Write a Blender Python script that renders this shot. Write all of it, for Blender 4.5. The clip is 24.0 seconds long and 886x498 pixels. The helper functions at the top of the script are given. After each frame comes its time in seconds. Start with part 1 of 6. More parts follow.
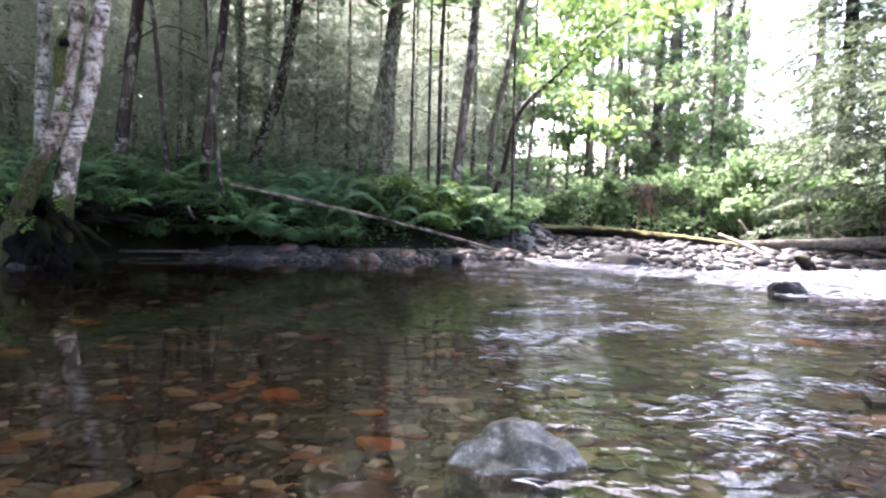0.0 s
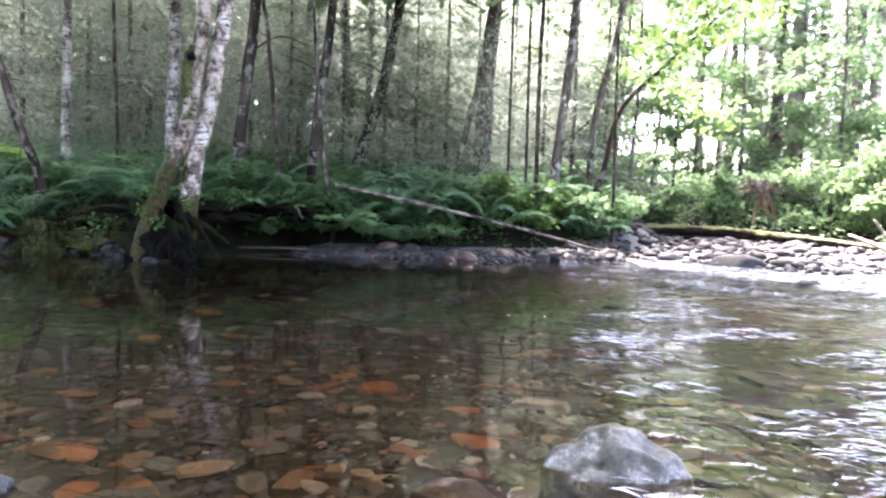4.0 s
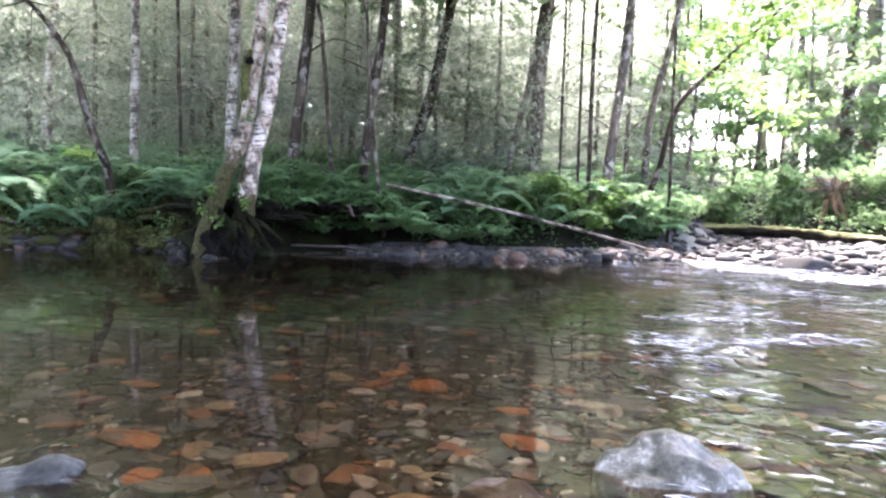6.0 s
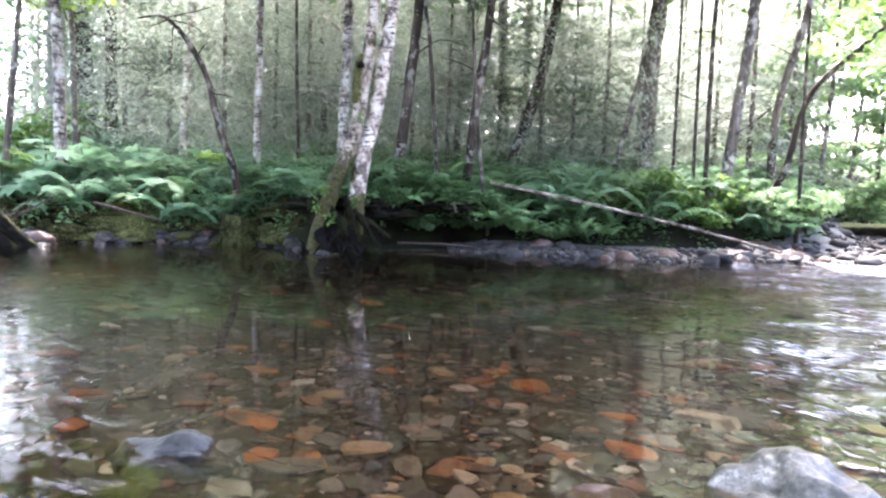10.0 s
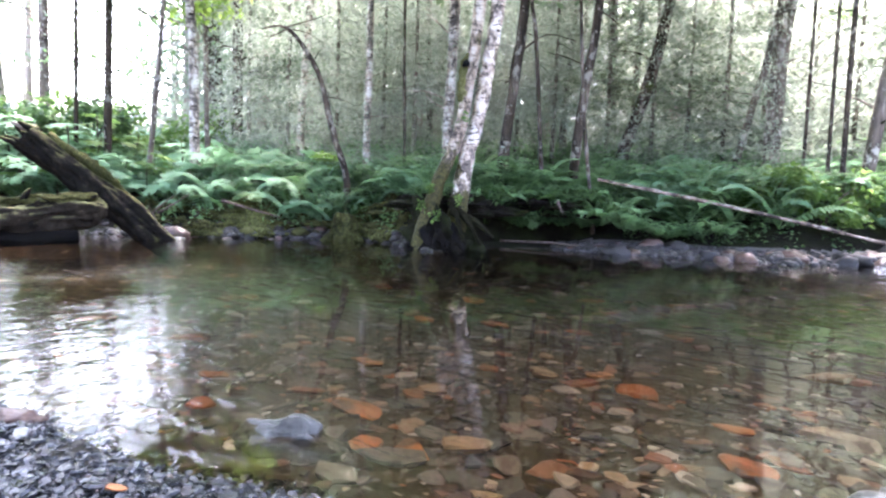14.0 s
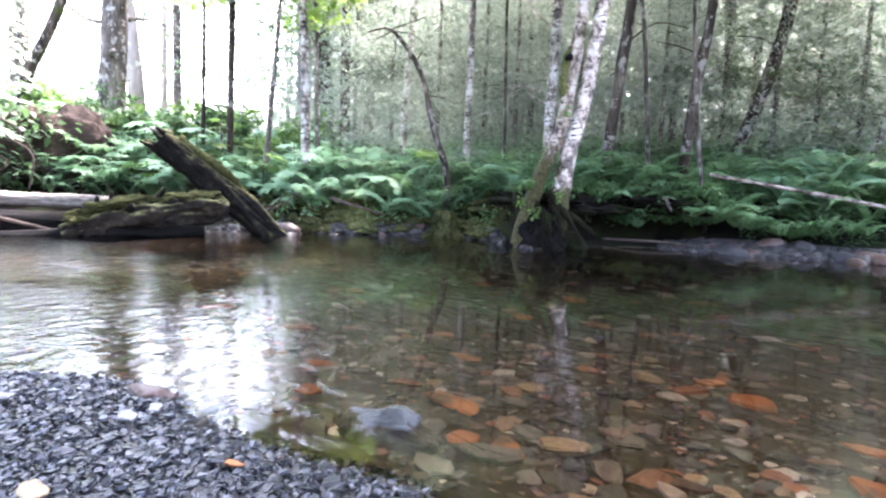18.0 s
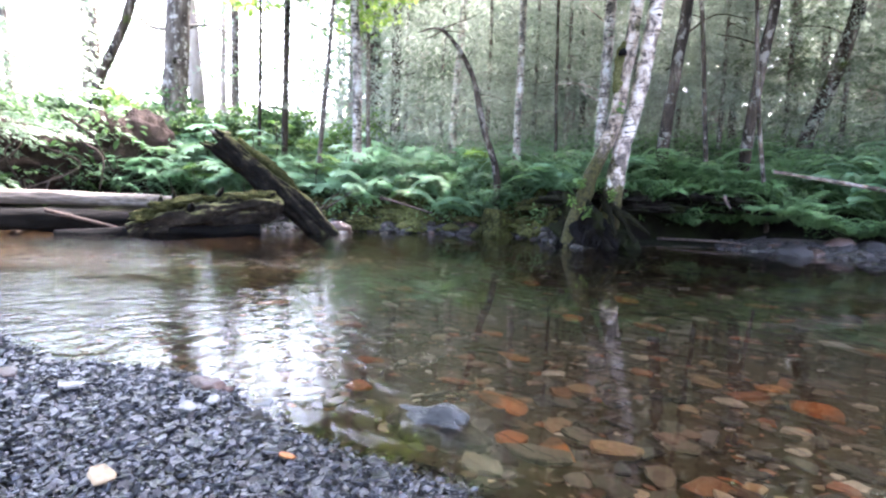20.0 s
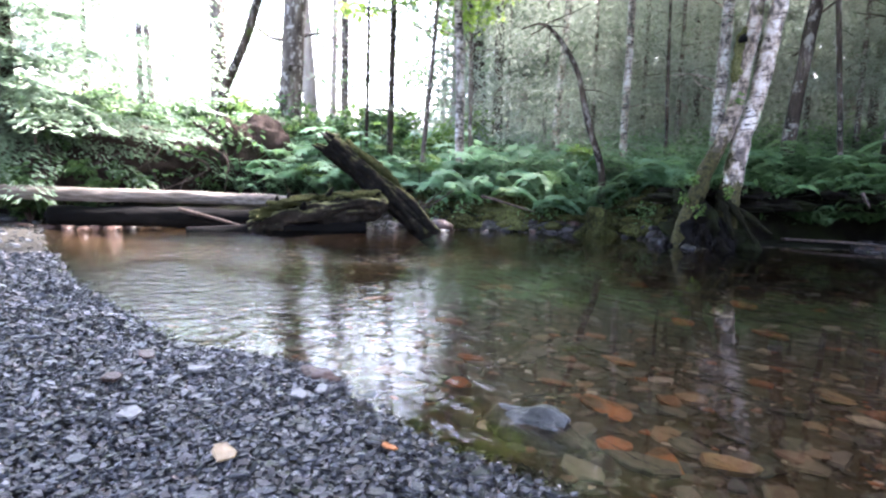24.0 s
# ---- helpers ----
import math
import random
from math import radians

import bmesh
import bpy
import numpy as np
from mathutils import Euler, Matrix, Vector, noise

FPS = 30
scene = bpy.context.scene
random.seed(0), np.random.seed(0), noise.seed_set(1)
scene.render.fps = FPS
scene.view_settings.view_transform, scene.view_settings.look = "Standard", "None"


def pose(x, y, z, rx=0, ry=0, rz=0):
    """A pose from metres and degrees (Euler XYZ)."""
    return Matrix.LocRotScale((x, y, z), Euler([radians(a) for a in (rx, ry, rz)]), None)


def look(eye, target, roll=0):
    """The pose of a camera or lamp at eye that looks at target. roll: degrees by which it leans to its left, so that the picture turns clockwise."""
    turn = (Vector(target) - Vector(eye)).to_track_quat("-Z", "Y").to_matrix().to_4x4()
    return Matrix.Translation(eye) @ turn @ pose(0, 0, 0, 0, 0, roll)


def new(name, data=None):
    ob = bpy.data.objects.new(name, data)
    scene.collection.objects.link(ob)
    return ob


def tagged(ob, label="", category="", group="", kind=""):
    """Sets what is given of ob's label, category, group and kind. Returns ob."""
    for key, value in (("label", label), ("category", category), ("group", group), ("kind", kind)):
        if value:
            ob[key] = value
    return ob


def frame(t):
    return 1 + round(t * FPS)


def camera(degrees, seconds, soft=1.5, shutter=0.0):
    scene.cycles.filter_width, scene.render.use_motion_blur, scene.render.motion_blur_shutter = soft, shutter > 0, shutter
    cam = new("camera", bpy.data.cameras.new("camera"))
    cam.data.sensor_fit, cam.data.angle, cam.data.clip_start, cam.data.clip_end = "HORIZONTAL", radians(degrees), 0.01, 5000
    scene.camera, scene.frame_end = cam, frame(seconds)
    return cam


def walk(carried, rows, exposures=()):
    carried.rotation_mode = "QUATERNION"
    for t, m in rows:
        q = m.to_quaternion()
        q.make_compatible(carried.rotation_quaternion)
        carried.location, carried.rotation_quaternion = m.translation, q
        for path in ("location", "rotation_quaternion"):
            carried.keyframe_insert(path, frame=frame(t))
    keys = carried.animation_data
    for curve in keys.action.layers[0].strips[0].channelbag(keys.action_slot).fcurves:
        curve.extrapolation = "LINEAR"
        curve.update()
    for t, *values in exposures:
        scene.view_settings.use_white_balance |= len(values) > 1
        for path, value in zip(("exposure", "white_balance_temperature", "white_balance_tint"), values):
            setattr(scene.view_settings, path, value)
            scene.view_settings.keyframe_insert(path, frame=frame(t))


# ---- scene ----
# ---- camera: one slow pan to the left from a low tripod on the gravel ----
EYE_Z = 0.55
PAN = [  # seconds, pitch, roll, yaw
    (0, -2.90, -1.60, -0.08), (1, -3.00, -1.63, 2.38), (2, -3.07, -1.65, 4.75), (4.5, -3.33, -1.65, 10.79),
    (5, -3.38, -1.67, 12.09), (6, -3.50, -1.69, 14.47), (7, -3.60, -1.72, 17.06), (8, -3.73, -1.74, 19.54),
    (9, -3.84, -1.70, 22.12), (10, -3.99, -1.70, 24.72), (10.5, -4.06, -1.71, 25.97), (12.5, -4.32, -1.71, 31.08),
    (13, -4.39, -1.75, 32.36), (14, -4.51, -1.73, 34.91), (15, -4.65, -1.72, 37.38), (16, -4.78, -1.68, 39.86),
    (17, -4.93, -1.64, 42.29), (18, -5.08, -1.61, 44.74), (18.5, -5.14, -1.55, 45.93), (20.5, -5.38, -1.41, 50.84),
    (21, -5.44, -1.37, 52.05), (22, -5.54, -1.27, 54.55), (23, -5.63, -1.18, 56.97), (24, -5.69, -1.10, 59.61),
]
EXPO = 5.35
cam = camera(75.0, 24.0, soft=2.4)
walk(cam, [(t, pose(0, 0, EYE_Z, 90 + p, r, y)) for t, p, r, y in PAN],
     exposures=[(0, EXPO - 1.25, 6250, 26), (2.5, EXPO - 0.90, 6250, 26), (5, EXPO - 0.52, 6250, 26), (8, EXPO - 0.36, 6200, 26), (13, EXPO - 0.02, 6120, 26), (18, EXPO - 0.02, 6050, 26), (21, EXPO - 0.29, 6020, 26), (24, EXPO - 0.60, 6000, 26)])

# ---- daylight: hazy sun, high over the stream ----
SUN_EL, SUN_AZ = 60.0, 18.0          # azimuth counted to the left from straight ahead
world = bpy.data.worlds.new("sky")
scene.world = world
world.use_nodes = True
wn, wl = world.node_tree.nodes, world.node_tree.links
sky = wn.new("ShaderNodeTexSky")
sky.sky_type = "NISHITA"
sky.sun_disc = False
sky.sun_elevation = radians(SUN_EL)
sky.sun_rotation = radians(-SUN_AZ)
sky.air_density, sky.dust_density, sky.ozone_density = 1.0, 6.0, 0.6
wl.new(sky.outputs[0], wn["Background"].inputs[0])
wn["Background"].inputs[1].default_value = 0.13
lamp = bpy.data.lights.new("sun", "SUN")
lamp.energy, lamp.angle, lamp.color = 4.8, radians(16), (1.0, 0.96, 0.9)
sun = new("sun", lamp)
a, e = radians(SUN_AZ), radians(SUN_EL)
sun.matrix_world = look((-math.sin(a) * math.cos(e) * 60, math.cos(a) * math.cos(e) * 60, math.sin(e) * 60), (0, 0, 0))


# ---- materials ----
def material(name):
    m = bpy.data.materials.new(name)
    m.use_nodes = True
    nt = m.node_tree
    return m, nt, nt.nodes["Principled BSDF"]


def node(nt, kind, **sets):
    n = nt.nodes.new(kind)
    for k, v in sets.items():
        if k in n.inputs:
            n.inputs[k].default_value = v
    return n


def coords(nt, scale=(1, 1, 1), world_space=False):
    tc = nt.nodes.new("ShaderNodeNewGeometry" if world_space else "ShaderNodeTexCoord")
    mp = nt.nodes.new("ShaderNodeMapping")
    mp.inputs["Scale"].default_value = scale
    nt.links.new(tc.outputs["Position" if world_space else "Object"], mp.inputs["Vector"])
    return mp.outputs[0]


def noise_tex(nt, vec, scale, detail=6.0, rough=0.6):
    n = node(nt, "ShaderNodeTexNoise", Scale=scale, Detail=detail, Roughness=rough)
    nt.links.new(vec, n.inputs["Vector"])
    return n.outputs["Fac"]


def ramp(nt, fac, stops):
    n = nt.nodes.new("ShaderNodeValToRGB")
    els = n.color_ramp.elements
    while len(els) < len(stops):
        els.new(0.5)
    for el, (p, c) in zip(els, stops):
        el.position = p
        el.color = (*c, 1) if len(c) == 3 else c
    nt.links.new(fac, n.inputs[0])
    return n.outputs[0]


def mix(nt, fac, c1, c2, blend="MIX"):
    n = nt.nodes.new("ShaderNodeMix")
    n.data_type, n.blend_type = "RGBA", blend
    for slot, v in ((0, fac), (6, c1), (7, c2)):
        if isinstance(v, (float, int)):
            n.inputs[slot].default_value = v
        elif isinstance(v, tuple):
            n.inputs[slot].default_value = (*v, 1)
        else:
            nt.links.new(v, n.inputs[slot])
    return n.outputs[2]


def math_node(nt, op, p, q=0.0, clamp=False):
    n = nt.nodes.new("ShaderNodeMath")
    n.operation, n.use_clamp = op, clamp
    for slot, v in ((0, p), (1, q)):
        if isinstance(v, (float, int)):
            n.inputs[slot].default_value = v
        else:
            nt.links.new(v, n.inputs[slot])
    return n.outputs[0]


def bump(nt, bsdf, height, strength=0.5, distance=0.02):
    b = node(nt, "ShaderNodeBump", Strength=strength, Distance=distance)
    nt.links.new(height, b.inputs["Height"])
    nt.links.new(b.outputs[0], bsdf.inputs["Normal"])


G3 = [(0.0, (0, 0, 0)), (1.0, (1, 1, 1))]


def ground_material(name, stops, grain, rough=0.9, strength=0.6, moss=None, pebbles=0.0, dist=0.03):
    """Soil, mud or fine gravel: two scales of noise, pebbles as cells, patches of moss."""
    m, nt, p = material(name)
    v = coords(nt, world_space=True)
    big, fine = noise_tex(nt, v, 1.3, 5), noise_tex(nt, v, grain, 8, 0.7)
    col = ramp(nt, mix(nt, 0.6, big, fine), stops)
    height = fine
    if pebbles:
        vor = node(nt, "ShaderNodeTexVoronoi", Scale=pebbles)
        nt.links.new(v, vor.inputs["Vector"])
        col = mix(nt, 0.7, col, mix(nt, 1.0, col, ramp(nt, vor.outputs["Color"], [(0.0, (0.35, 0.37, 0.4)), (1.0, (1.7, 1.65, 1.6))]), "MULTIPLY"))
        height = mix(nt, 0.5, fine, ramp(nt, vor.outputs["Distance"], [(0.0, (1, 1, 1)), (0.7, (0, 0, 0))]))
    if moss:
        col = mix(nt, ramp(nt, noise_tex(nt, v, 2.2, 6), [(0.45, (0, 0, 0)), (0.6, (1, 1, 1))]), col, moss)
    nt.links.new(col, p.inputs["Base Color"])
    p.inputs["Roughness"].default_value = rough
    p.inputs["Specular IOR Level"].default_value = 0.5 if rough < 0.7 else 0.08
    bump(nt, p, height, strength, dist)
    return m


def bark(name, stops, scale, moss=None, moss_amount=0.5, strength=0.7, rough=0.9, on_top=False, grain=(1, 1, 0.22), lichen=None):
    m, nt, p = material(name)
    v = coords(nt, grain)
    n1 = noise_tex(nt, v, scale, 8, 0.65)
    n2 = noise_tex(nt, coords(nt), 2.0, 4)
    col = ramp(nt, n1, stops)
    col = mix(nt, 0.5, col, mix(nt, 1.0, col, ramp(nt, n2, [(0.3, (0.55, 0.55, 0.55)), (0.7, (1.3, 1.3, 1.3))]), "MULTIPLY"))
    if lichen:
        col = mix(nt, ramp(nt, noise_tex(nt, coords(nt, (1, 1, 0.75)), 8.5, 7, 0.68), [(0.54, (0, 0, 0)), (0.6, (0.85,) * 3)]), col, lichen)
    if moss:
        where = noise_tex(nt, coords(nt, (1, 1, 1) if on_top else (1, 1, 0.5)), 5.0 if on_top else 3.0, 8, 0.7)
        if on_top:
            sep = nt.nodes.new("ShaderNodeSeparateXYZ")
            nt.links.new(nt.nodes.new("ShaderNodeNewGeometry").outputs["Normal"], sep.inputs[0])
            where = math_node(nt, "ADD", where, math_node(nt, "MULTIPLY", math_node(nt, "SUBTRACT", sep.outputs[2], 0.45), 0.42))
        mask = ramp(nt, where, [((0.64 if on_top else 0.70) - 0.28 * moss_amount, (0, 0, 0)), ((0.86 if on_top else 0.78) - 0.28 * moss_amount, (1, 1, 1))])
        col = mix(nt, mask, col, moss)
    nt.links.new(col, p.inputs["Base Color"])
    p.inputs["Roughness"].default_value = rough
    p.inputs["Specular IOR Level"].default_value = 0.1
    bump(nt, p, n1, strength, 0.02)
    return m


def birch_bark(name, base, mossy=0.0, foot=False, grain=(3.0, 3.0, 14.0)):
    """White papery bark with dark cross marks, grey blotches and moss."""
    m, nt, p = material(name)
    v = coords(nt, grain)
    marks = ramp(nt, noise_tex(nt, v, 2.2, 6, 0.75), [(0.40, (0.03, 0.024, 0.02)), (0.47, base)])
    blotch = ramp(nt, noise_tex(nt, coords(nt, (1, 1, 0.7)), 7.0, 8, 0.7), [(0.42, (0.07, 0.055, 0.045)), (0.5, (0.6, 0.52, 0.45)), (0.58, (1, 1, 1))])
    col = mix(nt, 0.9, marks, mix(nt, 1.0, marks, blotch, "MULTIPLY"))
    if mossy:
        where = noise_tex(nt, coords(nt, (1, 1, 0.6)), 6.0, 10, 0.75)
        if foot:
            sep = nt.nodes.new("ShaderNodeSeparateXYZ")
            nt.links.new(coords(nt), sep.inputs[0])
            low = node(nt, "ShaderNodeMapRange")
            nt.links.new(sep.outputs[2], low.inputs[0])
            for i, val in zip((1, 2, 3, 4), (0.3, 1.3, 0.36, 0.0)):
                low.inputs[i].default_value = val
            where = math_node(nt, "ADD", where, low.outputs[0])
        mask = ramp(nt, where, [(0.70 - 0.24 * mossy, (0, 0, 0)), (0.78 - 0.24 * mossy, (1, 1, 1))])
        col = mix(nt, mask, col, ramp(nt, noise_tex(nt, coords(nt), 30.0, 4), [(0.35, (0.011, 0.010, 0.004)), (0.65, (0.055, 0.050, 0.015))]))
    nt.links.new(col, p.inputs["Base Color"])
    p.inputs["Roughness"].default_value = 0.75
    p.inputs["Specular IOR Level"].default_value = 0.15
    bump(nt, p, noise_tex(nt, coords(nt, (1, 1, 1.6)), 14.0, 8), 0.8, 0.02)
    return m


def leaf(name, dark, light, rough=0.55, thin=0.45, per="island"):
    """Green leaves that let some light through, each a little different."""
    m, nt, p = material(name)
    if per == "island":
        rnd = nt.nodes.new("ShaderNodeNewGeometry").outputs["Random Per Island"]
    else:
        rnd = nt.nodes.new("ShaderNodeObjectInfo").outputs["Random"]
    v = coords(nt, world_space=True)
    fac = mix(nt, 0.5, rnd, noise_tex(nt, v, 0.9, 3))
    col = ramp(nt, fac, [(0.2, dark), (0.75, light)])
    nt.links.new(col, p.inputs["Base Color"])
    p.inputs["Roughness"].default_value = rough
    p.inputs["Specular IOR Level"].default_value = 0.25
    tr = nt.nodes.new("ShaderNodeBsdfTranslucent")
    nt.links.new(col, tr.inputs["Color"])
    mx = nt.nodes.new("ShaderNodeMixShader")
    mx.inputs[0].default_value = thin
    nt.links.new(p.outputs[0], mx.inputs[1])
    nt.links.new(tr.outputs[0], mx.inputs[2])
    nt.links.new(mx.outputs[0], nt.nodes["Material Output"].inputs[0])
    return m


def stone(name, stops, rough=0.6, grain=14.0, strength=0.35, by_object=True, lichen=None):
    """Stone whose tone changes from piece to piece, with grain and stains."""
    m, nt, p = material(name)
    rnd = (nt.nodes.new("ShaderNodeObjectInfo").outputs["Random"] if by_object else nt.nodes.new("ShaderNodeNewGeometry").outputs["Random Per Island"])
    v = coords(nt, world_space=True)
    g = noise_tex(nt, v, grain, 8, 0.7)
    col = ramp(nt, rnd, stops)
    col = mix(nt, 0.8, col, mix(nt, 1.0, col, ramp(nt, g, [(0.25, (0.45, 0.45, 0.45)), (0.75, (1.5, 1.5, 1.5))]), "MULTIPLY"))
    if lichen:
        col = mix(nt, ramp(nt, noise_tex(nt, v, 9.0, 6), [(0.5, (0, 0, 0)), (0.62, (1, 1, 1))]), col, lichen)
    nt.links.new(col, p.inputs["Base Color"])
    p.inputs["Roughness"].default_value = rough
    p.inputs["Specular IOR Level"].default_value = 0.25
    bump(nt, p, g, strength, 0.01)
    return m


# near-black soil: shade under the bank is put into its colour
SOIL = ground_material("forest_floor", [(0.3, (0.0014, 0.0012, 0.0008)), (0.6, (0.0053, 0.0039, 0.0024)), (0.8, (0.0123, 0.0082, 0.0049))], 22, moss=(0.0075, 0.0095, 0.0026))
SLATE_BED = ground_material("stream_bed", [(0.3, (0.0054, 0.0050, 0.0038)), (0.55, (0.0150, 0.0140, 0.0104)), (0.8, (0.0286, 0.0257, 0.0186))], 24, 0.8, pebbles=26.0)
BED = ground_material("stream_bed", [(0.3, (0.0119, 0.0102, 0.0076)), (0.55, (0.0340, 0.0289, 0.0204)), (0.8, (0.0638, 0.0510, 0.0340))], 18, 0.8, pebbles=13.0)
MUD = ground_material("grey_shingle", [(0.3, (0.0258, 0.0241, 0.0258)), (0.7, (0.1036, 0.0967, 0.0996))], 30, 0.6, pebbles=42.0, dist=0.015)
# shaded copy of MUD: shade on the far shore is put into its colour
MUD_SHADED = ground_material("shaded_shingle", [(0.3, (0.016, 0.014, 0.015)), (0.7, (0.068, 0.060, 0.061))], 30, 0.6, pebbles=42.0, dist=0.015)
EARTH = ground_material("brown_earth", [(0.3, (0.0110, 0.0076, 0.0062)), (0.6, (0.0480, 0.0340, 0.0275)), (0.8, (0.11, 0.082, 0.067))], 9, strength=1.0, dist=0.08)
BIRCH = birch_bark("birch_bark", (0.46, 0.43, 0.40), 0.12)
BIRCH_FOOT = birch_bark("birch_bark_with_mossy_foot", (0.56, 0.50, 0.45), 0.22, True)
BIRCH_MOSSY = birch_bark("mossy_birch_bark", (0.36, 0.31, 0.26), 0.62, True)
BARK = bark("dark_bark", [(0.34, (0.006, 0.005, 0.004)), (0.52, (0.035, 0.026, 0.019)), (0.62, (0.08, 0.062, 0.048)), (0.72, (0.22, 0.19, 0.16))], 7, (0.035, 0.045, 0.01), 0.5, strength=1.0, lichen=(0.17, 0.155, 0.13))
BARK_GREY = bark("grey_bark", [(0.34, (0.0287, 0.0230, 0.0184)), (0.55, (0.1150, 0.0943, 0.0782)), (0.72, (0.2760, 0.2415, 0.2070))], 7, (0.0460, 0.0575, 0.0161), 0.4, strength=0.9, lichen=(0.3, 0.28, 0.25))
# bark of distant trunks, paler because haze is put into the colour
HAZED_BARK = bark("hazed_far_bark", [(0.3, (0.16, 0.13, 0.115)), (0.7, (0.36, 0.31, 0.275))], 5)
ROTTEN = bark("rotten_wood", [(0.3, (0.0009, 0.0007, 0.0006)), (0.55, (0.0060, 0.0048, 0.0036)), (0.66, (0.0180, 0.0144, 0.0108)), (0.75, (0.0540, 0.0450, 0.0360))], 11, (0.055, 0.057, 0.019), 0.6, on_top=True, grain=(1, 0.3, 0.6), strength=1.0)
# near-black: shade beneath logs and among roots is put into this colour
BLACK_WOOD = bark("near_black_wood", [(0.3, (0.0007, 0.0006, 0.0005)), (0.6, (0.0029, 0.0023, 0.0018)), (0.8, (0.0079, 0.0061, 0.0047))], 8, grain=(0.6000, 0.1500, 0.3600), strength=1.0)
MOSS_LOG = bark("mossy_log", [(0.3, (0.003, 0.0025, 0.002)), (0.6, (0.018, 0.014, 0.010)), (0.8, (0.07, 0.055, 0.038))], 10, (0.12, 0.118, 0.05), 0.62, on_top=True, grain=(1, 0.7, 0.8), strength=1.0)
GREY_WOOD = bark("weathered_wood", [(0.3, (0.0437, 0.0374, 0.0312)), (0.52, (0.1310, 0.1136, 0.0967)), (0.75, (0.2371, 0.2153, 0.1872))], 14, strength=0.5, grain=(1.5600, 0.1560, 1.5600))
POLE_WOOD = birch_bark("peeling_pole_bark", (0.24, 0.2, 0.17), 0.0, grain=(1.4, 1.4, 1.4))
ROOT_WOOD = bark("root_wood", [(0.3, (0.0496, 0.0298, 0.0179)), (0.6, (0.1984, 0.1290, 0.0794)), (0.8, (0.3571, 0.2579, 0.1587))], 14)
MOSS = ground_material("moss", [(0.3, (0.008, 0.009, 0.003)), (0.5, (0.04, 0.042, 0.014)), (0.7, (0.2, 0.19, 0.075))], 55, 1.0, 1.0, dist=0.04)
FERN = leaf("fern_green", (0.0720, 0.1400, 0.0560), (0.2000, 0.3300, 0.1400), thin=0.55)
FERN_PALE = leaf("pale_fern_green", (0.1000, 0.1900, 0.1000), (0.2450, 0.4000, 0.2300), thin=0.55)
LIME = leaf("lime_leaf_green", (0.1200, 0.2000, 0.0350), (0.2600, 0.3600, 0.0800), thin=0.6)
HERB = leaf("herb_green", (0.0300, 0.0620, 0.0240), (0.0900, 0.1600, 0.0540))
BROAD = leaf("broad_leaf_green", (0.0448, 0.0960, 0.0224), (0.1472, 0.2368, 0.0576), thin=0.6)
# lit copy of BROAD: sunlight on the leaves is put into the colour
BROAD_SUNLIT = leaf("sunlit_leaf_green", (0.1037, 0.1814, 0.0778), (0.2592, 0.3629, 0.1728), thin=0.6)
NEEDLE = leaf("needle_green", (0.0726, 0.1000, 0.0600), (0.1760, 0.2150, 0.1350), thin=0.5)
# paler than NEEDLE: the wood's haze is put into this green
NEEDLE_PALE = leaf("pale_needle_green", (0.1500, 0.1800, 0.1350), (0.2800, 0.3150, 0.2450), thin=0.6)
NEEDLE_DARK = leaf("dark_needle_green", (0.0350, 0.0520, 0.0300), (0.0850, 0.1150, 0.0620), thin=0.45)
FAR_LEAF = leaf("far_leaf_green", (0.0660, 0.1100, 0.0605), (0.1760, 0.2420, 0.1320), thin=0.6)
# distance haze is put into this pale leaf colour
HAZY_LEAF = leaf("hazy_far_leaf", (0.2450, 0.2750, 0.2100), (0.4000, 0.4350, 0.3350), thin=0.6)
PALE_BOUGH = leaf("pale_bough_green", (0.1, 0.155, 0.095), (0.23, 0.31, 0.205), thin=0.55)
DRY_TWIG = bark("dry_twig", [(0.3, (0.0248, 0.0186, 0.0155)), (0.7, (0.0992, 0.0744, 0.0620))], 20)
SLATE = stone("slate_chip", [(0.0, (0.0022, 0.0026, 0.0036)), (0.45, (0.0077, 0.0090, 0.0118)), (0.75, (0.0192, 0.0214, 0.0257)), (0.92, (0.0386, 0.0406, 0.0450)), (1.0, (0.0643, 0.0643, 0.0665))], 0.5, 30)
SLATE_MANY = stone("slate_chips", [(0.0, (0.0008, 0.0009, 0.0014)), (0.42, (0.0035, 0.0042, 0.0058)), (0.68, (0.0108, 0.0124, 0.0163)), (0.84, (0.0267, 0.0296, 0.0356)), (0.94, (0.0541, 0.0573, 0.0649)), (0.97, (0.0827, 0.0840, 0.0891)), (1.0, (0.0318, 0.0165, 0.0101))], 0.42, 30, by_object=False)
for m in (SLATE, SLATE_MANY):
    m.node_tree.nodes["Principled BSDF"].inputs["Specular IOR Level"].default_value = 0.35
    m.node_tree.nodes["Principled BSDF"].inputs["Roughness"].default_value = 0.28
ORANGE = stone("rust_orange_stone", [(0.0, (0.1662, 0.0586, 0.0215)), (0.6, (0.2444, 0.0929, 0.0293)), (1.0, (0.2737, 0.1466, 0.0586))], 0.6, 18, 0.6, lichen=(0.0765, 0.0425, 0.0238))
OCHRE = stone("ochre_stone", [(0.0, (0.1600, 0.1120, 0.0640)), (1.0, (0.2080, 0.1760, 0.1200))], 0.6, 16)
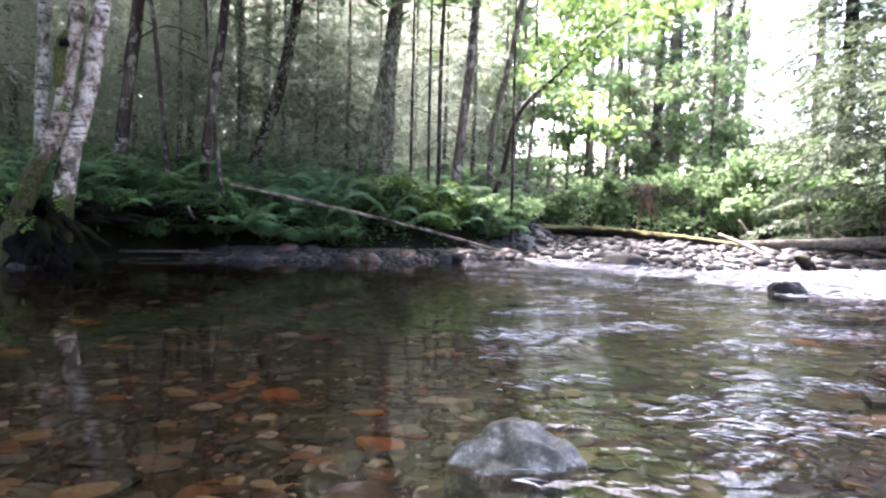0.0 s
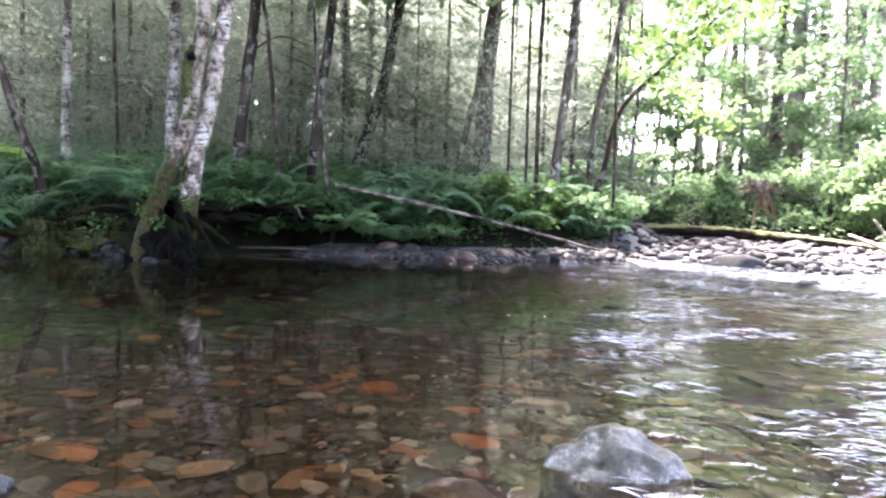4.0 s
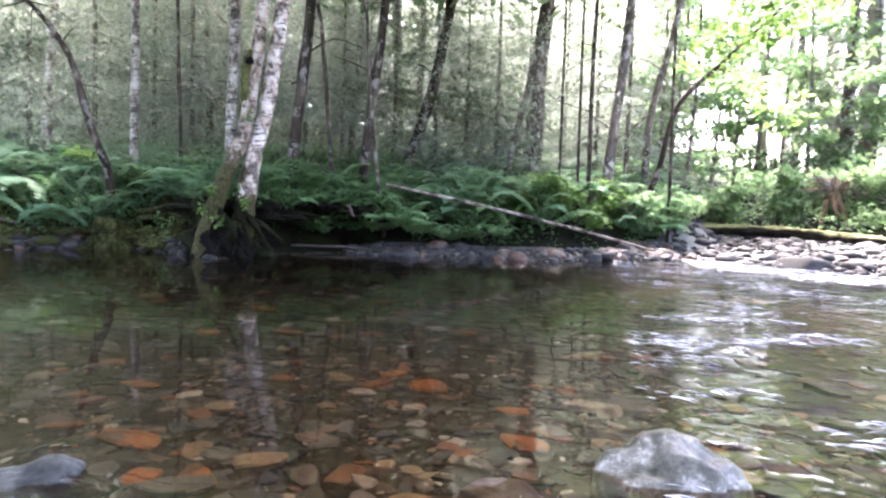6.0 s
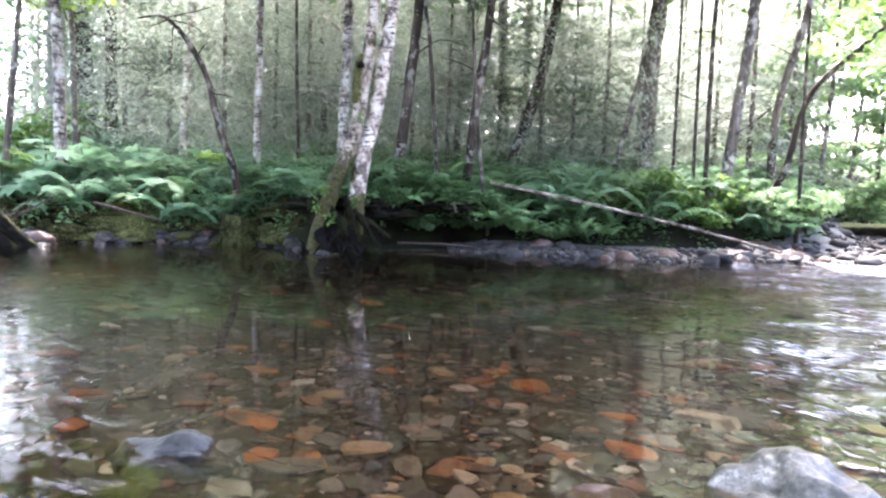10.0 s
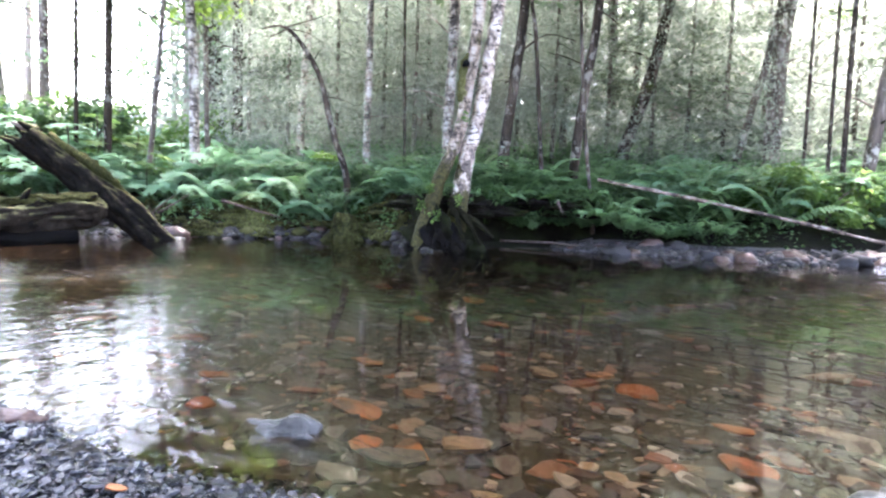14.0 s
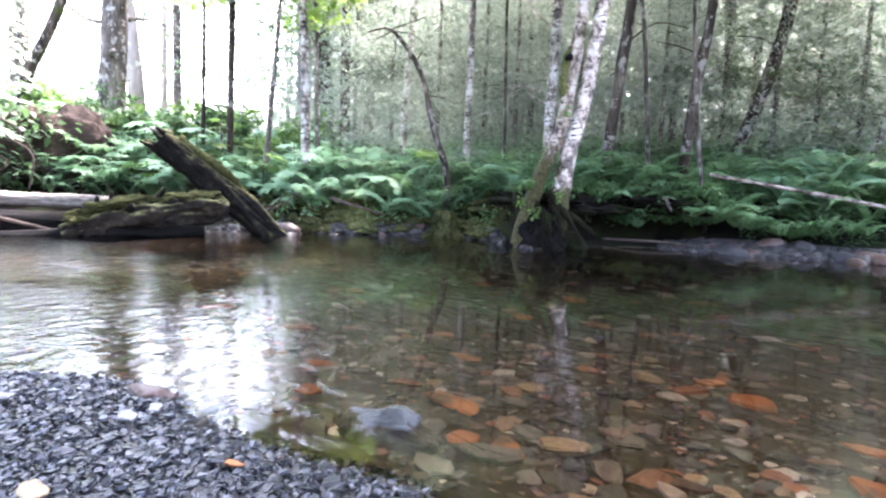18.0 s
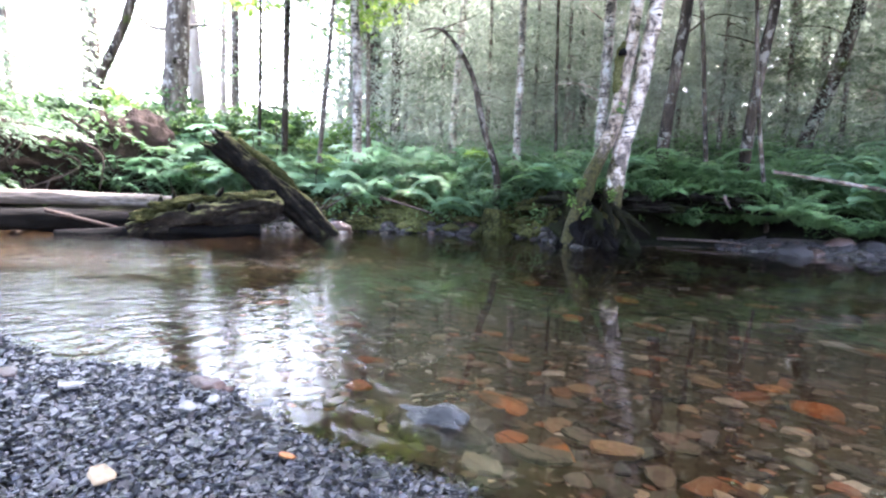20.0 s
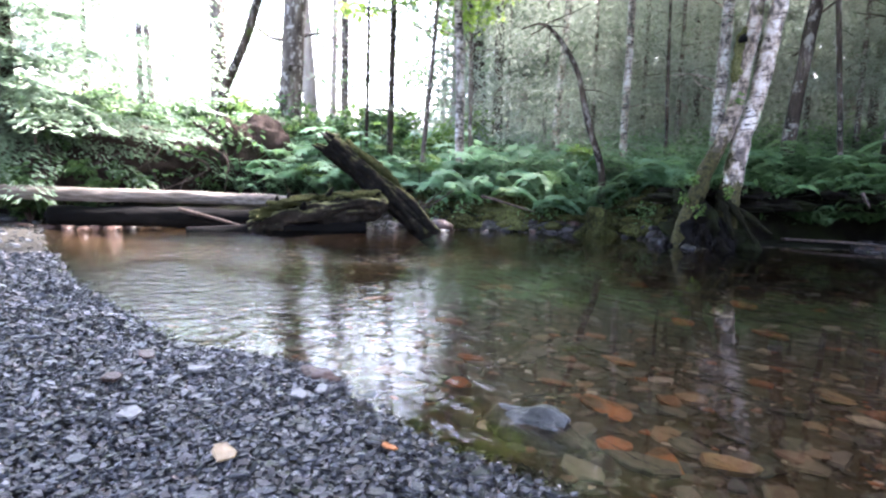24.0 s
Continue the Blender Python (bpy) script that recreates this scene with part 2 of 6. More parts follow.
BED_STONE = stone("bed_stone", [(0.0, (0.0170, 0.0187, 0.0187)), (0.25, (0.0553, 0.0638, 0.0578)), (0.42, (0.0382, 0.0442, 0.0527)), (0.58, (0.0935, 0.1003, 0.0892)), (0.7, (0.0638, 0.0510, 0.0442)), (0.8, (0.1105, 0.1232, 0.1318)), (0.88, (0.1275, 0.0638, 0.0357)), (0.94, (0.1700, 0.1487, 0.1062)), (1.0, (0.2720, 0.2805, 0.2805))], 0.6, 22)
BED_STONES = stone("bed_stones", [(0.0, (0.008, 0.008, 0.008)), (0.2, (0.034, 0.034, 0.029)), (0.38, (0.020, 0.022, 0.026)), (0.52, (0.078, 0.074, 0.064)), (0.62, (0.050, 0.036, 0.030)), (0.72, (0.085, 0.094, 0.102)), (0.80, (0.18, 0.068, 0.030)), (0.86, (0.040, 0.042, 0.036)), (0.93, (0.2, 0.165, 0.11)), (1.0, (0.3, 0.31, 0.31))], 0.6, 26, by_object=False)
ROCK = stone("river_rock", [(0.0, (0.0070, 0.0062, 0.0059)), (0.5, (0.0169, 0.0149, 0.0143)), (1.0, (0.0361, 0.0313, 0.0298))], 0.65, 12, 0.6)
ROCKS = stone("river_rocks", [(0.0, (0.0026, 0.0021, 0.0020)), (0.5, (0.0092, 0.0074, 0.0068)), (0.85, (0.0205, 0.0172, 0.0162)), (1.0, (0.0400, 0.0350, 0.0335))], 0.65, 12, 0.6, by_object=False)
ROCK_DARK = stone("dark_wet_stones", [(0.0, (0.0048, 0.0045, 0.0042)), (0.6, (0.0146, 0.0129, 0.0123)), (1.0, (0.0355, 0.0322, 0.0307))], 0.5, 12, 0.6, by_object=False)
BOULDER = stone("pale_boulder", [(0.0, (0.11, 0.104, 0.088)), (1.0, (0.15, 0.14, 0.12))], 0.45, 7, 1.0, lichen=(0.028, 0.026, 0.02))
def marbled(name):
    """White-veined grey rock: pale cloudy patches, dark stains, fine grain."""
    m, nt, p = material(name)
    v = coords(nt)
    big, mid, fine = noise_tex(nt, v, 15.0, 6, 0.65), noise_tex(nt, coords(nt, (1.4, 1, 1)), 34.0, 6, 0.65), noise_tex(nt, v, 120.0, 4)
    col = ramp(nt, big, [(0.38, (0.018, 0.017, 0.011)), (0.47, (0.048, 0.047, 0.034)), (0.55, (0.082, 0.080, 0.067)), (0.63, (0.2, 0.195, 0.185))])
    col = mix(nt, ramp(nt, mid, [(0.56, (0, 0, 0)), (0.63, (0.9,) * 3)]), col, (0.028, 0.026, 0.022))
    col = mix(nt, 0.6, col, mix(nt, 1.0, col, ramp(nt, fine, [(0.3, (0.6,) * 3), (0.7, (1.35,) * 3)]), "MULTIPLY"))
    nt.links.new(col, p.inputs["Base Color"])
    p.inputs["Roughness"].default_value = 0.5
    bump(nt, p, mix(nt, 0.5, mid, fine), 0.6, 0.006)
    return m


MARBLED = marbled("white_veined_rock")
DARK_TURF = ground_material("dark_mossy_root", [(0.38, (0.0020, 0.0018, 0.0012)), (0.55, (0.0100, 0.0095, 0.0040)), (0.72, (0.0550, 0.0560, 0.0200))], 30, 1.0, 1.0, dist=0.04)
TURF = ground_material("mossy_turf", [(0.34, (0.0020, 0.0018, 0.0010)), (0.46, (0.0180, 0.0185, 0.0060)), (0.6, (0.0900, 0.0950, 0.0320)), (0.76, (0.2, 0.2, 0.08))], 26, 1.0, 1.0, dist=0.05)
RED_ROCK = stone("red_brown_rock", [(0.0, (0.0320, 0.0176, 0.0128)), (1.0, (0.0600, 0.0360, 0.0280))], 0.4, 12, 0.8)
WET_ROCK = stone("wet_mottled_rock", [(0.0, (0.034, 0.036, 0.035)), (1.0, (0.045, 0.047, 0.046))], 0.3, 30, 1.0, lichen=(0.015, 0.017, 0.016))
WHITE_STONE = stone("white_stone", [(0.0, (0.1116, 0.1116, 0.1079)), (1.0, (0.1562, 0.1525, 0.1488))], 0.5, 20)


def water_material():
    """Clear, slightly brown water: gloss by Fresnel over a tinted view of the bed, with small ripples."""
    m, nt, p = material("stream_water")
    v = coords(nt, (1.0, 1.0, 1.0), world_space=True)
    w1 = noise_tex(nt, coords(nt, (0.9, 1.2, 1), True), 4.6, 2.0, 0.45)
    w2 = noise_tex(nt, coords(nt, (1.0, 1.4, 1), True), 12.0, 2.0, 0.5)
    w3 = noise_tex(nt, coords(nt, (1.7, 0.7, 1), True), 19.0, 2.0, 0.45)
    w4 = noise_tex(nt, coords(nt, (1.5, 0.8, 1), True), 8.0, 1.5, 0.4)
    calm = ramp(nt, noise_tex(nt, v, 0.7, 3), [(0.34, (0.1,) * 3), (0.52, (0.9,) * 3)])
    sep = nt.nodes.new("ShaderNodeSeparateXYZ")
    nt.links.new(nt.nodes.new("ShaderNodeNewGeometry").outputs["Position"], sep.inputs[0])
    # the riffle lies down the valley, the pool up the valley, smooth water between
    way = math_node(nt, "DIVIDE", sep.outputs[0], math_node(nt, "ADD", math_node(nt, "ABSOLUTE", sep.outputs[1]), 0.5))
    mr = node(nt, "ShaderNodeMapRange")
    nt.links.new(way, mr.inputs[0])
    for i, val in zip((1, 2, 3, 4), (-3.0, 1.0, 0.0, 1.0)):
        mr.inputs[i].default_value = val
    rough_water = ramp(nt, mr.outputs[0], [(0.05, (0.16,) * 3), (0.2, (0.12,) * 3), (0.3, (0.065,) * 3), (0.4, (0.055,) * 3), (0.52, (0.04,) * 3), (0.71, (0.055,) * 3), (0.745, (0.12,) * 3), (0.79, (0.6,) * 3), (1.0, (0.8,) * 3)])
    crest = ramp(nt, noise_tex(nt, coords(nt, (0.6, 2.2, 1), True), 8.5, 4.0, 0.6), [(0.56, (0,) * 3), (0.7, (1,) * 3)])
    height = math_node(nt, "ADD", math_node(nt, "ADD", math_node(nt, "MULTIPLY", w1, 0.13), math_node(nt, "MULTIPLY", w2, 0.06)), math_node(nt, "MULTIPLY", crest, 0.45))
    pool = ramp(nt, mr.outputs[0], [(0.4, (1, 1, 1)), (0.52, (0, 0, 0))])
    height = mix(nt, pool, height, math_node(nt, "ADD", math_node(nt, "MULTIPLY", w3, 0.3), math_node(nt, "MULTIPLY", w4, 0.4)))
    height = math_node(nt, "MULTIPLY", height, math_node(nt, "MULTIPLY", math_node(nt, "MULTIPLY", rough_water, 2.4), math_node(nt, "ADD", calm, 0.2)))
    b = node(nt, "ShaderNodeBump", Strength=1.0, Distance=0.07)
    nt.links.new(height, b.inputs["Height"])
    fr = node(nt, "ShaderNodeFresnel", IOR=1.33)
    nt.links.new(b.outputs[0], fr.inputs["Normal"])
    clear = node(nt, "ShaderNodeBsdfTransparent", Color=(0.71, 0.59, 0.455, 1))
    gloss = node(nt, "ShaderNodeBsdfGlossy", Roughness=0.03, Color=(1, 1, 1, 1))
    nt.links.new(b.outputs[0], gloss.inputs["Normal"])
    mx = nt.nodes.new("ShaderNodeMixShader")
    nt.links.new(fr.outputs[0], mx.inputs[0])
    nt.links.new(clear.outputs[0], mx.inputs[1])
    nt.links.new(gloss.outputs[0], mx.inputs[2])
    nt.links.new(mx.outputs[0], nt.nodes["Material Output"].inputs[0])
    return m


# white that imitates sky reflections on the broken water
GLINT_WHITE = stone("white_glints", [(0.0, (0.22, 0.22, 0.235)), (0.5, (0.42, 0.42, 0.44)), (1.0, (0.7, 0.7, 0.72))], 0.3, 40, by_object=False)
WATER = water_material()
rng = np.random.default_rng(7)


# ---- mesh helpers ----
def mesh_from(name, verts, faces, mats, index=None, smooth=True):
    """A mesh from arrays: verts n x 3, faces an m x k array or a list."""
    me = bpy.data.meshes.new(name)
    verts = np.asarray(verts, dtype=np.float32)
    if isinstance(faces, np.ndarray):
        k = faces.shape[1]
        me.vertices.add(len(verts))
        me.vertices.foreach_set("co", verts.ravel())
        me.loops.add(faces.size)
        me.loops.foreach_set("vertex_index", faces.astype(np.int32).ravel())
        me.polygons.add(len(faces))
        me.polygons.foreach_set("loop_start", np.arange(0, faces.size, k, dtype=np.int32))
        me.update(calc_edges=True)
    else:
        me.from_pydata(verts.tolist(), [], faces)
    for m in (mats if isinstance(mats, (list, tuple)) else [mats]):
        me.materials.append(m)
    if index is not None:
        me.polygons.foreach_set("material_index", np.asarray(index, dtype=np.int32))
    me.polygons.foreach_set("use_smooth", np.full(len(me.polygons), smooth))
    me.update()
    return me


def thing(name, label, category, at, group="", kind=""):
    ob = new(name)
    ob.location = at
    ob.empty_display_size = 0.1
    return tagged(ob, label, category, group, kind)


def part(name, verts, faces, mat, parent, label="", smooth=True):
    """One mesh under a thing or a part; verts in the thing's own space."""
    ob = new(name, mesh_from(name, verts, faces, mat, smooth=smooth))
    ob.parent = parent
    return tagged(ob, label)


def shared(name, me, parent, m=None, label=""):
    ob = new(name, me)
    ob.parent = parent
    if m is not None:
        ob.matrix_basis = m
    return tagged(ob, label)


def smoothstep(x, lo, hi):
    t = np.clip((np.asarray(x, dtype=float) - lo) / (hi - lo), 0, 1)
    return t * t * (3 - 2 * t)


def wobble(p, scale, amount, seed=0.0):
    """Smooth bumps at points p (n x 3)."""
    return np.array([noise.noise(Vector(q) * scale + Vector((seed, seed * 1.7, -seed))) for q in np.asarray(p, dtype=float)]) * amount


def glide(points, n):
    """A smooth line of n points through the given ones."""
    pts = np.asarray(points, dtype=float)
    if len(pts) == 2:
        return pts[0] + (pts[1] - pts[0]) * np.linspace(0, 1, n)[:, None]
    ext = np.vstack([2 * pts[0] - pts[1], pts, 2 * pts[-1] - pts[-2]])
    out = []
    for u in np.linspace(0, len(pts) - 1, n):
        i = min(int(u), len(pts) - 2)
        t = u - i
        p0, p1, p2, p3 = ext[i:i + 4]
        out.append(0.5 * (2 * p1 + (p2 - p0) * t + (2 * p0 - 5 * p1 + 4 * p2 - p3) * t * t + (3 * p1 - p0 - 3 * p2 + p3) * t ** 3))
    return np.array(out)


def tube(points, radii, n=12, sides=10, rough=0.08, seed=0.0, fine=9.0, caps=True):
    """A rounded, uneven stem along a line. Returns verts and faces."""
    line = glide(points, n)
    rad = np.interp(np.linspace(0, 1, n), np.linspace(0, 1, len(radii)), radii)
    verts, faces = [], []
    side = None
    for i in range(n):
        d = line[min(i + 1, n - 1)] - line[max(i - 1, 0)]
        d = d / (np.linalg.norm(d) + 1e-9)
        if side is None:
            ref = np.array([1.0, 0, 0]) if abs(d[0]) < 0.8 else np.array([0, 1.0, 0])
            side = np.cross(d, ref)
        side = side - d * side.dot(d)
        side = side / np.linalg.norm(side)
        up = np.cross(d, side)
        for k in range(sides):
            ang = 2 * math.pi * k / sides
            q = line[i] + (side * math.cos(ang) + up * math.sin(ang)) * rad[i]
            s = 1 + rough * 2 * noise.noise(Vector(q) * fine + Vector((seed, 0, 0)))
            verts.append(line[i] + (q - line[i]) * s)
    for i in range(n - 1):
        for k in range(sides):
            p, q = i * sides + k, i * sides + (k + 1) % sides
            faces.append((p, q, q + sides, p + sides))
    if caps:
        faces += [tuple(range(sides))[::-1], tuple(range((n - 1) * sides, n * sides))]
    return np.array(verts), faces


def frames_of(direction, twist):
    """Orthonormal frames (n x 3 x 3: along, across, normal) for directions n x 3."""
    d = direction / (np.linalg.norm(direction, axis=1, keepdims=True) + 1e-9)
    ref = np.where(np.abs(d[:, 2:3]) > 0.9, np.array([[1.0, 0, 0]]), np.array([[0, 0, 1.0]]))
    a = np.cross(ref, d)
    a /= np.linalg.norm(a, axis=1, keepdims=True) + 1e-9
    b = np.cross(d, a)
    c, s = np.cos(twist)[:, None], np.sin(twist)[:, None]
    return d, a * c + b * s, b * c - a * s


def leaves(centres, direction, length, width, twist, fold=0.15):
    """Many small pointed leaves as six-cornered bent blades. Returns verts, faces."""
    n = len(centres)
    d, a, nn = frames_of(direction, twist)
    L, Wd = np.broadcast_to(length, n)[:, None], np.broadcast_to(width, n)[:, None]
    base = centres
    v = np.empty((n, 6, 3))
    v[:, 0] = base
    v[:, 1] = base + d * L * 0.35 + a * Wd * 0.5 + nn * L * fold * 0.5
    v[:, 2] = base + d * L * 0.72 + a * Wd * 0.36 + nn * L * fold * 0.2
    v[:, 3] = base + d * L - nn * L * fold
    v[:, 4] = base + d * L * 0.72 - a * Wd * 0.36 + nn * L * fold * 0.2
    v[:, 5] = base + d * L * 0.35 - a * Wd * 0.5 + nn * L * fold * 0.5
    return v.reshape(-1, 3), np.arange(n * 6).reshape(n, 6)


def blades(centres, direction, length, width, twist):
    """Needle sprays and far leaves: plain four-cornered blades."""
    n = len(centres)
    d, a, nn = frames_of(direction, twist)
    L, Wd = np.broadcast_to(length, n)[:, None], np.broadcast_to(width, n)[:, None]
    v = np.empty((n, 4, 3))
    v[:, 0] = centres
    v[:, 1] = centres + d * L * 0.45 + a * Wd * 0.5
    v[:, 2] = centres + d * L
    v[:, 3] = centres + d * L * 0.45 - a * Wd * 0.5
    return v.reshape(-1, 3), np.arange(n * 4).reshape(n, 4)


def unit(n, flat=1.0):
    v = rng.normal(size=(n, 3))
    v[:, 2] *= flat
    return v / np.linalg.norm(v, axis=1, keepdims=True)


def join(*pieces):
    vs, fs, off = [], [], 0
    for v, f in pieces:
        vs.append(v)
        fs.append(np.asarray(f) + off)
        off += len(v)
    return np.vstack(vs), np.vstack(fs)


# ---- the plan: shores and heights ----
# far shore: azimuth to the left of straight ahead (degrees), distance of the water's edge
FAR_AZ = [-75, -45, -39, -36, -31, -28, -22, -16, -8.5, -4, 4, 8, 19, 24, 29, 33, 36, 38, 43, 52, 58, 62, 67, 79, 90, 96, 110]
FAR_D = [13, 11, 10.4, 10.0, 8.3, 8.3, 7.6, 8.1, 8.7, 8.3, 7.2, 7.3, 7.2, 7.6, 7.4, 6.9, 6.4, 7.1, 8.2, 8.2, 8.5, 8.9, 8.3, 8.6, 9.2, 10.0, 11.0]
# near shore: x, y of the gravel's edge
NEAR_X = [-30, -9.5, -8.1, -4.4, -2.8, -2.15, -1.9, -1.72, -1.5, -1.3, -1.08, -0.86, -0.6, 0.0, 1.0, 3.0, 12.0]
NEAR_Y = [-0.9, -0.75, -0.6, -0.3, 0.02, 0.18, 0.40, 0.50, 0.53, 0.52, 0.56, 0.64, 0.66, 0.60, 0.4, 0.0, -1.0]


def ground_z(x, y):
    x, y = np.asarray(x, dtype=float), np.asarray(y, dtype=float)
    r = np.hypot(x, y)
    az = np.degrees(np.arctan2(-x, y))
    s = r - np.interp(az, FAR_AZ, FAR_D)
    near = np.interp(x, NEAR_X, NEAR_Y) - y                      # > 0 on the near gravel
    # the far bank
    right = smoothstep(-az, 5, 12)                               # low shingle bar
    left = smoothstep(az, 60, 72)                                # high earth mound behind the logs
    mid = np.interp(s, [-0.6, 0, 0.5, 1.0, 1.5, 2.4, 4, 8, 12, 30, 100], [-0.36, 0, 0.065, 0.2, 0.52, 0.8, 1.1, 1.9, 2.3, 3.2, 8])
    steep = np.interp(s, [-0.6, 0, 0.3, 0.7, 1.2, 2.4, 4, 8, 12, 30, 100], [-0.36, 0, 0.12, 0.3, 0.62, 0.8, 1.1, 1.9, 2.3, 3.2, 8])
    k = smoothstep(az, 22, 30) * (1 - smoothstep(az, 60, 66))
    mid = mid * (1 - k) + steep * k
    under = np.interp(s, [-0.6, 0, 0.85, 0.98, 1.1, 2.4, 4, 8, 12, 30, 100], [-0.36, 0, 0.05, 0.5, 0.66, 0.82, 1.1, 1.9, 2.3, 3.2, 8])
    k = smoothstep(az, 20, 24) * (1 - smoothstep(az, 36, 39))
    mid = mid * (1 - k) + under * k
    bar = np.interp(s, [-0.6, 0, 0.6, 2, 4.5, 6.0, 10, 14, 30, 100], [-0.25, 0, 0.06, 0.14, 0.25, 0.55, 1.2, 1.9, 3.0, 8])
    mound = np.interp(s, [-0.6, 0, 0.6, 1.2, 1.7, 2.6, 3.6, 6, 12, 30, 100], [-0.3, 0, 0.1, 0.2, 0.42, 0.95, 1.25, 1.4, 1.9, 3.0, 8])
    far = mid * (1 - right) * (1 - left) + bar * right + mound * left
    # the near gravel and the bed
    shore = np.interp(near, [-8, -4, -2.2, -1.0, -0.4, 0, 0.4, 1.2, 4, 12, 40], [-0.36, -0.33, -0.24, -0.14, -0.08, 0, 0.035, 0.075, 0.25, 1.2, 3.0])
    z = np.where(near > -0.3, np.maximum(shore, np.minimum(far, 3.0) - 0.0), np.maximum(far, shore))
    z = np.where((near > 0) & (np.abs(az) > 100), shore, z)
    return z


def on_ground(az, d):
    a = radians(az)
    x, y = -math.sin(a) * d, math.cos(a) * d
    return np.array([x, y, float(ground_z(x, y))])


def build_ground():
    radii = np.concatenate([np.linspace(0.25, 4, 56), np.linspace(4.1, 14, 90), np.geomspace(14.5, 900, 26)])
    azs = np.concatenate([np.arange(-60, 112, 0.75), np.arange(112, 300, 4.0)])
    A, Rr = np.meshgrid(np.radians(azs), radii)
    X, Y = -np.sin(A) * Rr, np.cos(A) * Rr
    Z = ground_z(X, Y)
    pts = np.stack([X, Y, Z], -1).reshape(-1, 3)
    flat = np.stack([X, Y, 0 * Z], -1).reshape(-1, 3)
    rr = Rr.ravel()
    land = smoothstep(pts[:, 2], 0.1, 0.5)
    n = wobble(flat, 1.6, 1.0, 3.0) * 0.16 * land + wobble(flat, 5.0, 1.0, 8.0) * (0.015 + 0.07 * land)
    n *= np.where(rr > 60, 0.0, 1.0)
    pts[:, 2] += n
    nr, na = len(radii), len(azs)
    i, j = np.meshgrid(np.arange(nr - 1), np.arange(na), indexing="ij")
    j2 = (j + 1) % na
    faces = np.stack([i * na + j, i * na + j2, (i + 1) * na + j2, (i + 1) * na + j], -1).reshape(-1, 4)[:, ::-1]
    centre = len(pts)
    pts = np.vstack([pts, [[0, 0, float(ground_z(0.0, 0.0))]]])
    c = pts[faces].mean(1)
    az = np.degrees(np.arctan2(-c[:, 0], c[:, 1]))
    s = np.hypot(c[:, 0], c[:, 1]) - np.interp(az, FAR_AZ, FAR_D)
    near = np.interp(c[:, 0], NEAR_X, NEAR_Y) - c[:, 1]
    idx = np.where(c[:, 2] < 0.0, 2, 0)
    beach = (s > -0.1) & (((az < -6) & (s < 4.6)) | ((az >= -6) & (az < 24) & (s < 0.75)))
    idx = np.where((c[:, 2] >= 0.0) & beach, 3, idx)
    # shore left of the sunlit bar takes the shaded copy
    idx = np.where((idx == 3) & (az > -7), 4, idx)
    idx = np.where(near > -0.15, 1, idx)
    quads = [tuple(f) for f in faces.tolist()]
    idx = idx.tolist()
    for k in range(na):
        quads.append((centre, k, (k + 1) % na)[::-1])
        idx.append(1)
    ob = new("ground", mesh_from("ground", pts, [tuple(q) for q in quads], [SOIL, SLATE_BED, BED, MUD, MUD_SHADED], idx))
    bm = bmesh.new()
    bm.from_mesh(ob.data)
    bmesh.ops.recalc_face_normals(bm, faces=bm.faces)
    if sum(f.normal.z for f in bm.faces) < 0:
        bmesh.ops.reverse_faces(bm, faces=bm.faces)
    bm.to_mesh(ob.data)
    bm.free()
    return tagged(ob, "stream bed, slate gravel and dark forest bank", "ground", kind="structure")


ground = build_ground()
wv = np.array([(-40, -1.6, 0), (16, -1.6, 0), (16, 16, 0), (-40, 16, 0)], dtype=float)
water = new("water", mesh_from("water", wv, [(0, 1, 2, 3)], WATER))
tagged(water, "clear shallow brown stream water with small ripples", "water", kind="structure")


# ---- builders: trees ----
def leaf_mass(centre, size, n, length, width, flat=0.6, droop=0.0):
    """A loose clump of leaves round a centre: more at its edge, gaps inside."""
    d = unit(n)
    rad = rng.random(n) ** 0.45
    c = np.asarray(centre) + d * rad[:, None] * np.asarray(size)
    way = unit(n, flat) + d * 0.4
    way[:, 2] -= droop
    return leaves(c, way, length * rng.uniform(0.7, 1.3, n), width * rng.uniform(0.7, 1.3, n), rng.uniform(-0.9, 0.9, n))


def spray(start, way, length, n, blade, droop=0.35, spread=0.35):
    """One bough of needles: a drooping line with hanging side twigs."""
    u = rng.random(n) ** 0.8
    way = np.asarray(way, dtype=float)
    pos = np.asarray(start) + way * (u * length)[:, None]
    pos[:, 2] -= droop * length * u ** 2
    across = np.array([-way[1], way[0], 0.0])
    side = rng.choice([-1.0, 1.0], n)
    wide = spread * length * (1 - 0.75 * u) * rng.random(n)
    pos = pos + across * (side * wide)[:, None]
    pos[:, 2] -= wide * 0.35
    d = way * 0.8 + across * side[:, None] * 0.8 + unit(n) * 0.35
    d[:, 2] -= 0.45
    return blades(pos, d, blade * rng.uniform(0.6, 1.4, n), blade * 0.3 * rng.uniform(0.7, 1.3, n), rng.uniform(-0.8, 0.8, n))


def trunk_line(path, top):
    """The stem's line from just under the ground to its top."""
    pts = [np.array(p, dtype=float) for p in path]
    g = float(ground_z(pts[0][0], pts[0][1]))
    low = pts[0].copy()
    low[2] = g - 0.12
    d = pts[-1] - pts[-2]
    d = d / max(d[2], 0.2)
    d[:2] *= 0.6
    pts.append(pts[-1] + d * (top - pts[-1][2]) * 0.5)
    pts.append(pts[-2] + np.array([d[0] * 0.7, d[1] * 0.7, 1.0]) * (top - pts[-2][2]))
    if pts[0][2] - low[2] > 0.15:
        pts.insert(0, low)
    else:
        pts[0] = low
    return pts


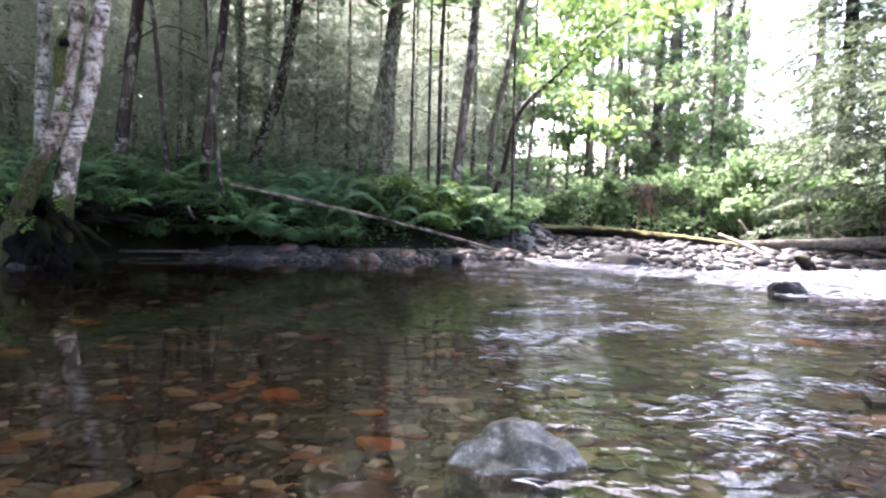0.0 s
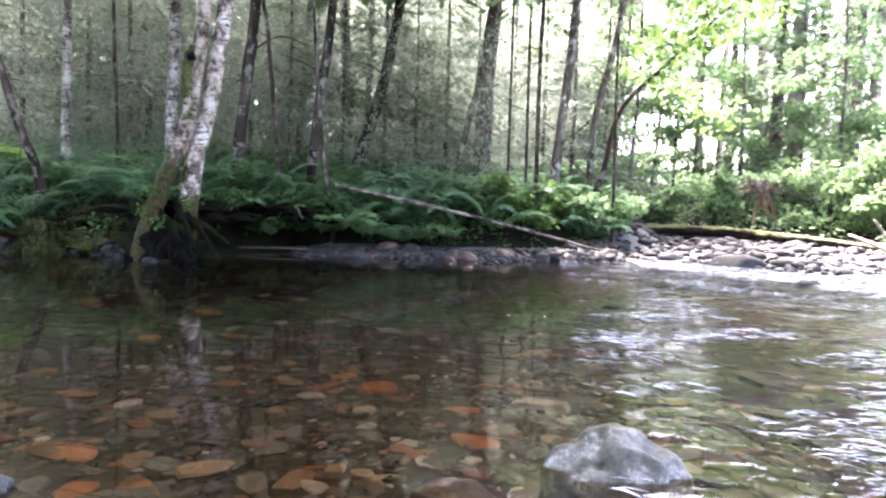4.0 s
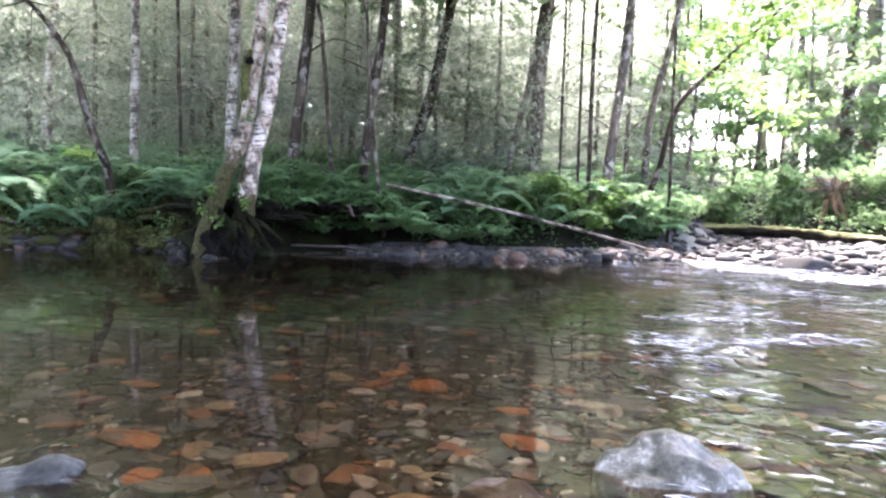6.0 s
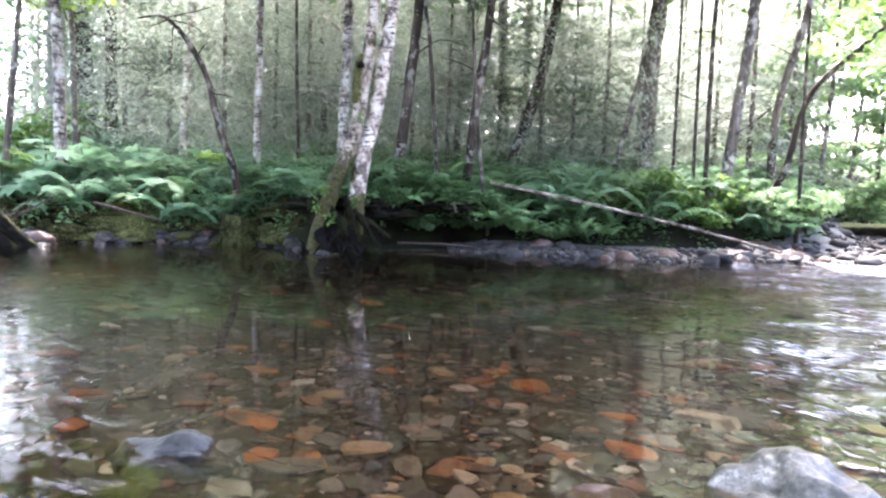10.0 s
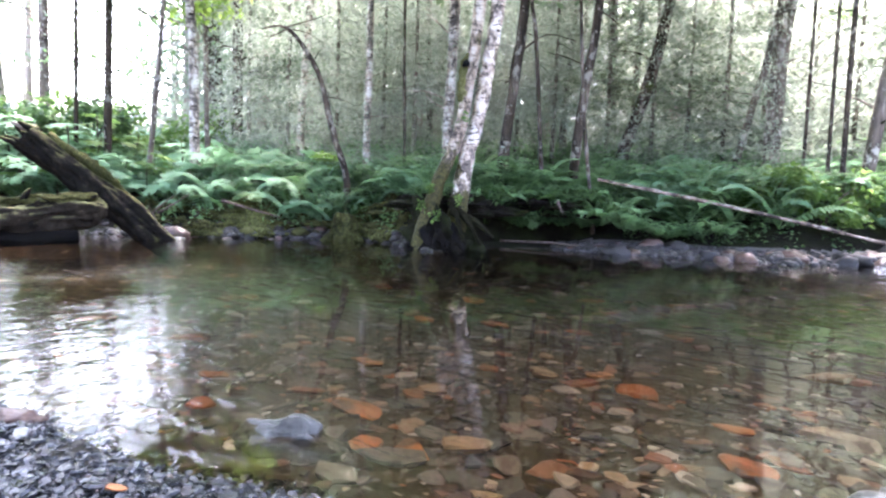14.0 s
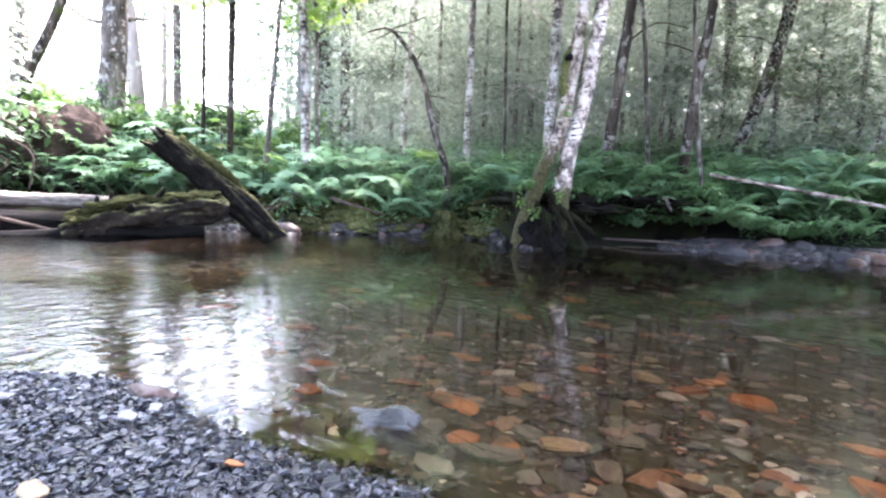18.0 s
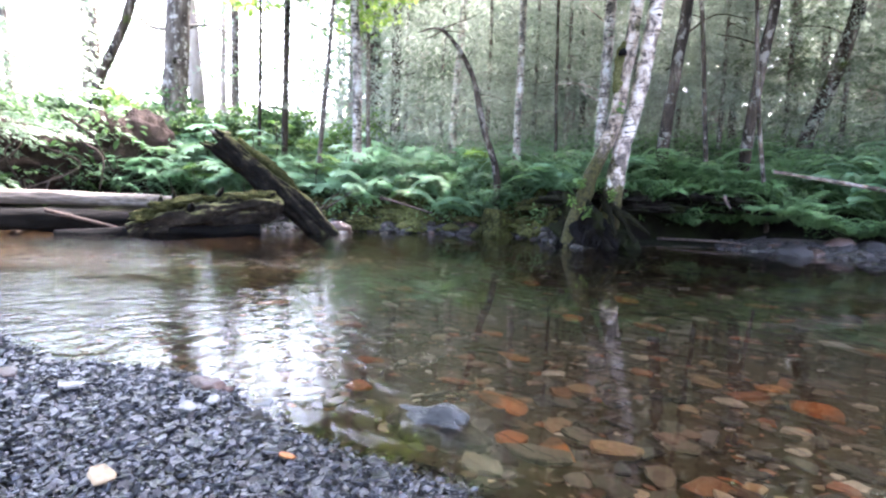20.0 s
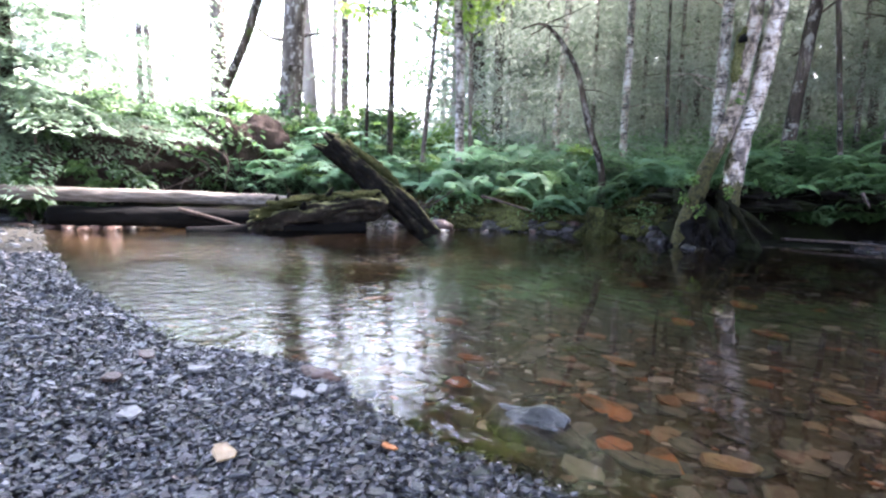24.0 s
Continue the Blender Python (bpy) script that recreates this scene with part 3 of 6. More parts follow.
def add_trunk(root, line, dia, mat, sides=12, n=18, rough=0.08, name="trunk"):
    base = np.array(root.location)
    v, f = tube([p - base for p in line], [dia * 0.62, dia * 0.5, dia * 0.47, dia * 0.4, dia * 0.12], n, sides, rough, rng.uniform(0, 50))
    return part(name, v, f, mat, root)


def add_limb(root, start, way, length, dia, mat, bend=0.15, sub=0):
    base = np.array(root.location)
    a = np.asarray(start, dtype=float) - base
    w = np.asarray(way, dtype=float)
    w = w / np.linalg.norm(w)
    mid = a + w * length * 0.55 + np.array([0, 0, bend * length * 0.5]) + rng.normal(size=3) * length * 0.05
    end = a + w * length + rng.normal(size=3) * length * 0.08 - np.array([0, 0, max(0, bend) * length * 0.1])
    v, f = tube([a, mid, end], [dia * 0.5, dia * 0.33, dia * 0.1], 7, 5, 0.1, rng.uniform(0, 50))
    limb = part("limb", v, f, mat, root)
    for _ in range(sub):
        u = rng.uniform(0.4, 0.95)
        p = a + (end - a) * u + np.array([0, 0, bend * length * 0.3]) * (1 - u)
        q = p + (w * 0.6 + unit(1)[0] * 0.7) * length * 0.3
        v, f = tube([p, q], [dia * 0.16, dia * 0.05], 4, 4, 0.1, 1.0)
        part("twig", v, f, mat, limb)
    return limb


def broadleaf_tree(name, label, path, dia, mat, top=9.0, limbs=5, low=1.2, group="trees on the bank", crown=1100, leaf_mat=None, category="tree", full=False):
    line = trunk_line(path, top)
    root = thing(name, label, category, line[0], group)
    add_trunk(root, line, dia, mat, 12 if dia > 0.1 else 8)
    curve = glide(line, 40)
    base = np.array(root.location)
    for _ in range(limbs):
        p = curve[rng.integers(8, 34)]
        if p[2] < base[2] + low:
            continue
        ang = rng.uniform(0, 2 * math.pi)
        add_limb(root, p, (math.cos(ang), math.sin(ang), rng.uniform(-0.1, 0.5)), rng.uniform(0.4, 1.1), dia * 0.22, mat, 0.1, 2)
    pieces = []
    for _ in range(5):
        c = curve[rng.integers(30, 40)] - base + rng.normal(size=3) * np.array([1.1, 1.1, 0.7])
        c[2] = max(c[2], 5.6 - base[2])
        if full:
            c[2] = max(c[2], 7.5 - base[2])
        pieces.append(leaf_mass(c, (1.7, 1.7, 1.0) if full else (1.3, 1.3, 0.8), crown // 5, 0.3 if full else 0.2, 0.22 if full else 0.15))
    v, f = join(*pieces)
    part("crown", v, f, leaf_mat or FAR_LEAF, root)
    return root


def conifer(label, az, d, height, reach, dia, low=0.5, mat=None, bark_mat=None, blade=0.11, dense=1.0, lean=0.0, name="spruce", step=0.16, group="young spruces in the wood"):
    """A spruce: a straight stem, whorls of drooping boughs with needle sprays."""
    mat, bark_mat = mat or NEEDLE, bark_mat or BARK_GREY
    p = on_ground(az, d)
    p[2] -= 0.1
    root = thing(name, label, "tree", p, group)
    top = np.array([lean * height, 0, height])
    v, f = tube([(0, 0, 0), top * 0.5 + np.array([0.02, 0.02, 0]), top], [dia * 0.6, dia * 0.4, dia * 0.08], 14, 8, 0.06, az)
    part("trunk", v, f, bark_mat, root)
    pieces, z, made = [], low, 0
    while z < height - 0.15:
        u = (z - low) / (height - low)
        L = reach * (1 - u) ** 0.8 * rng.uniform(0.65, 1.1)
        for _ in range(rng.integers(2, 5)):
            ang = rng.uniform(0, 2 * math.pi)
            w = np.array([math.cos(ang), math.sin(ang), rng.uniform(-0.15, 0.2)])
            s = top * (z / height)
            pieces.append(spray(s, w, L, max(6, int(46 * L * dense)), blade, rng.uniform(0.15, 0.5)))
            if made < 12 and L > 0.4 and rng.random() < 0.5:
                add_limb(root, s + p, w, L * 0.8, 0.022, bark_mat, -0.2)
                made += 1
        z += step * rng.uniform(0.7, 1.5)
    v, f = join(*pieces)
    part("crown", v, f, mat, root)
    return root


def shrub(name, label, az, d, height, spread, n, length, mat, stems=5, lift=0.25, category="shrub", group="shrubs by the stream", clumps=9):
    """A bush: stems from one foot, leaf clumps at their ends and along them."""
    p = on_ground(az, d)
    p[2] -= 0.05
    root = thing(name, label, category, p, group)
    pieces = []
    tips = []
    for _ in range(stems):
        ang = rng.uniform(0, 2 * math.pi)
        rr = spread * rng.uniform(0.3, 0.9)
        tip = np.array([math.cos(ang) * rr, math.sin(ang) * rr, height * rng.uniform(0.65, 1.0)])
        v, f = tube([(0, 0, 0), tip * np.array([0.35, 0.35, 0.6]), tip], [0.016, 0.011, 0.004], 7, 5, 0.1, ang)
        part("stem", v, f, DRY_TWIG, root)
        tips.append(tip)
    for k in range(clumps):
        tip = tips[k % stems]
        u = rng.uniform(lift, 1.0)
        c = tip * np.array([u, u, u ** 0.8]) + rng.normal(size=3) * spread * 0.18
        pieces.append(leaf_mass(c, np.array([1, 1, 0.55]) * spread * rng.uniform(0.25, 0.5), n // clumps, length, length * 0.62, 0.5, 0.25))
    v, f = join(*pieces)
    v[:, 2] = np.maximum(v[:, 2], 0.02)
    part("foliage", v, f, mat, root)
    return root


# ---- builders: ferns and herbs ----
def frond_arrays(length, rise, arch, width, pairs=20):
    """A fern frond along +x: an arching midrib with paired, tapering leaflets."""
    u = np.linspace(0.12, 1.0, pairs)
    x = length * u
    z = rise * length * np.sin(u * math.pi * arch) * 0.8
    pos = np.stack([x, 0 * x, z], 1)
    pos = np.repeat(pos, 2, 0)
    side = np.tile([1.0, -1.0], pairs)
    taper = np.repeat(np.sin(np.clip(u * 1.05, 0, 1) ** 0.7 * math.pi * 0.93 + 0.18).clip(0.08), 2)
    d = np.stack([np.full(2 * pairs, 0.35), side, np.full(2 * pairs, -0.22)], 1)
    return blades(pos, d, width * taper * 1.15, length * 0.085, side * 0.25)


def rib_arrays(length, rise, arch):
    u = np.linspace(0, 1, 9)
    pts = np.stack([length * u, 0 * u, rise * length * np.sin(u * math.pi * arch) * 0.8], 1)
    return tube(pts, [0.006, 0.002], 9, 4, 0.0, 0.0, caps=False)


FROND_KINDS = [(0.75, 0.62, 0.72, 0.17), (0.6, 0.8, 0.62, 0.14), (0.9, 0.5, 0.8, 0.2)]
FROND_MESH = {}
for k, spec in enumerate(FROND_KINDS):
    for mat in (FERN, FERN_PALE):
        v, f = frond_arrays(*spec)
        rv, rf = rib_arrays(*spec[:3])
        FROND_MESH[k, mat.name] = mesh_from("frond", *join((v, f), (rv, np.array(rf))), mat)


def fern(p, scale, mat, count=8, label="green fern with arching feathery fronds"):
    root = thing("fern", label, "fern", p, "ferns on the bank")
    for i in range(count):
        ang = 360 * i / count + rng.uniform(-20, 20)
        s = scale * rng.uniform(0.75, 1.15)
        m = pose(0, 0, 0, 0, 0, ang) @ pose(0, 0, 0, rng.uniform(-12, 12), rng.uniform(-22, 12), 0) @ Matrix.Diagonal((s, s, s, 1))
        shared("frond", FROND_MESH[int(rng.integers(0, 3)), mat.name], root, m)
    return root


def ferns_joined(name, places, scales, mat, label, count=7):
    """Countless ferns further in, one mesh."""
    vs, fs, off = [], [], 0
    basis = [frond_arrays(*k, pairs=13) for k in FROND_KINDS]
    for p, s in zip(places, scales):
        for i in range(count):
            ang = 2 * math.pi * (i + rng.uniform(-0.3, 0.3)) / count
            v, f = basis[int(rng.integers(0, 3))]
            c, sn = math.cos(ang), math.sin(ang)
            tip = rng.uniform(-0.15, 0.3)
            vz = v[:, 2] + v[:, 0] * tip
            q = np.stack([v[:, 0] * c - v[:, 1] * sn, v[:, 0] * sn + v[:, 1] * c, vz], 1) * s * rng.uniform(0.7, 1.2) + p
            vs.append(q)
            fs.append(f + off)
            off += len(v)
    ob = new(name, mesh_from(name, np.vstack(vs), np.vstack(fs), mat))
    return tagged(ob, label, "undergrowth", kind="stuff")


def barked(points, radii, n, sides, seed, ridge=0.12, lump=0.14):
    """A log with torn, furrowed bark: lumps, and furrows that run along it."""
    line = glide(points, n)
    along = np.concatenate([[0], np.cumsum(np.linalg.norm(np.diff(line, axis=0), axis=1))])
    v, f = tube(points, radii, n, sides, 0.0)
    for i in range(n):
        for k in range(sides):
            q = Vector((math.cos(2 * math.pi * k / sides), math.sin(2 * math.pi * k / sides), 0))
            big = noise.noise(q * 1.3 + Vector((seed, 0, along[i] * 2.6)))
            furrow = noise.noise(q * 5.0 + Vector((0, seed, along[i] * 4.0))) + 0.6 * noise.noise(q * 11.0 + Vector((seed, 3, along[i] * 14.0)))
            j = i * sides + k
            v[j] = line[i] + (v[j] - line[i]) * (1 + 2 * lump * big + ridge * (furrow - 0.4 * abs(furrow)))
    return v, f


# ---- builders: stones ----
def rock_arrays(size, seed, level=2, flat=0.7, rough=0.22):
    bm = bmesh.new()
    bmesh.ops.create_icosphere(bm, subdivisions=level, radius=1.0)
    for vert in bm.verts:
        n = noise.noise(vert.co * 1.1 + Vector((seed, 0, 0))) + 0.45 * noise.noise(vert.co * 2.7 + Vector((0, seed, 0))) + 0.18 * noise.noise(vert.co * 6 + Vector((0, 0, seed)))
        if level > 3:
            n += 0.12 * noise.noise(vert.co * 13 + Vector((seed, seed, 0)))
        vert.co *= 1 + rough * n * 1.6
        vert.co.z *= flat
        if vert.co.z < -0.35 * flat:
            vert.co.z = -0.35 * flat + (vert.co.z + 0.35 * flat) * 0.3
    v = np.array([vert.co for vert in bm.verts]) * np.asarray(size)
    f = np.array([[q.index for q in fc.verts] for fc in bm.faces])
    bm.free()
    return v, f


def facets(v, cuts, seed):
    """Break flat faces off a rounded rock."""
    r = np.random.default_rng(seed)
    for _ in range(cuts):
        n = r.normal(size=3)
        n[2] = abs(n[2]) * 0.8
        n /= np.linalg.norm(n)
        h = v @ n
        lim = h.max() * r.uniform(0.72, 0.86)
        v = v - np.maximum(h - lim, 0)[:, None] * n * 0.92
    return v


def slab_arrays(seed, sides=7, thick=0.22):
    """A flat worn chip of unit size: an uneven outline, a bevelled top."""
    r = np.random.default_rng(seed)
    ang = np.sort((np.arange(sides) + r.uniform(-0.35, 0.35, sides)) * 2 * math.pi / sides)
    rad = r.uniform(0.3, 0.6, sides)
    ring = np.stack([np.cos(ang) * rad * 1.1, np.sin(ang) * rad * 0.9], 1)
    low = np.column_stack([ring * 0.9, np.full(sides, -thick * 0.5)])
    mid = np.column_stack([ring, np.full(sides, thick * 0.15) + r.uniform(-0.03, 0.03, sides)])
    top = np.column_stack([ring * 0.86 + r.uniform(-0.04, 0.04, (sides, 2)), np.full(sides, thick * 0.5) + r.uniform(-0.05, 0.05, sides)])
    v = np.vstack([low, mid, top, [[0, 0, thick * 0.55]]])
    f = []
    for k in range(sides):
        j = (k + 1) % sides
        f += [(k, j, sides + j), (k, sides + j, sides + k), (sides + k, sides + j, 2 * sides + j), (sides + k, 2 * sides + j, 2 * sides + k), (2 * sides + k, 2 * sides + j, 3 * sides)]
    return v, np.array(f)


def chip_arrays(seed, sides, thick):
    """A cheap flat chip of unit size for the countless ones."""
    r = np.random.default_rng(seed)
    ang = np.sort((np.arange(sides) + r.uniform(-0.38, 0.38, sides)) * 2 * math.pi / sides)
    rad = r.uniform(0.3, 0.6, sides)
    ring = np.stack([np.cos(ang) * rad * 1.1, np.sin(ang) * rad * 0.9], 1)
    low = np.column_stack([ring, np.full(sides, -thick * 0.5)])
    top = np.column_stack([ring * 0.86 + r.uniform(-0.04, 0.04, (sides, 2)), np.full(sides, thick * 0.5) + r.uniform(-0.05, 0.05, sides)])
    f = []
    for k in range(sides):
        j = (k + 1) % sides
        f += [(k, j, sides + j), (k, sides + j, sides + k)]
    f += [(sides, sides + k, sides + k + 1) for k in range(1, sides - 1)]
    return np.vstack([low, top]), np.array(f)


SLABS = [chip_arrays(s, 5 + s % 3, 0.16 + 0.05 * (s % 3)) for s in range(9)]


def scatter_slabs(places, sizes, tilt, stretch=(0.7, 1.3), flat=1.0):
    """Many chips as one mesh."""
    vs, fs, off = [], [], 0
    kind = rng.integers(0, len(SLABS), len(places))
    for kk, (v, f) in enumerate(SLABS):
        sel = np.where(kind == kk)[0]
        n = len(sel)
        if not n:
            continue
        ang, tx, ty = rng.uniform(0, 2 * math.pi, n), rng.normal(0, tilt, n), rng.normal(0, tilt, n)
        st = rng.uniform(*stretch, n)
        q = v[None] * sizes[sel][:, None, None] * np.stack([st, 1 / st, np.full(n, flat)], 1)[:, None]
        c, s = np.cos(ang)[:, None], np.sin(ang)[:, None]
        x, y, z = q[..., 0] * c - q[..., 1] * s, q[..., 0] * s + q[..., 1] * c, q[..., 2]
        z = z + x * tx[:, None] + y * ty[:, None]
        w = np.stack([x, y, z], -1) + places[sel][:, None]
        vs.append(w.reshape(-1, 3))
        fs.append((f[None] + (np.arange(n) * len(v))[:, None, None] + off).reshape(-1, 3))
        off += n * len(v)
    return np.vstack(vs), np.vstack(fs)


def rock(name, label, p, size, mat, seed, turn=0.0, flat=0.7, level=3, category="rock", group="", sink=0.25, tilt=0.0, rough=0.22, cuts=0):
    v, f = rock_arrays((1, 1, 1), seed, level, flat, rough)
    v = facets(v, cuts, int(seed * 10)) * np.asarray(size)
    ob = new(name, mesh_from(name, v, f, mat))
    ob.matrix_world = pose(p[0], p[1], p[2] - v[:, 2].min() * (1 - sink) * 0.6 if sink < 1 else p[2], tilt, 0, turn)
    return tagged(ob, label, category, group)


def to_bed(x, y, z=-0.12):
    """Follow the sight line through a point on to the bed."""
    d = np.array([x, y, z - EYE_Z])
    for s in np.linspace(0.9, 1.8, 200):
        q = d * s
        if q[2] + EYE_Z <= float(ground_z(q[0], q[1])) + 0.004:
            break
    return q + np.array([0, 0, EYE_Z])


def log_thing(name, label, line, radii, mat, sides=16, n=26, rough=0.12, category="log", group="", fine=6.0, bark=0.0):
    base = np.array(line[0], dtype=float)
    root = thing(name, label, category, base, group)
    v, f = tube([np.array(p) - base for p in line], radii, n, sides, rough, rng.uniform(0, 40), fine)
    if bark:
        v, f = barked([np.array(p) - base for p in line], radii, n, sides, rng.uniform(0, 40), bark, rough)
    part("trunk", v, f, mat, root)
    return root


# ---- the twin-stemmed birch on the undercut bank ----
def twin_birch():
    base = np.array((-3.98, 5.62, 0.1))
    root = thing("birch_tree", "twin-stemmed white birch with mossy foot and bare roots", "tree", base, "trees on the bank")
    a = [(-4.17, 5.52, -0.1), (-4.11, 5.55, 0.33), (-4.0, 5.62, 0.79), (-3.88, 5.7, 1.13), (-3.79, 5.77, 1.51), (-3.74, 5.8, 1.91), (-3.67, 5.85, 2.6), (-3.55, 5.95, 4.5), (-3.5, 6.0, 8.5)]
    b = [(-3.87, 5.8, 0.15), (-3.83, 5.83, 0.62), (-3.77, 5.87, 1.12), (-3.69, 5.92, 1.47), (-3.61, 5.96, 1.94), (-3.54, 6.0, 2.5), (-3.5, 6.02, 2.86), (-3.3, 6.0, 4.6), (-3.2, 6.1, 9.0)]
    v, f = tube([np.array(p) - base for p in a], [0.13, 0.1, 0.083, 0.077, 0.073, 0.072, 0.07, 0.06, 0.03], 54, 18, 0.13, 3.0, 9)
    part("stem", v, f, BIRCH_MOSSY, root, "mossy white birch stem")
    v, f = tube([np.array(p) - base for p in b], [0.13, 0.11, 0.094, 0.087, 0.083, 0.082, 0.08, 0.07, 0.03], 54, 18, 0.1, 9.0, 9)
    part("stem", v, f, BIRCH_FOOT, root, "white birch stem with dark marks")
    # dark lump stands in for the shaded void between the roots
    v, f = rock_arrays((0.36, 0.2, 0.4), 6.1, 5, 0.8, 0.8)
    part("root_shade_fill", v + np.array((-0.04, 0.09, 0.0)), f, SOIL, root, "near-black lump filling the shade among the roots")
    for k in range(30):
        ang = rng.uniform(math.pi * 0.95, math.pi * 2.1)
        reach = rng.uniform(0.14, 0.36)
        start = np.array((rng.uniform(-0.16, 0.18), rng.uniform(-0.02, 0.1), rng.uniform(0.08, 0.36)))
        end = np.array((start[0] + math.cos(ang) * reach, math.sin(ang) * reach * 0.8, rng.uniform(-0.22, -0.05)))
        mid = start * 0.5 + end * 0.5 + rng.normal(size=3) * 0.05
        thick = rng.choice([0.02, 0.04, 0.06])
        v, f = tube([start, mid, end], [thick * 1.3, thick, thick * 0.5], 18, 8, 0.4, k * 3.1, 14)
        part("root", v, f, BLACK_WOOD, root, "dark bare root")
    v, f = rock_arrays((0.05, 0.03, 0.06), 3.3, 3, 0.9, 0.3)
    part("knot", v + np.array((-3.72, 5.72, 2.16)) - base, f, BLACK_WOOD, root, "black knot hole")
    for k, way in enumerate(((0.42, 0.02), (0.3, -0.16), (0.52, 0.14), (-0.34, -0.12), (-0.5, 0.02))):
        a0 = np.array((0.1 if way[0] > 0 else -0.12, 0.1, 0.5 - 0.07 * k))
        a2 = np.array((a0[0] + way[0], a0[1] + way[1], -0.02 + 0.05 * k))
        v, f = tube([a0, a0 * 0.5 + a2 * 0.5 + np.array((0, 0, 0.05)), a2], [0.045, 0.035, 0.018], 20, 9, 0.35, k * 2.3, 14)
        part("root", v, f, DARK_TURF, root, "mossy arching root")
    # moss cushion up one stem
    v, f = tube([np.array(p) - base + np.array((-0.045, -0.035, 0)) for p in [(-3.75, 5.79, 1.62), (-3.735, 5.8, 1.85), (-3.73, 5.8, 2.1), (-3.7, 5.82, 2.3)]], [0.03, 0.07, 0.06, 0.03], 20, 12, 0.35, 5.0, 20)
    part("moss_cushion", v, f, MOSS, root, "green moss cushion")
    pieces = [leaf_mass((0.5 + rng.normal() * 1.2, 0.3 + rng.normal() * 1.0, 7.5 + rng.uniform(0, 3.2)), (1.6, 1.6, 0.9), 330, 0.3, 0.22) for _ in range(7)]
    v, f = join(*pieces)
    part("crown", v, f, FAR_LEAF, root)
    tufts = [leaf_mass((x, y, z), (0.06, 0.05, 0.07), 26, 0.05, 0.028, 0.6, 0.1) for x, y, z in ((0.28, 0.05, 1.45), (-0.12, -0.2, 0.42), (0.1, -0.22, 0.3), (0.34, -0.1, 0.5), (0.0, -0.18, 0.62))]
    for v, f in tufts:
        part("leaf_tuft", v, f, BROAD, root, "fresh green shoots at the foot")
    return root


twin_birch()

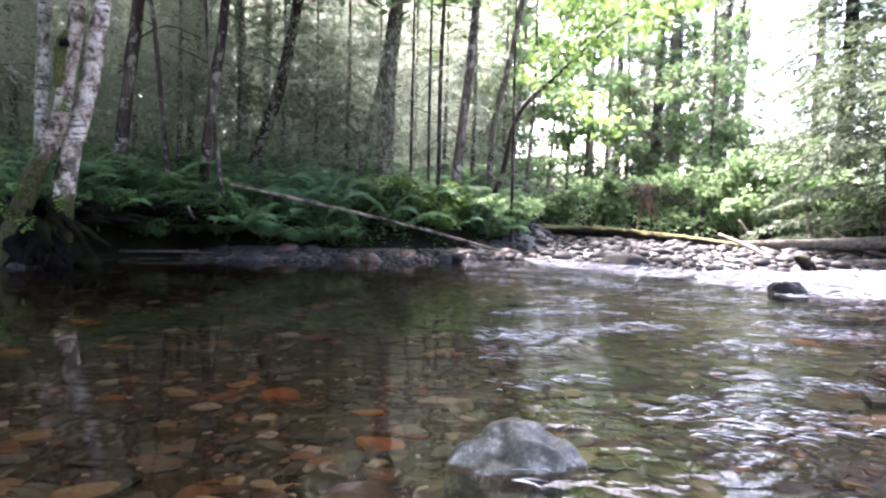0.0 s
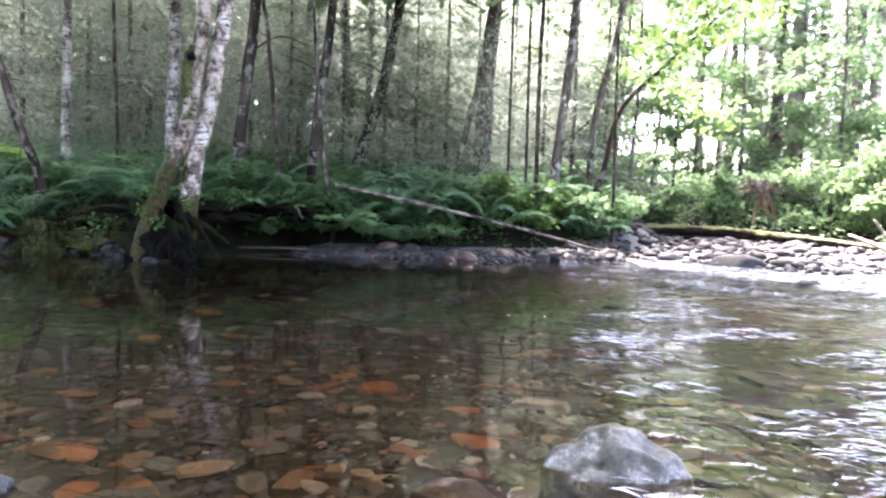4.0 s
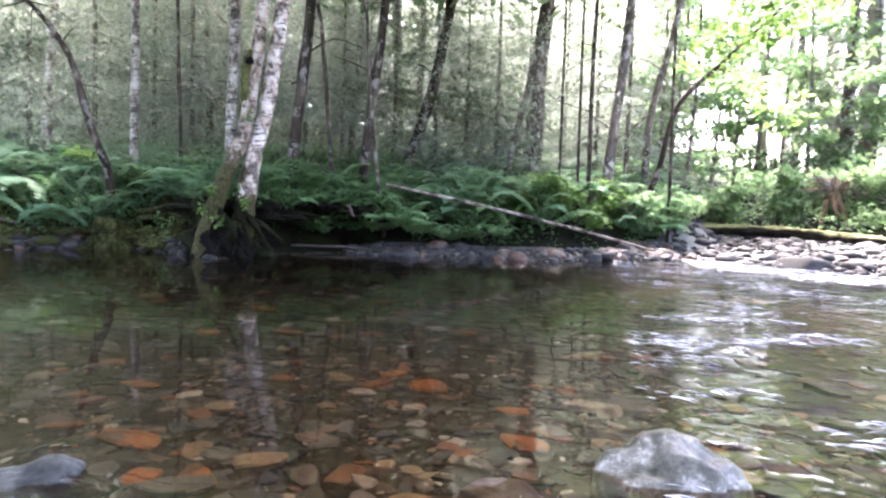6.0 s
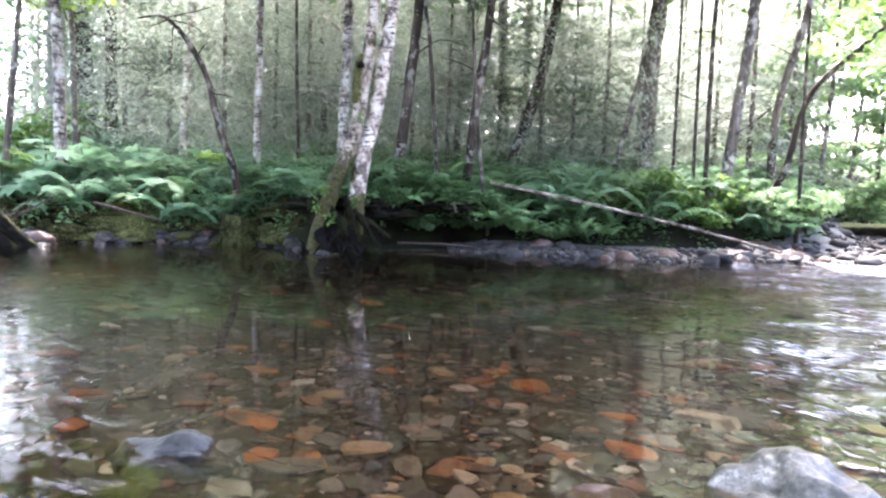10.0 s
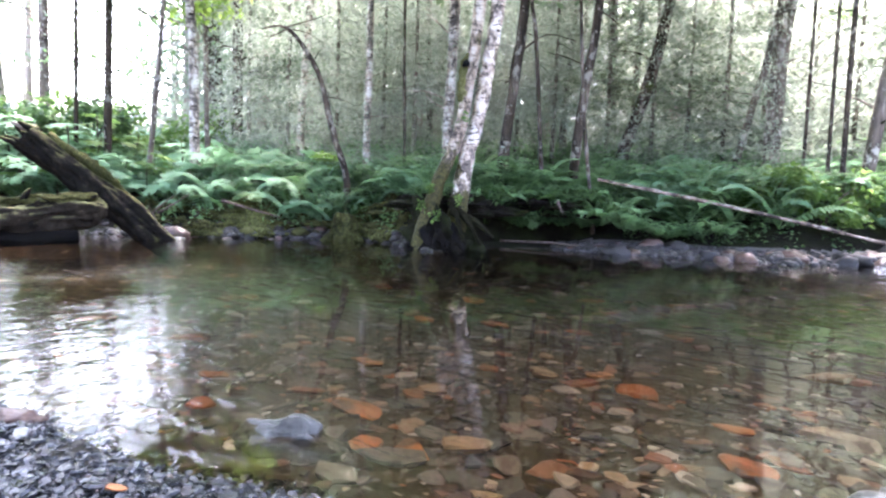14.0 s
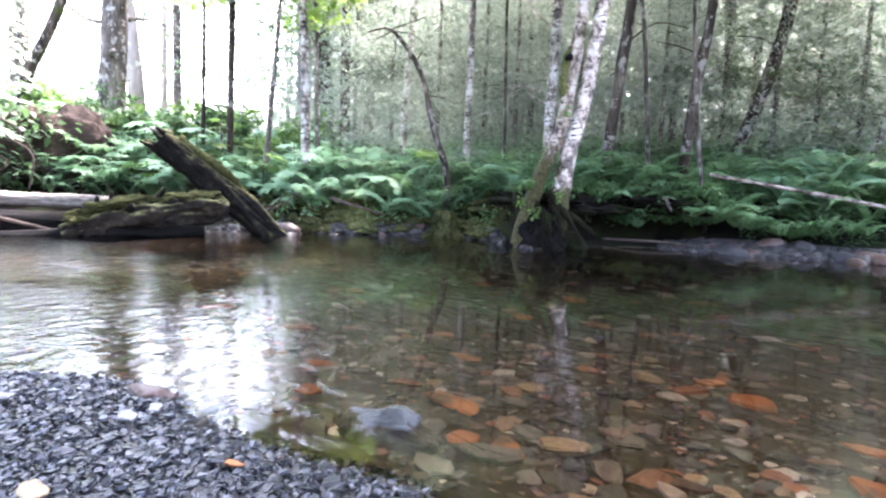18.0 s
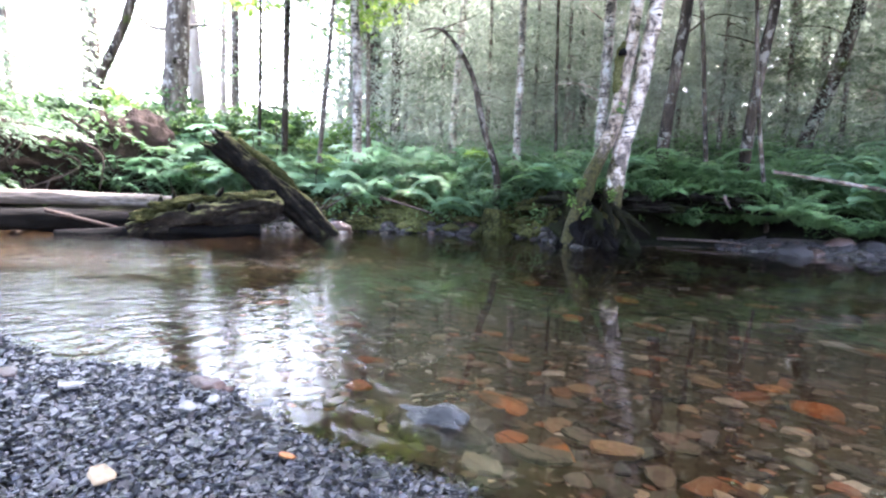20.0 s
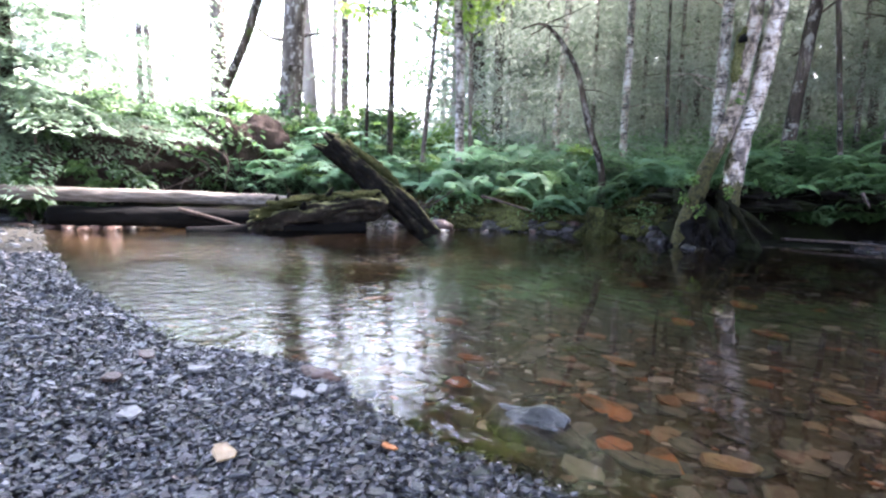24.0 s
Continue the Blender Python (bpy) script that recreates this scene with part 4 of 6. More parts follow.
# ---- stems of the wood, each by the line of its trunk ----
W_BIRCH, DARK, GREYT = "slender white birch standing among ferns", "dark-barked tree trunk on the fern bank", "grey lichen-spotted tree trunk in the wood"
STEMS = [
    ("birch_tree", W_BIRCH, 0.18, BIRCH, [(-5.69, 8.23, 1.79), (-5.63, 8.26, 3.8)]),
    ("birch_tree", W_BIRCH, 0.13, BIRCH, [(-7.1, 7.73, 1.43), (-7.08, 7.76, 3.86)]),
    ("birch_tree", W_BIRCH, 0.15, BIRCH, [(-9.02, 7.91, 2.18), (-8.93, 8.02, 4.25)]),
    ("birch_tree", W_BIRCH, 0.15, BIRCH, [(-8.49, 5.29, 1.31), (-8.5, 5.26, 3.0), (-8.52, 5.23, 3.54)]),
    ("dark_tree", DARK, 0.41, BARK, [(-13.3, 8.9, 2.58), (-13.39, 8.75, 5.35)]),
    ("dark_tree", DARK, 0.23, BARK, [(-11.39, 8.14, 2.34), (-11.39, 8.14, 4.77)]),
    ("dark_tree", "dark leaning trunk with broken bark", 0.17, BARK, [(-4.39, 7.86, 1.17), (-4.26, 7.93, 2.6), (-4.18, 7.97, 3.52)]),
    ("sapling", "thin dark sapling stem rising from ferns", 0.07, BARK, [(-3.81, 8.04, 0.94), (-3.96, 7.97, 3.0), (-4.03, 7.94, 3.5)]),
    ("dark_tree", DARK, 0.15, BARK, [(-3.42, 8.33, 1.25), (-3.3, 8.37, 2.47), (-3.18, 8.42, 3.56)]),
    ("sapling", "thin dark sapling stem rising from ferns", 0.06, BARK, [(-2.89, 7.78, 0.38), (-3.04, 7.72, 1.64)]),
    ("dark_tree", "dark leaning trunk with broken bark", 0.22, BARK, [(-3.39, 10.46, 1.52), (-3.09, 10.56, 2.52), (-2.74, 10.65, 4.26)]),
    ("grey_tree", GREYT, 0.15, BARK_GREY, [(-5.58, 12.84, 2.76), (-5.41, 12.91, 5.22)]),
    ("grey_tree", GREYT, 0.25, BARK_GREY, [(-4.92, 14.17, 3.08), (-5.0, 14.14, 5.58)]),
    ("grey_tree", GREYT, 0.17, BARK_GREY, [(-4.41, 14.34, 3.1), (-4.37, 14.35, 5.6)]),
    ("grey_tree", "stout grey-brown trunk with peeling bark", 0.26, BARK_GREY, [(-1.09, 10.95, 1.39), (-1.05, 10.95, 3.25), (-0.96, 10.96, 4.26)]),
    ("grey_tree", GREYT, 0.12, BARK_GREY, [(-1.59, 10.89, 1.38), (-1.37, 10.91, 2.45), (-1.19, 10.94, 3.35)]),
    ("sapling", "thin dark sapling stem rising from ferns", 0.05, BARK, [(-0.54, 9.48, 0.96), (-0.54, 9.48, 2.2)]),
    ("sapling", "thin dark sapling stem rising from ferns", 0.05, BARK, [(-0.25, 9.5, 0.93), (-0.26, 9.5, 2.54)]),
    ("sapling", "thin dark sapling stem rising from ferns", 0.07, BARK, [(-0.08, 9.5, 0.81), (-0.09, 9.5, 2.88), (-0.07, 9.5, 3.75)]),
    ("dark_tree", DARK, 0.16, BARK_GREY, [(0.18, 9.8, 0.95), (0.31, 9.8, 2.26), (0.45, 9.79, 3.85)]),
    ("sapling", "thin dark sapling stem rising from ferns", 0.05, BARK, [(1.14, 9.53, 0.86), (1.12, 9.53, 2.16)]),
    ("grey_tree", GREYT, 0.12, BARK_GREY, [(0.91, 10.96, 2.29), (1.31, 10.92, 4.25)]),
    ("sapling", "thin dark sapling stem rising from ferns", 0.06, BARK, [(-6.27, 7.79, 1.41), (-6.3, 7.77, 2.83)]),
    ("grey_tree", GREYT, 0.15, BARK_GREY, [(-8.31, 11.26, 2.39), (-8.39, 11.2, 5.06)]),
    ("dark_tree", "dark trunk leaning across a pale one", 0.19, BARK, [(-12.81, 2.2, 2.41), (-12.69, 2.8, 4.05)]),
    ("grey_tree", GREYT, 0.49, BARK_GREY, [(-18.74, 3.13, 3.27), (-18.75, 3.1, 5.97)]),
    ("grey_tree", "stout trunk against the bright clearing", 0.51, BARK_GREY, [(-13.48, 3.79, 2.53), (-13.44, 3.9, 4.62)]),
    ("sapling", "thin dark sapling stem rising from ferns", 0.07, BARK, [(-10.14, 4.27, 1.41), (-10.13, 4.29, 2.79)]),
    ("dark_tree", DARK, 0.12, BARK, [(-9.96, 4.67, 1.42), (-9.94, 4.71, 3.81)]),
    ("grey_tree", GREYT, 0.26, BARK_GREY, [(-18.7, 7.09, 3.34), (-18.7, 7.09, 6.43)]),
    ("grey_tree", GREYT, 0.13, BARK_GREY, [(-13.98, 0.76, 2.34), (-13.98, 0.76, 3.24)]),
    ("grey_tree", GREYT, 0.13, BARK_GREY, [(-13.97, 0.97, 2.34), (-13.97, 0.88, 4.48)]),
    ("grey_tree", GREYT, 0.5, BARK_GREY, [(9.16, 20.0, 2.62), (9.3, 19.94, 6.24)]),
    ("grey_tree", GREYT, 0.22, BARK_GREY, [(10.67, 21.5, 3.84), (10.75, 21.46, 6.12)]),
]
for name, label, dia, mat, path in STEMS:
    young = name == "sapling"
    # bank-edge trees get dense unseen crowns, added to shade the stream
    edge = not young and math.hypot(path[0][0], path[0][1]) < 15.2 and -5.2 < path[0][0] < -2
    broadleaf_tree(name, label, path, dia, mat, 5.0 if young else rng.uniform(10.5, 13) if edge else rng.uniform(9.5, 13), 8 if young else 6, crown=150 if young else 1100 if edge else 300, full=edge)


def bent_tree(label, pts, dia, mat, twigs, group=""):
    """A slender tree bowed to one side, with bare twigs near its tip."""
    p0 = np.array(pts[0], dtype=float)
    p0[2] = float(ground_z(p0[0], p0[1])) - 0.1
    root = thing("bent_tree", label, "tree", p0, "trees on the bank")
    line = [p0] + [np.array(p, dtype=float) for p in pts]
    v, f = tube([p - p0 for p in line], [dia * 0.6, dia * 0.5, dia * 0.45, dia * 0.35, dia * 0.22, dia * 0.1], 30, 8, 0.1, 2.0)
    part("trunk", v, f, mat, root)
    curve = glide(line, 40)
    for _ in range(twigs):
        i = int(rng.integers(16, 39))
        ang = rng.uniform(0, 2 * math.pi)
        add_limb(root, curve[i], (math.cos(ang), math.sin(ang) * 0.6, rng.uniform(-0.4, 0.5)), rng.uniform(0.25, 0.7), dia * 0.22, mat, 0.1, 3)
    return root, curve


bent_tree("dark slender tree arching over the ferns", [(-6.16, 6.28, 0.9), (-6.31, 6.13, 1.57), (-6.44, 5.99, 2.33), (-6.62, 5.8, 2.78), (-6.78, 5.6, 3.0), (-7.0, 5.4, 2.95)], 0.1, BARK, 9)
root, curve = bent_tree("dark forked tree leaning out over the shingle", [(0.85, 9.78, 0.9), (0.99, 9.75, 1.35), (1.21, 9.73, 2.32), (1.81, 9.63, 2.96), (2.5, 9.48, 3.64), (3.1, 9.3, 4.1)], 0.1, BARK, 10)
base = np.array(root.location)
v, f = join(*[leaf_mass(curve[int(i)] - base + rng.normal(size=3) * 0.45 + np.array((0.2, 0, 0)), (0.5, 0.5, 0.3), 90, 0.11, 0.09, 0.5, 0.2) for i in rng.integers(22, 40, 13)])
part("crown", v, f, BROAD, root, "bright green leaves")

# ---- spruces and leafy trees that fill the wood ----
SPRUCE = "young grey-green spruce with drooping feathery boughs"
for az, d, h, reach, low in [(12.5, 12.2, 5.0, 1.0, 1.0), (9.5, 11.8, 5.5, 1.2, 1.1), (6.5, 12.4, 5.0, 1.0, 0.9), (3.0, 13.0, 5.6, 1.2, 1.0), (0.0, 12.4, 5.0, 1.1, 0.9), (-2.8, 11.5, 5.0, 1.1, 0.9),
                            (15.5, 12.2, 5.6, 1.2, 1.2), (19.5, 12.8, 6.0, 1.3, 1.4), (24.5, 12.0, 6.0, 1.2, 1.4), (28.0, 13.5, 6.5, 1.4, 1.5), (32.0, 12.5, 6.0, 1.3, 1.4), (38.0, 12.2, 6.0, 1.3, 1.5),
                            (41.0, 13.5, 6.5, 1.4, 1.6), (45.5, 12.6, 6.0, 1.3, 1.5), (50.0, 14.0, 7.0, 1.4, 1.6), (53.5, 15.0, 7.0, 1.5, 1.8), (-5.8, 12.4, 5.0, 1.1, 0.9), (35.0, 15.0, 7.5, 1.5, 1.8), (22.0, 15.5, 7.5, 1.5, 1.8), (11.0, 15.0, 7.0, 1.5, 1.6)]:
    front = -7 < az < 16 and d < 13.5
    conifer(SPRUCE, az, d, h, reach * (1.25 if front else 1.15), 0.05 + h * 0.006, low * (0.5 if front else 1), NEEDLE_PALE if rng.random() < 0.6 else NEEDLE, blade=0.11, dense=1.9 if front else 1.9)
# the great spruce whose boughs hang in from one side
conifer("large green spruce with long hanging boughs", -38.0, 11.8, 15.0, 2.3, 0.3, 0.5, NEEDLE_DARK, BARK, 0.12, 4.0, name="great_spruce", step=0.14, group="spruces by the shingle bar")
conifer("large green spruce with long hanging boughs", -34.5, 15.5, 14.0, 1.7, 0.3, 0.8, NEEDLE_DARK, BARK, 0.13, 3.0, name="great_spruce", step=0.16, group="spruces by the shingle bar")
for az, d in ((-16.5, 25.0), (-23.0, 24.0), (-18.5, 27.0), (-21.0, 25.5), (-25.5, 23.0), (-32.5, 22.0)):
    conifer("dark spruce behind the sunlit shrubs", az, d, 12.0, 2.2, 0.3, 1.5, NEEDLE, BARK_GREY, 0.18, 1.6, name="great_spruce", step=0.22, group="spruces by the shingle bar")
conifer("dark spruce behind the sunlit shrubs", -20.0, 18.0, 9.0, 1.8, 0.3, 1.2, NEEDLE_PALE, BARK_GREY, 0.18, 1.4, name="great_spruce", step=0.22, group="spruces by the shingle bar")
conifer("dark spruce behind the sunlit shrubs", -25.5, 19.0, 10.0, 1.5, 0.3, 2.2, NEEDLE_PALE, BARK_GREY, 0.18, 0.6, name="great_spruce", step=0.24, group="spruces by the shingle bar")
conifer("pale spruce above the earth mound", 97.0, 12.5, 6.0, 2.0, 0.15, 0.6, NEEDLE_PALE, BARK, 0.16, 1.2, name="great_spruce", step=0.16, group="spruces above the mound")
conifer("pale spruce above the earth mound", 91.0, 15.5, 7.0, 2.2, 0.15, 0.6, NEEDLE_PALE, BARK, 0.16, 1.0, name="great_spruce", step=0.18, group="spruces above the mound")


def leafy_tree(label, az, d, height, low, spread, n, length, mat, clumps=26):
    """A small broadleaved tree: a stem, limbs and a loose crown in tiers."""
    p = on_ground(az, d)
    root = thing("leafy_tree", label, "tree", p, "leafy trees by the stream")
    top = np.array([rng.normal() * 0.3, rng.normal() * 0.3, height])
    v, f = tube([(0, 0, -0.1), top * 0.5 + np.array([0.1, 0, 0]), top], [0.05, 0.035, 0.01], 14, 8, 0.1, az)
    part("trunk", v, f, BARK_GREY, root)
    pieces = []
    for k in range(clumps):
        z = rng.uniform(low, height)
        ang, rr = rng.uniform(0, 2 * math.pi), spread * rng.uniform(0.2, 1.0) * (1 - 0.4 * (z - low) / (height - low))
        tip = np.array([math.cos(ang) * rr, math.sin(ang) * rr, z + 0.1])
        s = top * max(0.15, (z - 0.3 * rr) / height)
        if k < 10:
            add_limb(root, s + p, tip - s, np.linalg.norm(tip - s), 0.03, BARK_GREY, 0.1)
        pieces.append(leaf_mass(tip, (0.5, 0.5, 0.16), n // clumps, length, length * 0.7, 0.35, 0.25))
    v, f = join(*pieces)
    part("crown", v, f, mat, root)
    return root


LEAFY = "bright green broadleaved tree lit from behind"
for az, d, h, low, spread, n, length, mat in [(-10.0, 15.5, 5.6, 0.7, 1.7, 2400, 0.15, BROAD_SUNLIT), (-8.0, 13.5, 5.5, 0.5, 1.4, 2000, 0.13, BROAD_SUNLIT), (-12.0, 18.5, 8.0, 0.7, 1.9, 2600, 0.17, BROAD_SUNLIT), (-13.5, 16.0, 7.0, 1.0, 1.7, 2000, 0.15, BROAD_SUNLIT), (-17.5, 17.0, 7.5, 3.2, 1.6, 1500, 0.14, BROAD_SUNLIT), (-22.0, 17.5, 7.5, 3.4, 1.6, 1500, 0.14, BROAD_SUNLIT),
                                             (-15.5, 19.5, 8.0, 1.5, 1.8, 1800, 0.16, BROAD_SUNLIT), (-24.5, 15.5, 6.0, 0.8, 1.6, 2200, 0.14, BROAD_SUNLIT), (62.0, 10.4, 5.6, 2.5, 1.9, 1500, 0.13, LIME), (57.0, 11.2, 5.8, 2.6, 1.7, 1300, 0.13, LIME), (-6.5, 14.0, 6.5, 2.0, 1.5, 1600, 0.13, BROAD_SUNLIT), (-2.0, 15.5, 7.0, 2.6, 1.6, 2200, 0.14, BROAD)]:
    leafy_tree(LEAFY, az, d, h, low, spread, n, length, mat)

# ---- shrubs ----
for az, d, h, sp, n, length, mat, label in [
        (-4.5, 9.6, 0.75, 0.6, 900, 0.09, BROAD_SUNLIT, "bright green leafy shrub at the wood's edge"), (-7.5, 10.0, 0.8, 0.7, 1000, 0.1, BROAD_SUNLIT, "bright green leafy shrub at the wood's edge"),
        (1.5, 8.9, 0.55, 0.6, 700, 0.09, BROAD, "low green shrub at the wood's edge"), (5.5, 8.9, 0.5, 0.6, 700, 0.09, BROAD, "low green shrub at the wood's edge"), (-1.5, 9.4, 0.6, 0.6, 700, 0.09, BROAD, "low green shrub at the wood's edge"), (-11.5, 13.2, 1.2, 0.9, 1200, 0.12, BROAD_SUNLIT, "pale sunlit shrub behind the shingle"), (-15.5, 13.8, 1.4, 1.0, 1300, 0.12, BROAD_SUNLIT, "pale sunlit shrub behind the shingle"),
        (-20.5, 14.6, 1.5, 1.1, 1400, 0.12, BROAD_SUNLIT, "pale sunlit shrub behind the shingle"), (-24.0, 13.8, 1.5, 1.1, 1400, 0.12, BROAD_SUNLIT, "pale sunlit shrub behind the shingle"), (-28.0, 13.4, 1.9, 1.2, 1700, 0.12, BROAD_SUNLIT, "pale sunlit shrub behind the shingle"),
        (-31.5, 13.2, 1.6, 1.1, 1500, 0.12, BROAD_SUNLIT, "pale sunlit shrub behind the shingle"), (-35.0, 12.8, 1.4, 1.0, 1300, 0.11, HERB, "green shrub beside fallen branches"), (-39.0, 12.0, 1.3, 1.0, 1200, 0.11, HERB, "green shrub beside fallen branches"),
        (-43.0, 12.0, 1.5, 1.1, 1200, 0.11, BROAD, "green shrub beside fallen branches"), (-18.0, 16.5, 2.0, 1.4, 1500, 0.14, FAR_LEAF, "shaded shrub under the spruces"), (-26.0, 17.0, 2.4, 1.5, 1600, 0.14, BROAD_SUNLIT, "pale sunlit shrub behind the shingle"), (-31.0, 16.5, 2.6, 1.5, 1600, 0.14, BROAD_SUNLIT, "pale sunlit shrub behind the shingle")]:
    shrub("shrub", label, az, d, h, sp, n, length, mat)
for az, d, h, sp, n, mat in [(70.5, 11.6, 0.8, 0.7, 700, HERB), (74.0, 12.0, 0.9, 0.8, 800, HERB), (78.0, 12.8, 1.0, 0.9, 900, BROAD), (84.0, 12.2, 1.0, 0.9, 900, HERB), (90.0, 9.9, 0.8, 0.5, 500, HERB), (95.0, 9.8, 0.9, 0.6, 600, HERB), (99.0, 11.2, 1.0, 0.9, 900, HERB), (67.0, 12.5, 0.9, 0.9, 800, HERB), (87.0, 12.6, 1.1, 0.9, 900, HERB), (92.0, 12.8, 1.2, 1.0, 1000, BROAD), (81.0, 12.0, 0.9, 0.8, 800, HERB),
                             (62.0, 12.8, 0.8, 0.9, 700, BROAD), (71.0, 14.5, 1.1, 1.2, 1000, BROAD), (58.0, 14.0, 1.0, 1.2, 900, BROAD), (81.0, 15.0, 1.2, 1.2, 1000, HERB), (76.0, 14.0, 1.1, 1.1, 1000, HERB), (66.0, 14.5, 1.1, 1.2, 900, BROAD), (88.0, 15.0, 1.3, 1.2, 1000, HERB), (96.0, 14.0, 1.4, 1.2, 1000, HERB)]:
    shrub("shrub", "leafy green shrub above the earth bank", az, d, h, sp, n, 0.13, mat, group="shrubs above the earth bank")


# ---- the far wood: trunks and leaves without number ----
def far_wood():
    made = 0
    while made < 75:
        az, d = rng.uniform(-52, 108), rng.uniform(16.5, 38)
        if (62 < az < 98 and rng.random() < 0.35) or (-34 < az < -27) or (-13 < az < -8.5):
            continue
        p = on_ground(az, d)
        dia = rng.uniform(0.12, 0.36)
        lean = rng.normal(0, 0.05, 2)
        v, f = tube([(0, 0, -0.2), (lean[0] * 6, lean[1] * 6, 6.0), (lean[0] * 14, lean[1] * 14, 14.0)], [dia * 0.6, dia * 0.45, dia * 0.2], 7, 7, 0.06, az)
        ob = new("far_tree", mesh_from("far_tree", v, f, HAZED_BARK))
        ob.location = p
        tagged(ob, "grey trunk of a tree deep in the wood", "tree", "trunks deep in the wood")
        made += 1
    # far needles use the paler green that carries the haze
    for name, mat, count in (("far_needles", NEEDLE_PALE, 1150), ("far_leaves", FAR_LEAF, 800), ("far_pale_leaves", BROAD_SUNLIT, 420)):
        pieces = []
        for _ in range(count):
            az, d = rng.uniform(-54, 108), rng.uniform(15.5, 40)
            if mat is BROAD_SUNLIT:
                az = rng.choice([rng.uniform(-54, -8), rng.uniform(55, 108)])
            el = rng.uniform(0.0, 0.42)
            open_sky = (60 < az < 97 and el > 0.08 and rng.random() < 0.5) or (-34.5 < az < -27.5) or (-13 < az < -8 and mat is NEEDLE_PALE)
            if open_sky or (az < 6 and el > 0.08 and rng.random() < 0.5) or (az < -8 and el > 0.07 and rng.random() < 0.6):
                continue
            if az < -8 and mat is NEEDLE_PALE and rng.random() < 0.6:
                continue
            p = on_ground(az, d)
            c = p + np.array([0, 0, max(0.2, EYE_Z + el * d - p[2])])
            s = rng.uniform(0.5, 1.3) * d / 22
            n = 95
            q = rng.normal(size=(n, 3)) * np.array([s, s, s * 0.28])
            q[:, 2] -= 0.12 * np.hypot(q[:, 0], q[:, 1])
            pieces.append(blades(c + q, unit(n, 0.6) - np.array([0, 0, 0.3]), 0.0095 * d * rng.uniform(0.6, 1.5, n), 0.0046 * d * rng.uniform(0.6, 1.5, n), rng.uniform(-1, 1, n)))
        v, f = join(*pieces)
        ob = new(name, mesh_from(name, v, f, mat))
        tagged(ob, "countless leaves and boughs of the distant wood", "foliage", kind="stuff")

    # unseen leaf clumps, added to shade the stream and darken its reflections
    pieces = []
    for k in range(225):
        az, d = rng.uniform(-1, 41), rng.uniform(8.6, 10.8)
        if az < 20 and k % 3 == 0:
            continue
        p = on_ground(az, d)
        c = p + np.array([0, 0, EYE_Z + (rng.uniform(0.40, 0.58) if k % 2 == 0 else rng.uniform(0.55, 1.0)) * d - p[2]])
        n = 80
        q = rng.normal(size=(n, 3)) * np.array([0.7, 0.7, 0.2])
        pieces.append(blades(c + q, unit(n, 0.5) - np.array([0, 0, 0.3]), rng.uniform(0.15, 0.32, n), rng.uniform(0.08, 0.16, n), rng.uniform(-1, 1, n)))
    for _ in range(170):
        c = np.array([rng.uniform(-5.0, 3.4), rng.uniform(4.9, 8.6), rng.uniform(7.0, 9.2)])
        n = 80
        q = rng.normal(size=(n, 3)) * np.array([0.6, 0.6, 0.2])
        pieces.append(blades(c + q, unit(n, 0.5) - np.array([0, 0, 0.3]), rng.uniform(0.15, 0.32, n), rng.uniform(0.08, 0.16, n), rng.uniform(-1, 1, n)))
    for _ in range(50):
        c = np.array([rng.uniform(-7.6, -4.6), rng.uniform(4.4, 6.4), rng.uniform(6.8, 8.2)])
        n = 80
        q = rng.normal(size=(n, 3)) * np.array([0.6, 0.6, 0.2])
        pieces.append(blades(c + q, unit(n, 0.5) - np.array([0, 0, 0.3]), rng.uniform(0.15, 0.32, n), rng.uniform(0.08, 0.16, n), rng.uniform(-1, 1, n)))
    for _ in range(150):
        az, d = (rng.uniform(20, 44) if rng.random() < 0.4 else rng.uniform(43, 60.5)), rng.uniform(15, 24)
        p = on_ground(az, d)
        c = p + np.array([0, 0, EYE_Z + rng.uniform(0.34, 0.8) * d - p[2]])
        n = 90
        q = rng.normal(size=(n, 3)) * np.array([1.1, 1.1, 0.4])
        pieces.append(blades(c + q, unit(n, 0.5) - np.array([0, 0, 0.3]), rng.uniform(0.2, 0.45, n), rng.uniform(0.12, 0.22, n), rng.uniform(-1, 1, n)))
    for _ in range(60):
        az, d = rng.uniform(51, 60), rng.uniform(15, 22)
        p = on_ground(az, d)
        c = p + np.array([0, 0, EYE_Z + rng.uniform(0.36, 0.7) * d - p[2]])
        n = 90
        q = rng.normal(size=(n, 3)) * np.array([1.0, 1.0, 0.4])
        pieces.append(blades(c + q, unit(n, 0.5) - np.array([0, 0, 0.3]), rng.uniform(0.2, 0.45, n), rng.uniform(0.12, 0.22, n), rng.uniform(-1, 1, n)))
    v, f = join(*pieces)
    tagged(new("canopy", mesh_from("canopy", v, f, FAR_LEAF)), "unseen leaf clumps added to shade the stream and darken its reflections", "foliage", kind="stuff")
    # deep thicket: its leaves carry the haze in their colour
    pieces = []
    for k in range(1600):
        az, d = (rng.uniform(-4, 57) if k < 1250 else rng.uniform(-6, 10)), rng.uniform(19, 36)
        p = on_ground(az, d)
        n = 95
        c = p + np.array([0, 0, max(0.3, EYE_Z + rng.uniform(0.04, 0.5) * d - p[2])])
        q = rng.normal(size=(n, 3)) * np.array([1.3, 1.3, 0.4])
